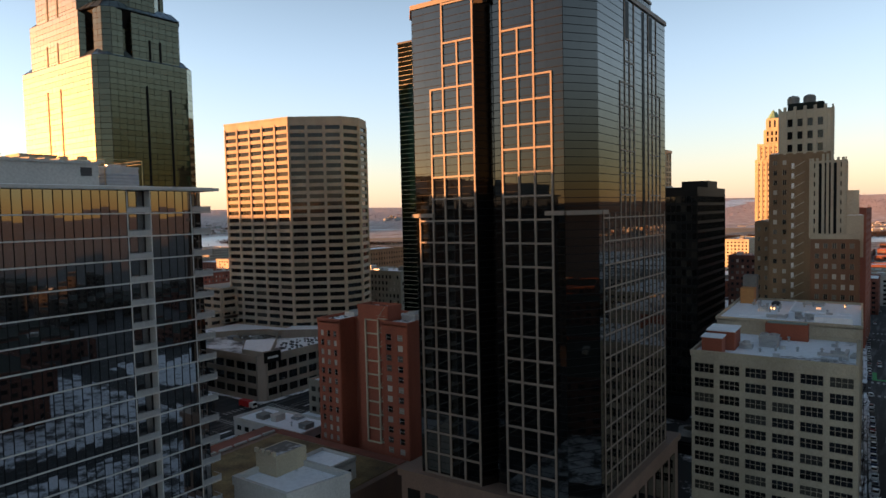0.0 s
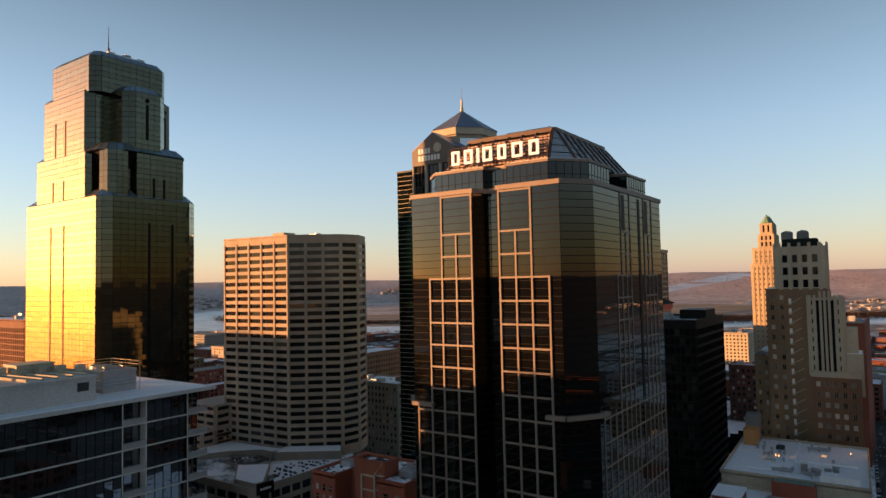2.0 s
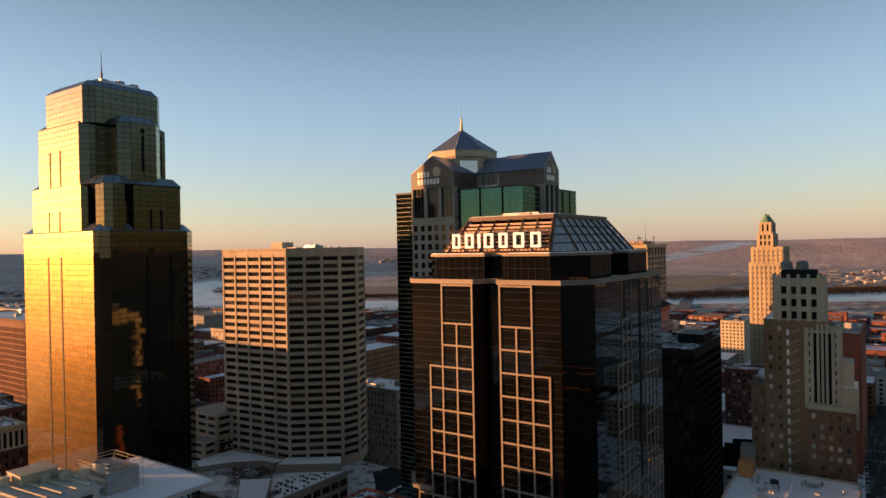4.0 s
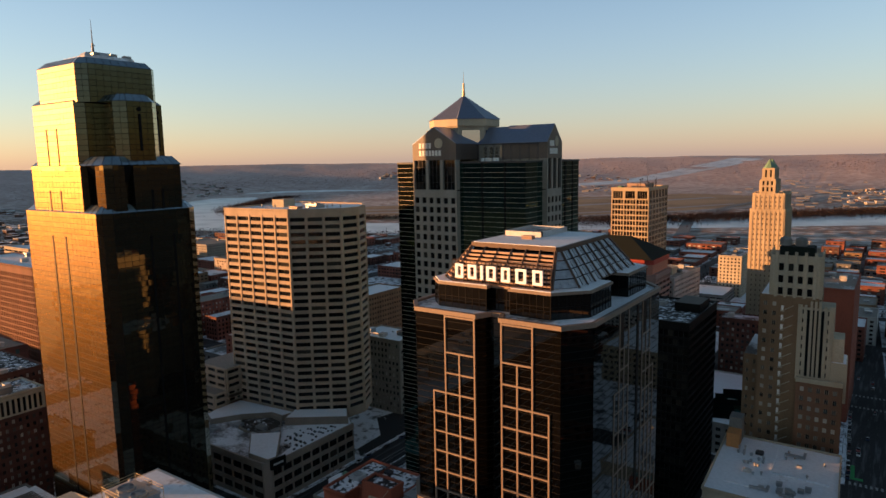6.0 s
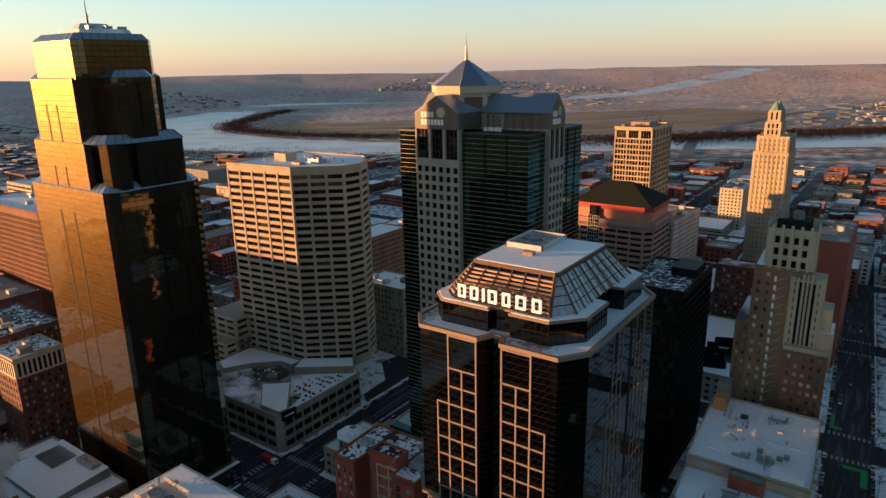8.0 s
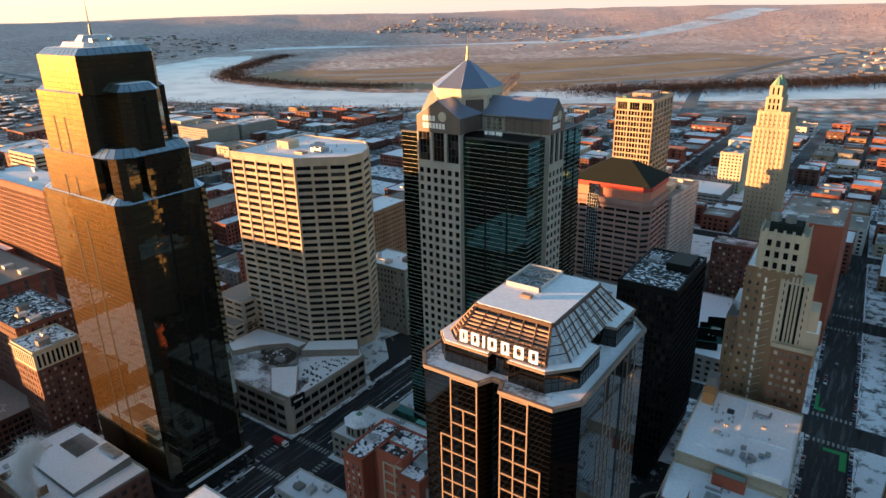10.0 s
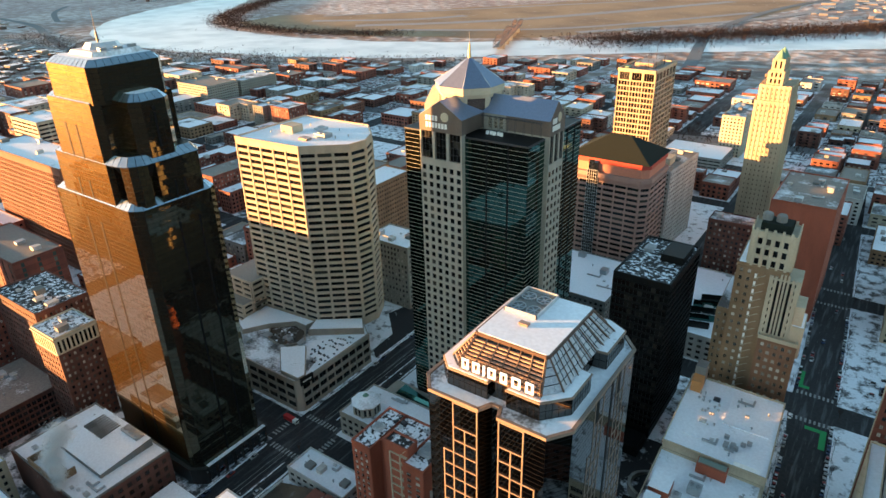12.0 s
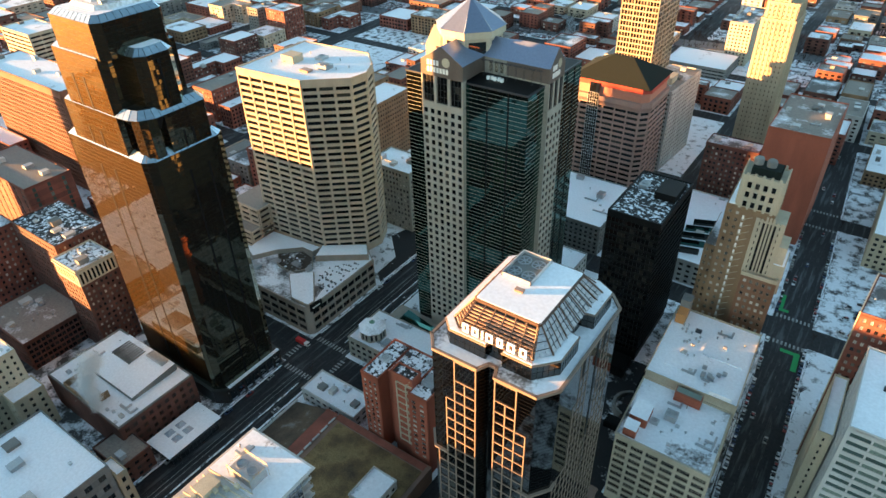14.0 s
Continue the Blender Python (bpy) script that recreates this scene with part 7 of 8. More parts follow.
block_house("parking_hall", "low brown brick hall with a wide grey roof and strip windows", "hall", rect(-374, -330.5, 77, 112), 18, "brown", "gravel", bay=2.6, floor=3.4, wf=0.78, hf=0.66, limit=70, units=3)
block_house("apartment_house", "brick apartment house with a cream top storey and cornice", "apartment house", rect(-330.7, -309.6, 107.6, 128), 46.5, "brown", "snowdark", bay=2.7, floor=3.6, wf=0.45, hf=0.5, glass="winblind", limit=80, up=0, units=0, sill=0.1)
block_house("apartment_attic", "cream terracotta attic with tall panels on the brick house", "attic", rect(-330.9, -309.4, 107.4, 128.2), 55.4, "cream", "snowdark", z0=46.5, bay=2.2, floor=7.5, wf=0.55, hf=0.8, limit=40, units=2, bars=0, cornice=0.7)
block_house("warehouse", "dark red brick warehouse with many small windows", "warehouse", rect(-384, -338, 113, 141), 57, "brown", "snowdark", bay=2.8, floor=3.7, wf=0.42, limit=90, units=4, glass="winblind")
block_house("brick_block", "red brick block with green glazed strips and a flat roof", "office block", rect(-520, -446, 146, 178), 42, "brick", "gravel", bay=9, floor=3.6, wf=0.22, hf=0.8, limit=90, units=3, glass="copperwin")
block_house("apartment_tower", "dark brick tower beside the car park", "tower", rect(-440, -392, 86, 116), 52, "brick", "snowthin", bay=3.2, wf=0.4, limit=60, glass="winblind")
block_house("lattice_office", "rust-red office slab with a fine lattice of window slots", "office slab", rect(-596, -478, 204, 236), 83, "rust", "snowfull", bay=2.9, floor=3.9, wf=0.56, hf=0.8, limit=60, depth=0.7, units=4, base=4, top=4.5, glass="win", bars=0)
block_house("banded_office", "cream office block with long dark window bands", "office block", rect(-700, -650, 269, 300), 78, "cream", "snow", bay=9, floor=3.8, wf=0.94, hf=0.45, limit=25)
block_house("brick_block", "low red brick block", "building", rect(-640, -556, 186, 200), 28, "brick", "snow", bay=4, limit=20)
block_house("stone_office", "buff stone office building with a snow roof", "office building", rect(-276, -241, 296, 321), 45, "tpstone", "snowfull", bay=2.9, floor=3.8, wf=0.5, hf=0.55, glass="winblind", limit=70, units=3)
block_house("tan_office", "tan brick office building with a roof house", "office building", rect(-346, -320, 358, 400), 53, "buff", "snow", bay=3, wf=0.4, limit=50, units=2)
block_house("white_annex", "grey stone annex under a clean snow roof", "annex", rect(-176, -123, 340, 398), 21, "grey", "snowfull", bay=3.4, floor=3.6, wf=0.5, limit=90, units=2)
block_house("white_annex", "low white annex with a snow roof", "annex", rect(-140, -122, 300, 320), 13, "white", "snowfull", bay=4, limit=10, units=0)


def dark_court():
    a = Acc()
    a.prism([(-93.5, 163), (-47.5, 163), (-48.5, 262), (-64, 262), (-93.5, 258)], 0.0, 0.3)
    th = solid("service_court", a, M["tarmac"], "dark sunken service court between the towers", "courtyard", kind="structure")
    for x0, x1, y0, y1, h in ((-92, -66.5, 246, 258, 5.5), (-56, -49, 236, 258, 11), (-62, -50, 212, 218, 3.6)):
        a = Acc()
        a.prism(rect(x0, x1, y0, y1), 0.3, h)
        a.prism(rect(x0 + 0.5, x1 - 0.5, y0 + 0.5, y1 - 0.5), h, h + 0.6)
        part("loading_shed", a, M["black"], th)
    a = Acc()
    for i in range(14):
        t0, t1 = math.radians(120 + i * 9), math.radians(129 + i * 9)
        q = [(-52 + r * math.cos(t), 230 + r * math.sin(t)) for r, t in ((12, t0), (12, t1), (10.6, t1), (10.6, t0))]
        a.hexa([(*p, 0.3) for p in q], [(*p, 1.5 + 0.3 * i) for p in q])
    part("curved_ramp", a, M["grey"], th, "curved concrete ramp wall")


dark_court()


def sawtooth_hall():
    th = block_house("sawtooth_hall", "white-roofed hall with black sawtooth skylights", "hall", rect(-92, -58, 342, 428), 16, "white", "snowfull", bay=5, limit=30, units=2)
    for i in range(5):
        a = Acc()
        y = 346 + i * 9.5
        x0, x1 = -86 + i * 2.2, -64 + i * 0.6
        a.hexa([(x0, y, 16), (x1, y + 6, 16), (x1, y + 9.5, 16), (x0, y + 3.5, 16)], [(x0, y, 16.3), (x1, y + 6, 16.3), (x1, y + 6.6, 20.5), (x0, y + 0.6, 20.5)])
        part("skylight", a, M["blackglass"] if i % 2 == 0 else M["greenglass"], th)


sawtooth_hall()
block_house("brick_office", "dark brick office house with a grey roof", "office house", rect(-92, -58, 440, 456), 48, "brown", "snowthin", bay=3, wf=0.5, limit=90, units=2, glass="winblind")
block_house("brick_tower", "tall red brick block with cream trim and blank side wall", "office block", rect(-54, -19, 422, 484), 76, "brick2", "gravel", bay=3.4, wf=0.4, limit=45, units=6, glass="winblind", sides=(1, 2, 3))
block_house("hotel_block", "white stone hotel with rows of small windows", "hotel", [(-152, 472), (-130.5, 472), (-126.5, 528), (-152, 528)], 65, "white", "gravel", bay=3.0, floor=3.5, wf=0.4, hf=0.5, limit=45, units=2)
a = roof_unit(thing("plant_house", (-146, 500, 65.06), "yellow-lit plant house on the hotel roof", "plant house"), -150, -136, 486, 500, 65.06, 5, M["cream"])
block_house("garage", "low concrete parking garage with open snowy deck", "garage", rect(-205, -142, 690, 742), 11, "grey", "snow", bay=6, floor=3.4, wf=0.9, hf=0.4, limit=20, units=0)
block_house("hotel_block", "pale apartment block with square windows and dark roof", "apartment block", rect(-159, -136, 744, 812), 44, "cream", "snowthin", bay=3.4, floor=3.5, wf=0.45, limit=25, units=3)
block_house("arched_block", "brick building with three tall red arches", "building", rect(-56, -17, 556, 588), 25, "brick", "snow", bay=4, limit=40, units=3)
block_house("stone_tower", "stone-faced tower with a brick south front and dark roof", "tower", [(18.2, 246), (50, 246), (48, 276), (20.8, 276)], 85, "brick", "snowthin", bay=2.6, floor=3.6, wf=0.5, hf=0.5, limit=120, sides=(0, 1), units=3, glass="winblind")
a = Acc()
a.prism([(17.4, 245.6), (17.85, 245.6), (20.45, 276.4), (20.0, 276.4)], 0, 86.2)
solid("party_wall", a, M["cream"], "plain cream party wall", "wall", kind="structure")
block_house("stone_annex", "cream annex with a clean snow roof", "annex", rect(18.4, 23.2, 208, 242), 55, "cream", "snowfull", bay=5, wf=0.2, limit=20, units=0)
block_house("banded_tower", "pale office tower with green-grey window bands and white piers", "office tower", rect(24.3, 60, 191.5, 236), 78, "white", "snow", bay=7.2, floor=3.6, wf=0.90, hf=0.5, limit=90, units=5, glass="copperwin", bars=3)
block_house("stone_block", "beige stone block with punched windows", "office block", rect(20, 70, 420, 510), 24, "limestone", "snow", bay=4, limit=30, bars=0)

# ---- unseen blocks added to the west and south, for shade and reflections ----
for x0, x1, y0, y1, h, mat in ((-585, -530, 15, 70, 90, "brown"), (-330, -290, -150, -90, 70, "brick"), (-470, -420, -200, -130, 88, "concrete"), (-620, -560, -120, -40, 42, "brown"),
                               (-180, -140, -190, -140, 70, "buff"), (60, 130, 60, 120, 20, "brown"), (70, 130, 290, 380, 18, "brown"), (-90, -50, -120, -60, 50, "buff"),
                               (-270, -215, -130, -60, 40, "brown"), (-428, -350, -60, -14, 97, "brick"), (-640, -600, 108, 150, 30, "grey"), (-520, -440, -110, -20, 30, "grey"), (-240, -190, -260, -190, 45, "buff")):
    block_house("office_block", "plain unseen block added south-west for shade and reflections", "office block", rect(x0, x1, y0, y1), h, mat, "darkroof", bay=5, floor=4, limit=0, units=1, bars=-1)

# more unseen blocks, added in the east so the glass reflects dark walls
re_ = random.Random(77)
for x0 in (95, 165, 240, 320, 410):
    for y0 in (-60, 40, 140, 240, 345, 460):
        if re_.random() < 0.8 and not (x0 < 140 and 30 < y0 < 400):
            w_, d_ = re_.uniform(40, 58), re_.uniform(45, 80)
            block_house("office_block", "dark unseen block added east of the avenue for reflections", "office block", rect(x0, x0 + w_, y0, y0 + d_), re_.choice([8, 11, 14, 18, 22]), re_.choice(["brown", "blackstone", "brown"]), "darkroof", bay=6, floor=4.2, limit=0, units=1, bars=-1)
# unseen tower, added where its shadow falls on the hipped block
block_house("office_block", "unseen brick tower added far west for its shadow", "office block", rect(-705, -672, 50, 66), 110, "brown", "snowthin", bay=6, floor=4.2, limit=0, units=0, bars=-1)

# ---- the low town northwards, block by block ----
TAKEN = [(-112, -8, 160, 336), (-332, -224, 160, 322), (-200, -112, 180, 330), (-640, -446, 140, 250), (-346, -318, 355, 402), (-190, -120, 338, 460), (-96, -12, 340, 456), (-48, -12, 400, 600), (-200, -120, 460, 580), (-96, -66, 515, 560), (-210, -130, 685, 820), (-58, -15, 550, 592),
         (12, 75, 140, 280), (18, 75, 415, 515), (-705, -645, 262, 305), (-446, -296, 30, 162), (-540, -444, 540, 620)]


def free(x0, x1, y0, y1):
    return all(x1 < a or x0 > b or y1 < c or y0 > d for a, b, c, d in TAKEN)


def river_near(x, y):
    return min((Vector((x, y)) - Vector(p)).length for p in RIVER) < 190 or y > 1015 + 0.6 * (x + 1000) and x > -1100 or y > 830 and x < -1000


rt = random.Random(42)
walls = ["brick"] * 6 + ["brown"] * 3 + ["buff", "grey", "cream", "white", "concrete", "rust"]
roofs = ["snow"] * 2 + ["snowfull"] + ["snowthin"] * 3 + ["gravel"] * 3
kinds = {"brick": "red brick", "brown": "dark brown brick", "buff": "buff brick", "grey": "grey concrete", "cream": "cream stone", "white": "white-painted", "concrete": "tan concrete", "rust": "rust-red brick"}
tops = {"snow": "patchy snow on its roof", "snowfull": "a white snow roof", "snowthin": "thin snow on a dark roof", "gravel": "a bare gravel roof"}
COLS = [(-1290, -1160), (-1140, -1000), (-980, -850), (-830, -725)] + WEST + [(14, 130), (152, 280), (300, 420)]
LINES = ROWS_V + [(716, 800), (816, 900), (916, 1000), (1016, 1100), (1116, 1200)]
cars_far = Acc()
for x0, x1 in COLS:
    for y0, y1 in LINES:
        far = y0 > 600 or x0 < -700 or x0 > 140
        if far and not river_near((x0 + x1) / 2, (y0 + y1) / 2):
            if y0 > 700 or x0 < -830:
                pavement([(lean(x0, y0), y0), (lean(x1, y0), y0), (lean(x1, y1), y1), (lean(x0, y1), y1)])
        bearing = math.degrees(math.atan2(-(x0 + x1) / 2, (y0 + y1) / 2)) - 35.3
        if abs(bearing) > 44 or y1 < 170:
            continue
        nx, ny = rt.choice([2, 3, 3]), rt.choice([2, 2, 3])
        for i in range(nx):
            for j in range(ny):
                w, d = (x1 - x0) / nx, (y1 - y0) / ny
                a0, b0 = lean(x0, y0) + i * w + rt.uniform(1, 4), y0 + j * d + rt.uniform(1, 4)
                a1, b1 = a0 + w - rt.uniform(3, 9), b0 + d - rt.uniform(3, 9)
                if not free(a0 - 2, a1 + 2, b0 - 2, b1 + 2) or river_near((a0 + a1) / 2, (b0 + b1) / 2):
                    continue
                if rt.random() < (0.22 if y0 < 700 else 0.3):
                    for r in range(int((b1 - b0) / 7)):
                        for c in range(int((a1 - a0) / 2.9)):
                            if rt.random() < 0.7:
                                cx, cy = a0 + c * 2.9 + 1.4, b0 + r * 7 + 2.6
                                cars_far.box(cx - 0.9, cx + 0.9, cy - 2.2, cy + 2.2, 0.4, 1.0)
                                cars_far.box(cx - 0.8, cx + 0.8, cy - 1.2, cy + 1.1, 1.0, 1.5)
                    continue
                m = rt.choice(walls)
                rf = rt.choice(roofs)
                tall = rt.choice([8, 11, 14, 18, 22]) if y0 < 620 else rt.choice([6, 7, 9, 11, 14, 18])
                if x0 < -330 and y0 < 500 and rt.random() < 0.25:
                    tall += 12
                near = math.hypot(a0, b0) < 620
                poly = rect(a0, a1, b0, b1)
                if rt.random() < 0.35 and a1 - a0 > 24:
                    k, e = rt.uniform(0.4, 0.65), rt.uniform(0.45, 0.7)
                    poly = [(a0, b0), (a0 + (a1 - a0) * k, b0), (a0 + (a1 - a0) * k, b0 + (b1 - b0) * (1 - e)), (a1, b0 + (b1 - b0) * (1 - e)), (a1, b1), (a0, b1)]
                block_house("town_house", "%s town building with %s" % (kinds[m], tops[rf]), "building", poly, tall, m, rf, bay=(rt.choice([5.0, 6.0, 7.0]) if y0 < 780 and x0 > -900 else rt.choice([7.0, 8.0, 9.5])) if far else rt.choice([3.6, 4.2, 5.0]), floor=3.7, wf=rt.uniform(0.35, 0.6),
                            hf=rt.uniform(0.42, 0.58), limit=0, units=rt.choice([1, 2, 2]) if near else rt.choice([0, 0, 1]), glass=rt.choice(["win", "winblind"]), bars=-1 if far else 0, group="low town", top=1.2, cornice=rt.choice([0, 0, 0.4]))
solid("parked_cars", cars_far, picked_island("mixed car paint"), "rows of parked cars in far open lots", "cars", kind="stuff")

# the long brick warehouse row behind the tan tower, and the courthouse pair near the river
block_house("courthouse", "large grey-buff office block with rows of windows", "office block", rect(-905, -835, 585, 640), 34, "tpstone", "gravel", bay=4, limit=0, units=2)
block_house("courthouse", "long grey-buff office block with rows of windows", "office block", rect(-900, -840, 650, 720), 30, "tpstone", "snowthin", bay=4, limit=0, units=2)


# ---- cars ----
def make_car():
    th = thing("car", (0, 0, 0), "parked car with snow-dusted paint", "car", "cars along the streets")
    a = Acc()
    a.hexa([(-0.88, -2.2, 0.35), (0.88, -2.2, 0.35), (0.88, 2.2, 0.35), (-0.88, 2.2, 0.35)], [(-0.85, -2.15, 0.92), (0.85, -2.15, 0.92), (0.85, 2.15, 0.85), (-0.85, 2.15, 0.85)])
    part("body", a, M["paint"], th)
    a = Acc()
    a.hexa([(-0.8, -1.5, 0.9), (0.8, -1.5, 0.9), (0.8, 1.1, 0.88), (-0.8, 1.1, 0.88)], [(-0.64, -1.1, 1.42), (0.64, -1.1, 1.42), (0.64, 0.45, 1.42), (-0.64, 0.45, 1.42)])
    part("glasshouse", a, M["win"], th)
    a = Acc()
    a.hexa([(-0.62, -1.05, 1.42), (0.62, -1.05, 1.42), (0.62, 0.42, 1.42), (-0.62, 0.42, 1.42)], [(-0.58, -1.0, 1.47), (0.58, -1.0, 1.47), (0.58, 0.38, 1.47), (-0.58, 0.38, 1.47)])
    part("roof_panel", a, M["paint"], th)
    for sx in (-1, 1):
        for y in (-1.35, 1.35):
            a = Acc()
            a.rod((sx * 0.72, y, 0.33), (sx * 0.9, y, 0.33), 0.33, 10)
            part("wheel", a, M["tyre"], th)
    return th


car = make_car()
spots = []
rc = random.Random(9)
for y in range(180, 700, 6):
    if abs(y - 169) < 14 or abs(y - 331) < 13 or abs(y - 464) < 12 or abs(y - 598) < 12:
        continue
    if rc.random() < 0.85 and y < 440:
        spots.append((-5.8 - 0.05 * (y - 200), y, 0))
    if rc.random() < 0.8 and y < 440:
        spots.append((13.2 - 0.05 * (y - 200), y, 180))
    if rc.random() < 0.12:
        spots.append((rc.choice([-1.5, 2.5, 6.5]) - 0.05 * (y - 200), y, rc.choice([0, 180])))
    if rc.random() < 0.2 and y > 340:
        spots.append((-97.5, y, 0))
for y in range(60, 320, 7):
    if rc.random() < 0.3 and not 155 < y < 182:
        spots.append((-219.8, y, 180))
    if rc.random() < 0.22 and not 155 < y < 182:
        spots.append((-200.6, y, 0))
for i in range(24):
    if rc.random() < 0.6:
        spots.append((20.5 + 5.6 * (i % 2), 345 + 2.9 * (i // 2), 90))
for i in range(12):
    spots.append((24 + 2.9 * i, 285, 0))
car.matrix_basis = pose(spots[0][0], spots[0][1], 0.02, 0, 0, spots[0][2])
for x, y, r in spots[1:]:
    copy_thing(car, pose(x + rc.uniform(-0.15, 0.15), y, 0.02 if abs(x) < 16 or x < -90 else 0.17, 0, 0, r + rc.uniform(-2, 2)))

# red fire truck at the crossing
tk = thing("fire_truck", (-224, 172.5, 0), "red and white fire truck parked at the crossing", "truck")
a = Acc()
a.box(-228.5, -222, 171.3, 173.7, 0.6, 3.0)
part("body", a, M["red"], tk)
a = Acc()
a.box(-222, -219.6, 171.3, 173.7, 0.6, 2.7)
part("cab", a, M["signwhite"], tk)
a = Acc()
a.box(-219.6, -219.5, 171.5, 173.5, 1.5, 2.5)
part("windscreen", a, M["win"], tk)
for x in (-227, -220.8):
    for y in (171.4, 173.6):
        a = Acc()
        a.rod((x, y - 0.15, 0.5), (x, y + 0.15, 0.5), 0.5, 10)
        part("wheel", a, M["tyre"], tk)


# ---- bare street trees, lamp posts ----
def make_tree(seed, h):
    r = random.Random(seed)
    th = thing("street_tree", (0, 0, 0), "bare winter street tree with fine twigs", "tree", "street trees")
    a = Acc()
    a.rod((0, 0, 0), (0.1, 0, h * 0.4), 0.16, 6, 0.11)
    part("trunk", a, M["twig"], th)
    c = Acc()
    for _ in range(9):
        t, s = r.uniform(0, math.tau), r.uniform(0.6, 1.0)
        p = Vector((0.1, 0, h * r.uniform(0.3, 0.42)))
        q = p + Vector((math.cos(t) * h * 0.2 * s, math.sin(t) * h * 0.2 * s, h * r.uniform(0.22, 0.4)))
        c.rod(p, q, 0.07, 4, 0.035)
        for _ in range(6):
            u, v = r.uniform(0.4, 1), r.uniform(0, math.tau)
            p2 = p.lerp(q, u)
            q2 = p2 + Vector((math.cos(v) * h * 0.11, math.sin(v) * h * 0.11, h * r.uniform(0.05, 0.2)))
            c.rod(p2, q2, 0.03, 3, 0.012)
    part("crown", c, M["twig"], th)
    return th


trees = [make_tree(s, h) for s, h in ((1, 8), (2, 9.5), (3, 7))]
places = [(-224.3, y) for y in (98, 106, 116, 126, 136, 146)] + [(-196.2, y) for y in (100, 112, 124, 147, 152, 188, 196, 206, 216)] + [(-182, 159.5), (-174, 159.4), (-166, 159.5), (-204, 159), (-190, 158.6)]
places += [(15.5 - 0.05 * (y - 200), y) for y in range(284, 580, 22)] + [(-9 - 0.05 * (y - 200), y) for y in range(186, 320, 20)]
for i, (x, y) in enumerate(places):
    if i < 3:
        trees[i].matrix_basis = pose(x, y, 0.16, 0, 0, rc.uniform(0, 360))
    else:
        copy_thing(trees[i % 3], pose(x, y, 0.16, 0, 0, rc.uniform(0, 360)))
lp = thing("street_lamp", (0, 0, 0), "dark street lamp with a curved arm", "street lamp", "street lamps")
a = Acc()
a.rod((0, 0, 0), (0, 0, 8.5), 0.12, 6, 0.07)
part("pole", a, M["dark"], lp)
a = Acc()
a.rod((0, 0, 8.4), (1.8, 0, 9.0), 0.05, 5)
part("arm", a, M["dark"], lp)
a = Acc()
a.box(1.6, 2.4, -0.15, 0.15, 8.9, 9.05)
part("lamp_head", a, M["alu"], lp)
first = True
for y in list(range(182, 320, 28)) + list(range(346, 590, 30)):
    for x, r in ((-8.6 - 0.05 * (y - 200), 0), (14.6 - 0.05 * (y - 200), 180)):
        if first:
            lp.matrix_basis, first = pose(x, y, 0.16, 0, 0, r), False
        else:
            copy_thing(lp, pose(x, y, 0.16, 0, 0, r))
for y in (90, 120, 150, 190, 220, 250, 280):
    copy_thing(lp, pose(-223.4, y, 0.16, 0, 0, 0))
    copy_thing(lp, pose(-196.8, y, 0.16, 0, 0, 180))

# ---- winter steam from roof vents: a drifting mist of fine droplets ----
def steam(at, drift, rise, r0, r1, count, size, label):
    r = random.Random(int(at[0] * 7 + at[1]))
    a = Acc()
    for _ in range(count):
        t = r.random() ** 0.8
        c = Vector(at) + Vector((drift[0] * t, drift[1] * t, rise * t ** 0.7))
        s = r0 + (r1 - r0) * t
        lump = Vector((math.sin(t * 9.0), math.cos(t * 7.0), 0.6 * math.sin(t * 11.0))) * s * 0.6
        p = c + lump + Vector((r.gauss(0, s), r.gauss(0, s), r.gauss(0, s * 0.7)))
        u = Vector((r.gauss(0, 1), r.gauss(0, 1), r.gauss(0, 1))).normalized() * size * r.uniform(0.6, 1.3)
        w = u.cross(Vector((r.gauss(0, 1), r.gauss(0, 1), r.gauss(0, 1)))).normalized() * size
        a.face([p + u, p - u * 0.5 + w, p - u * 0.5 - w])
    return solid("steam", a, M["steam"], label, "steam", kind="stuff")


steam((-252, 72, 22), (-16, 10, 0), 17, 1.0, 2.8, 42000, 0.17, "pale steam drifting from cooling units on the theatre roof")

# ---- paint on the roads ----
def marking(x0, x1, y0, y1, mat="whitepaint", skew=False):
    a = Acc()
    k = (lambda x, y: x - 0.05 * (y - 200)) if skew else (lambda x, y: x)
    q = [(k(x0, y0), y0), (k(x1, y0), y0), (k(x1, y1), y1), (k(x0, y1), y1)]
    a.hexa([(*p, 0.0) for p in q], [(*p, 0.02) for p in q])
    return solid("road_marking", a, M[mat], "worn painted road marking", "road marking", kind="structure")


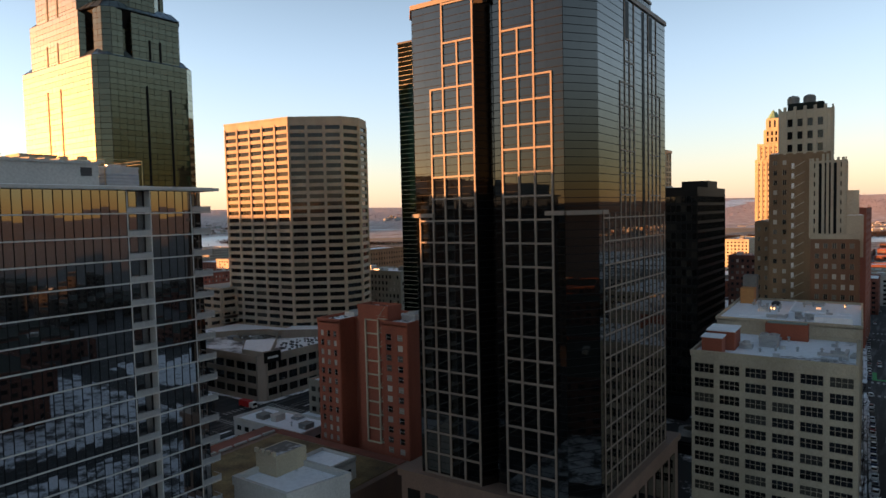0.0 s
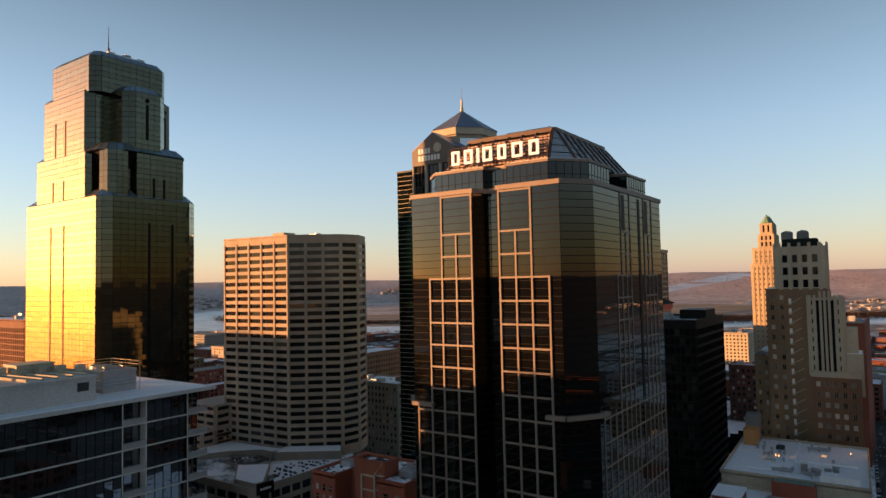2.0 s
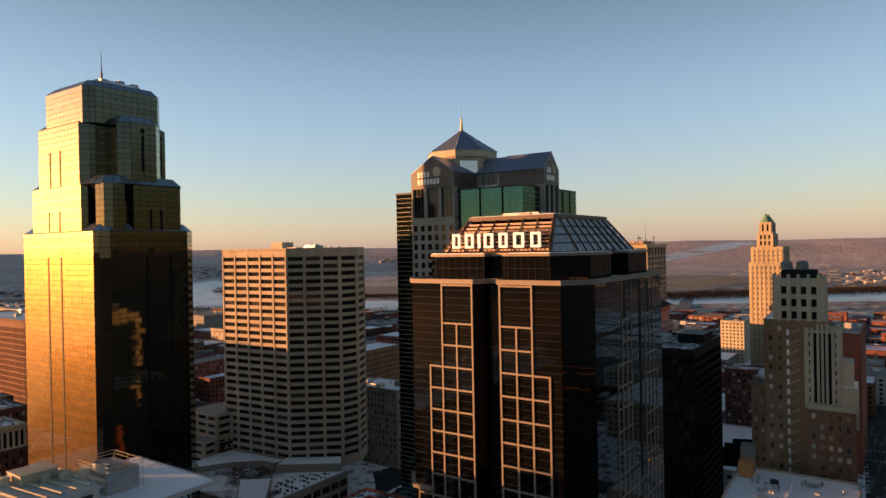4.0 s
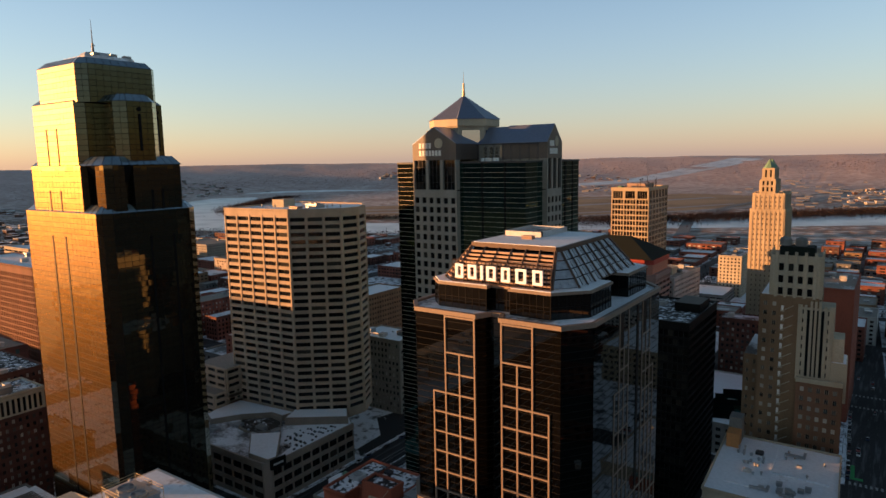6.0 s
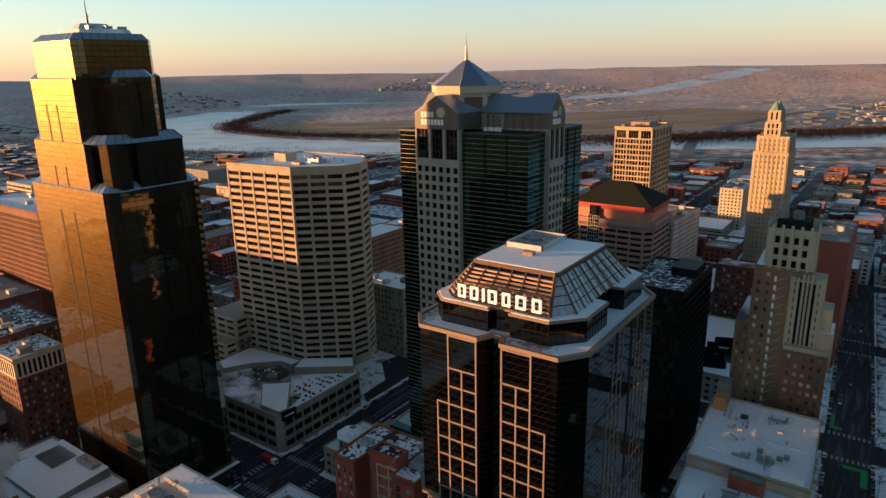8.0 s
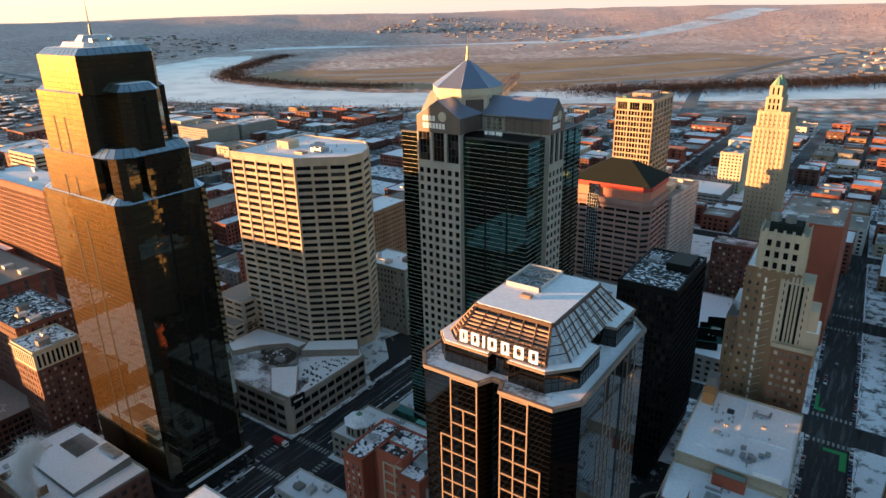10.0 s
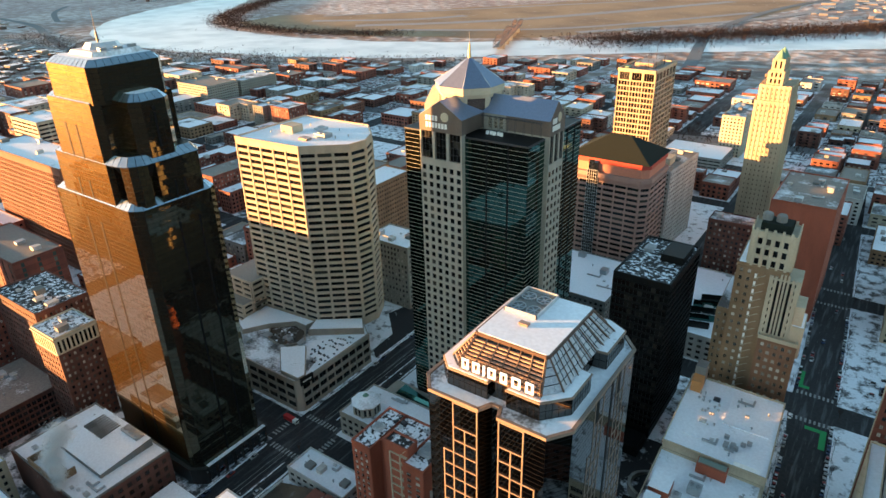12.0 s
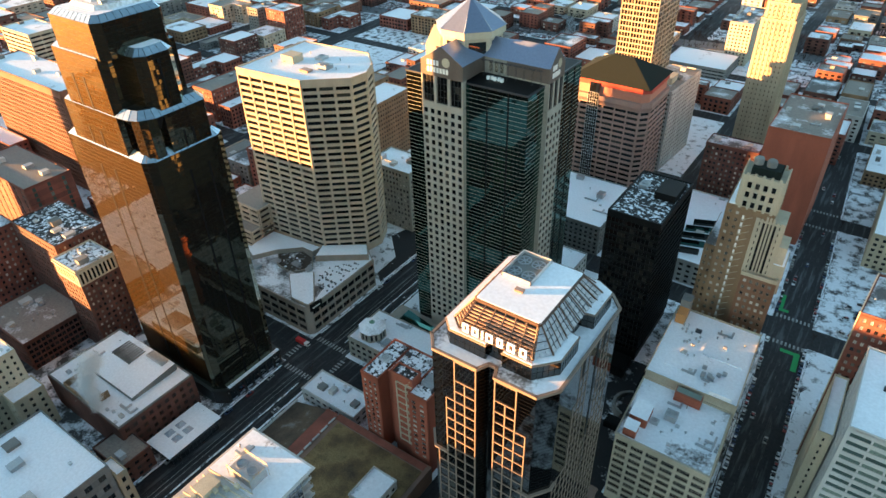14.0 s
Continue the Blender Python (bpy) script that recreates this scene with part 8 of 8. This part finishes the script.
for yc in (155.5, 180.5):
    for i in range(10):
        marking(-220 + i * 2.1, -219 + i * 2.1, yc - 1.6, yc + 1.6)
for xc in (-224.5, -196):
    for i in range(7):
        marking(xc - 1.6, xc + 1.6, 161 + i * 2.1, 162 + i * 2.1)
for yc in (319.5, 343, 452.5, 474.5):
    for i in range(9):
        marking(-5.5 + i * 2.1, -4.5 + i * 2.1, yc - 1.6, yc + 1.6, skew=True)
dash = Acc()
for x in (-0.5, 3.2, 7.0):
    for i in range(40):
        y = 190 + i * 11
        if min(abs(y - 331), abs(y - 464), abs(y - 598)) > 14:
            xx = x - 0.05 * (y - 200)
            dash.box(xx - 0.08, xx + 0.08, y, y + 4, 0, 0.02)
for x in (-213.5, -206.5):
    for i in range(24):
        y = 50 + i * 11
        if not 150 < y < 184:
            dash.box(x - 0.08, x + 0.08, y, y + 4, 0, 0.02)
for x0, x1, runs, skew in ((-222.3, -220.9, ((40, 154), (184, 318)), 0), (-199.6, -198, ((40, 154), (184, 318)), 0), (-205.3, -204.2, ((60, 150), (186, 318)), 0),
                           (-7.4, -6.5, ((182, 318), (344, 450), (476, 588)), 0.05), (14.0, 15.4, ((182, 318), (344, 450), (476, 588)), 0.05)):
    for ya, yb in runs:
        bank, n_ = Acc(), int((yb - ya) / 3)
        rows_ = []
        for i in range(n_ + 1):
            y = ya + (yb - ya) * i / n_
            k, w_ = noise.noise((x0, y * 0.23, 1.0)), (x1 - x0) * (0.75 + 0.5 * noise.noise((x1, y * 0.11, 4.0)))
            xa = x0 - skew * (y - 200) + 0.3 * k
            rows_.append([(xa, y, 0.0), (xa + w_ * 0.3, y, 0.22 + 0.15 * k), (xa + w_ * 0.7, y, 0.2 - 0.1 * k), (xa + w_, y, 0.0)])
        for p, q in zip(rows_, rows_[1:]):
            for j in range(3):
                bank.face([p[j], p[j + 1], q[j + 1], q[j]])
        solid("snow_bank", bank, M["bank_snow"], "low dirty bank of ploughed snow along the kerb", "snow bank", kind="structure")
solid("lane_dashes", dash, M["faint"], "worn white lane dashes on the asphalt", "road marking", kind="stuff")
for x in (-211.2, -208.8):
    marking(x - 0.12, x + 0.12, 40, 154)
    marking(x - 0.12, x + 0.12, 184, 318)
marking(1.5, 8.5, 312.5, 315.2, "green", True)
marking(8.6, 11.4, 300, 315.2, "green", True)
marking(-5.4, 0.2, 347.5, 350, "green", True)
marking(-5.6, -3.2, 350.2, 364, "green", True)
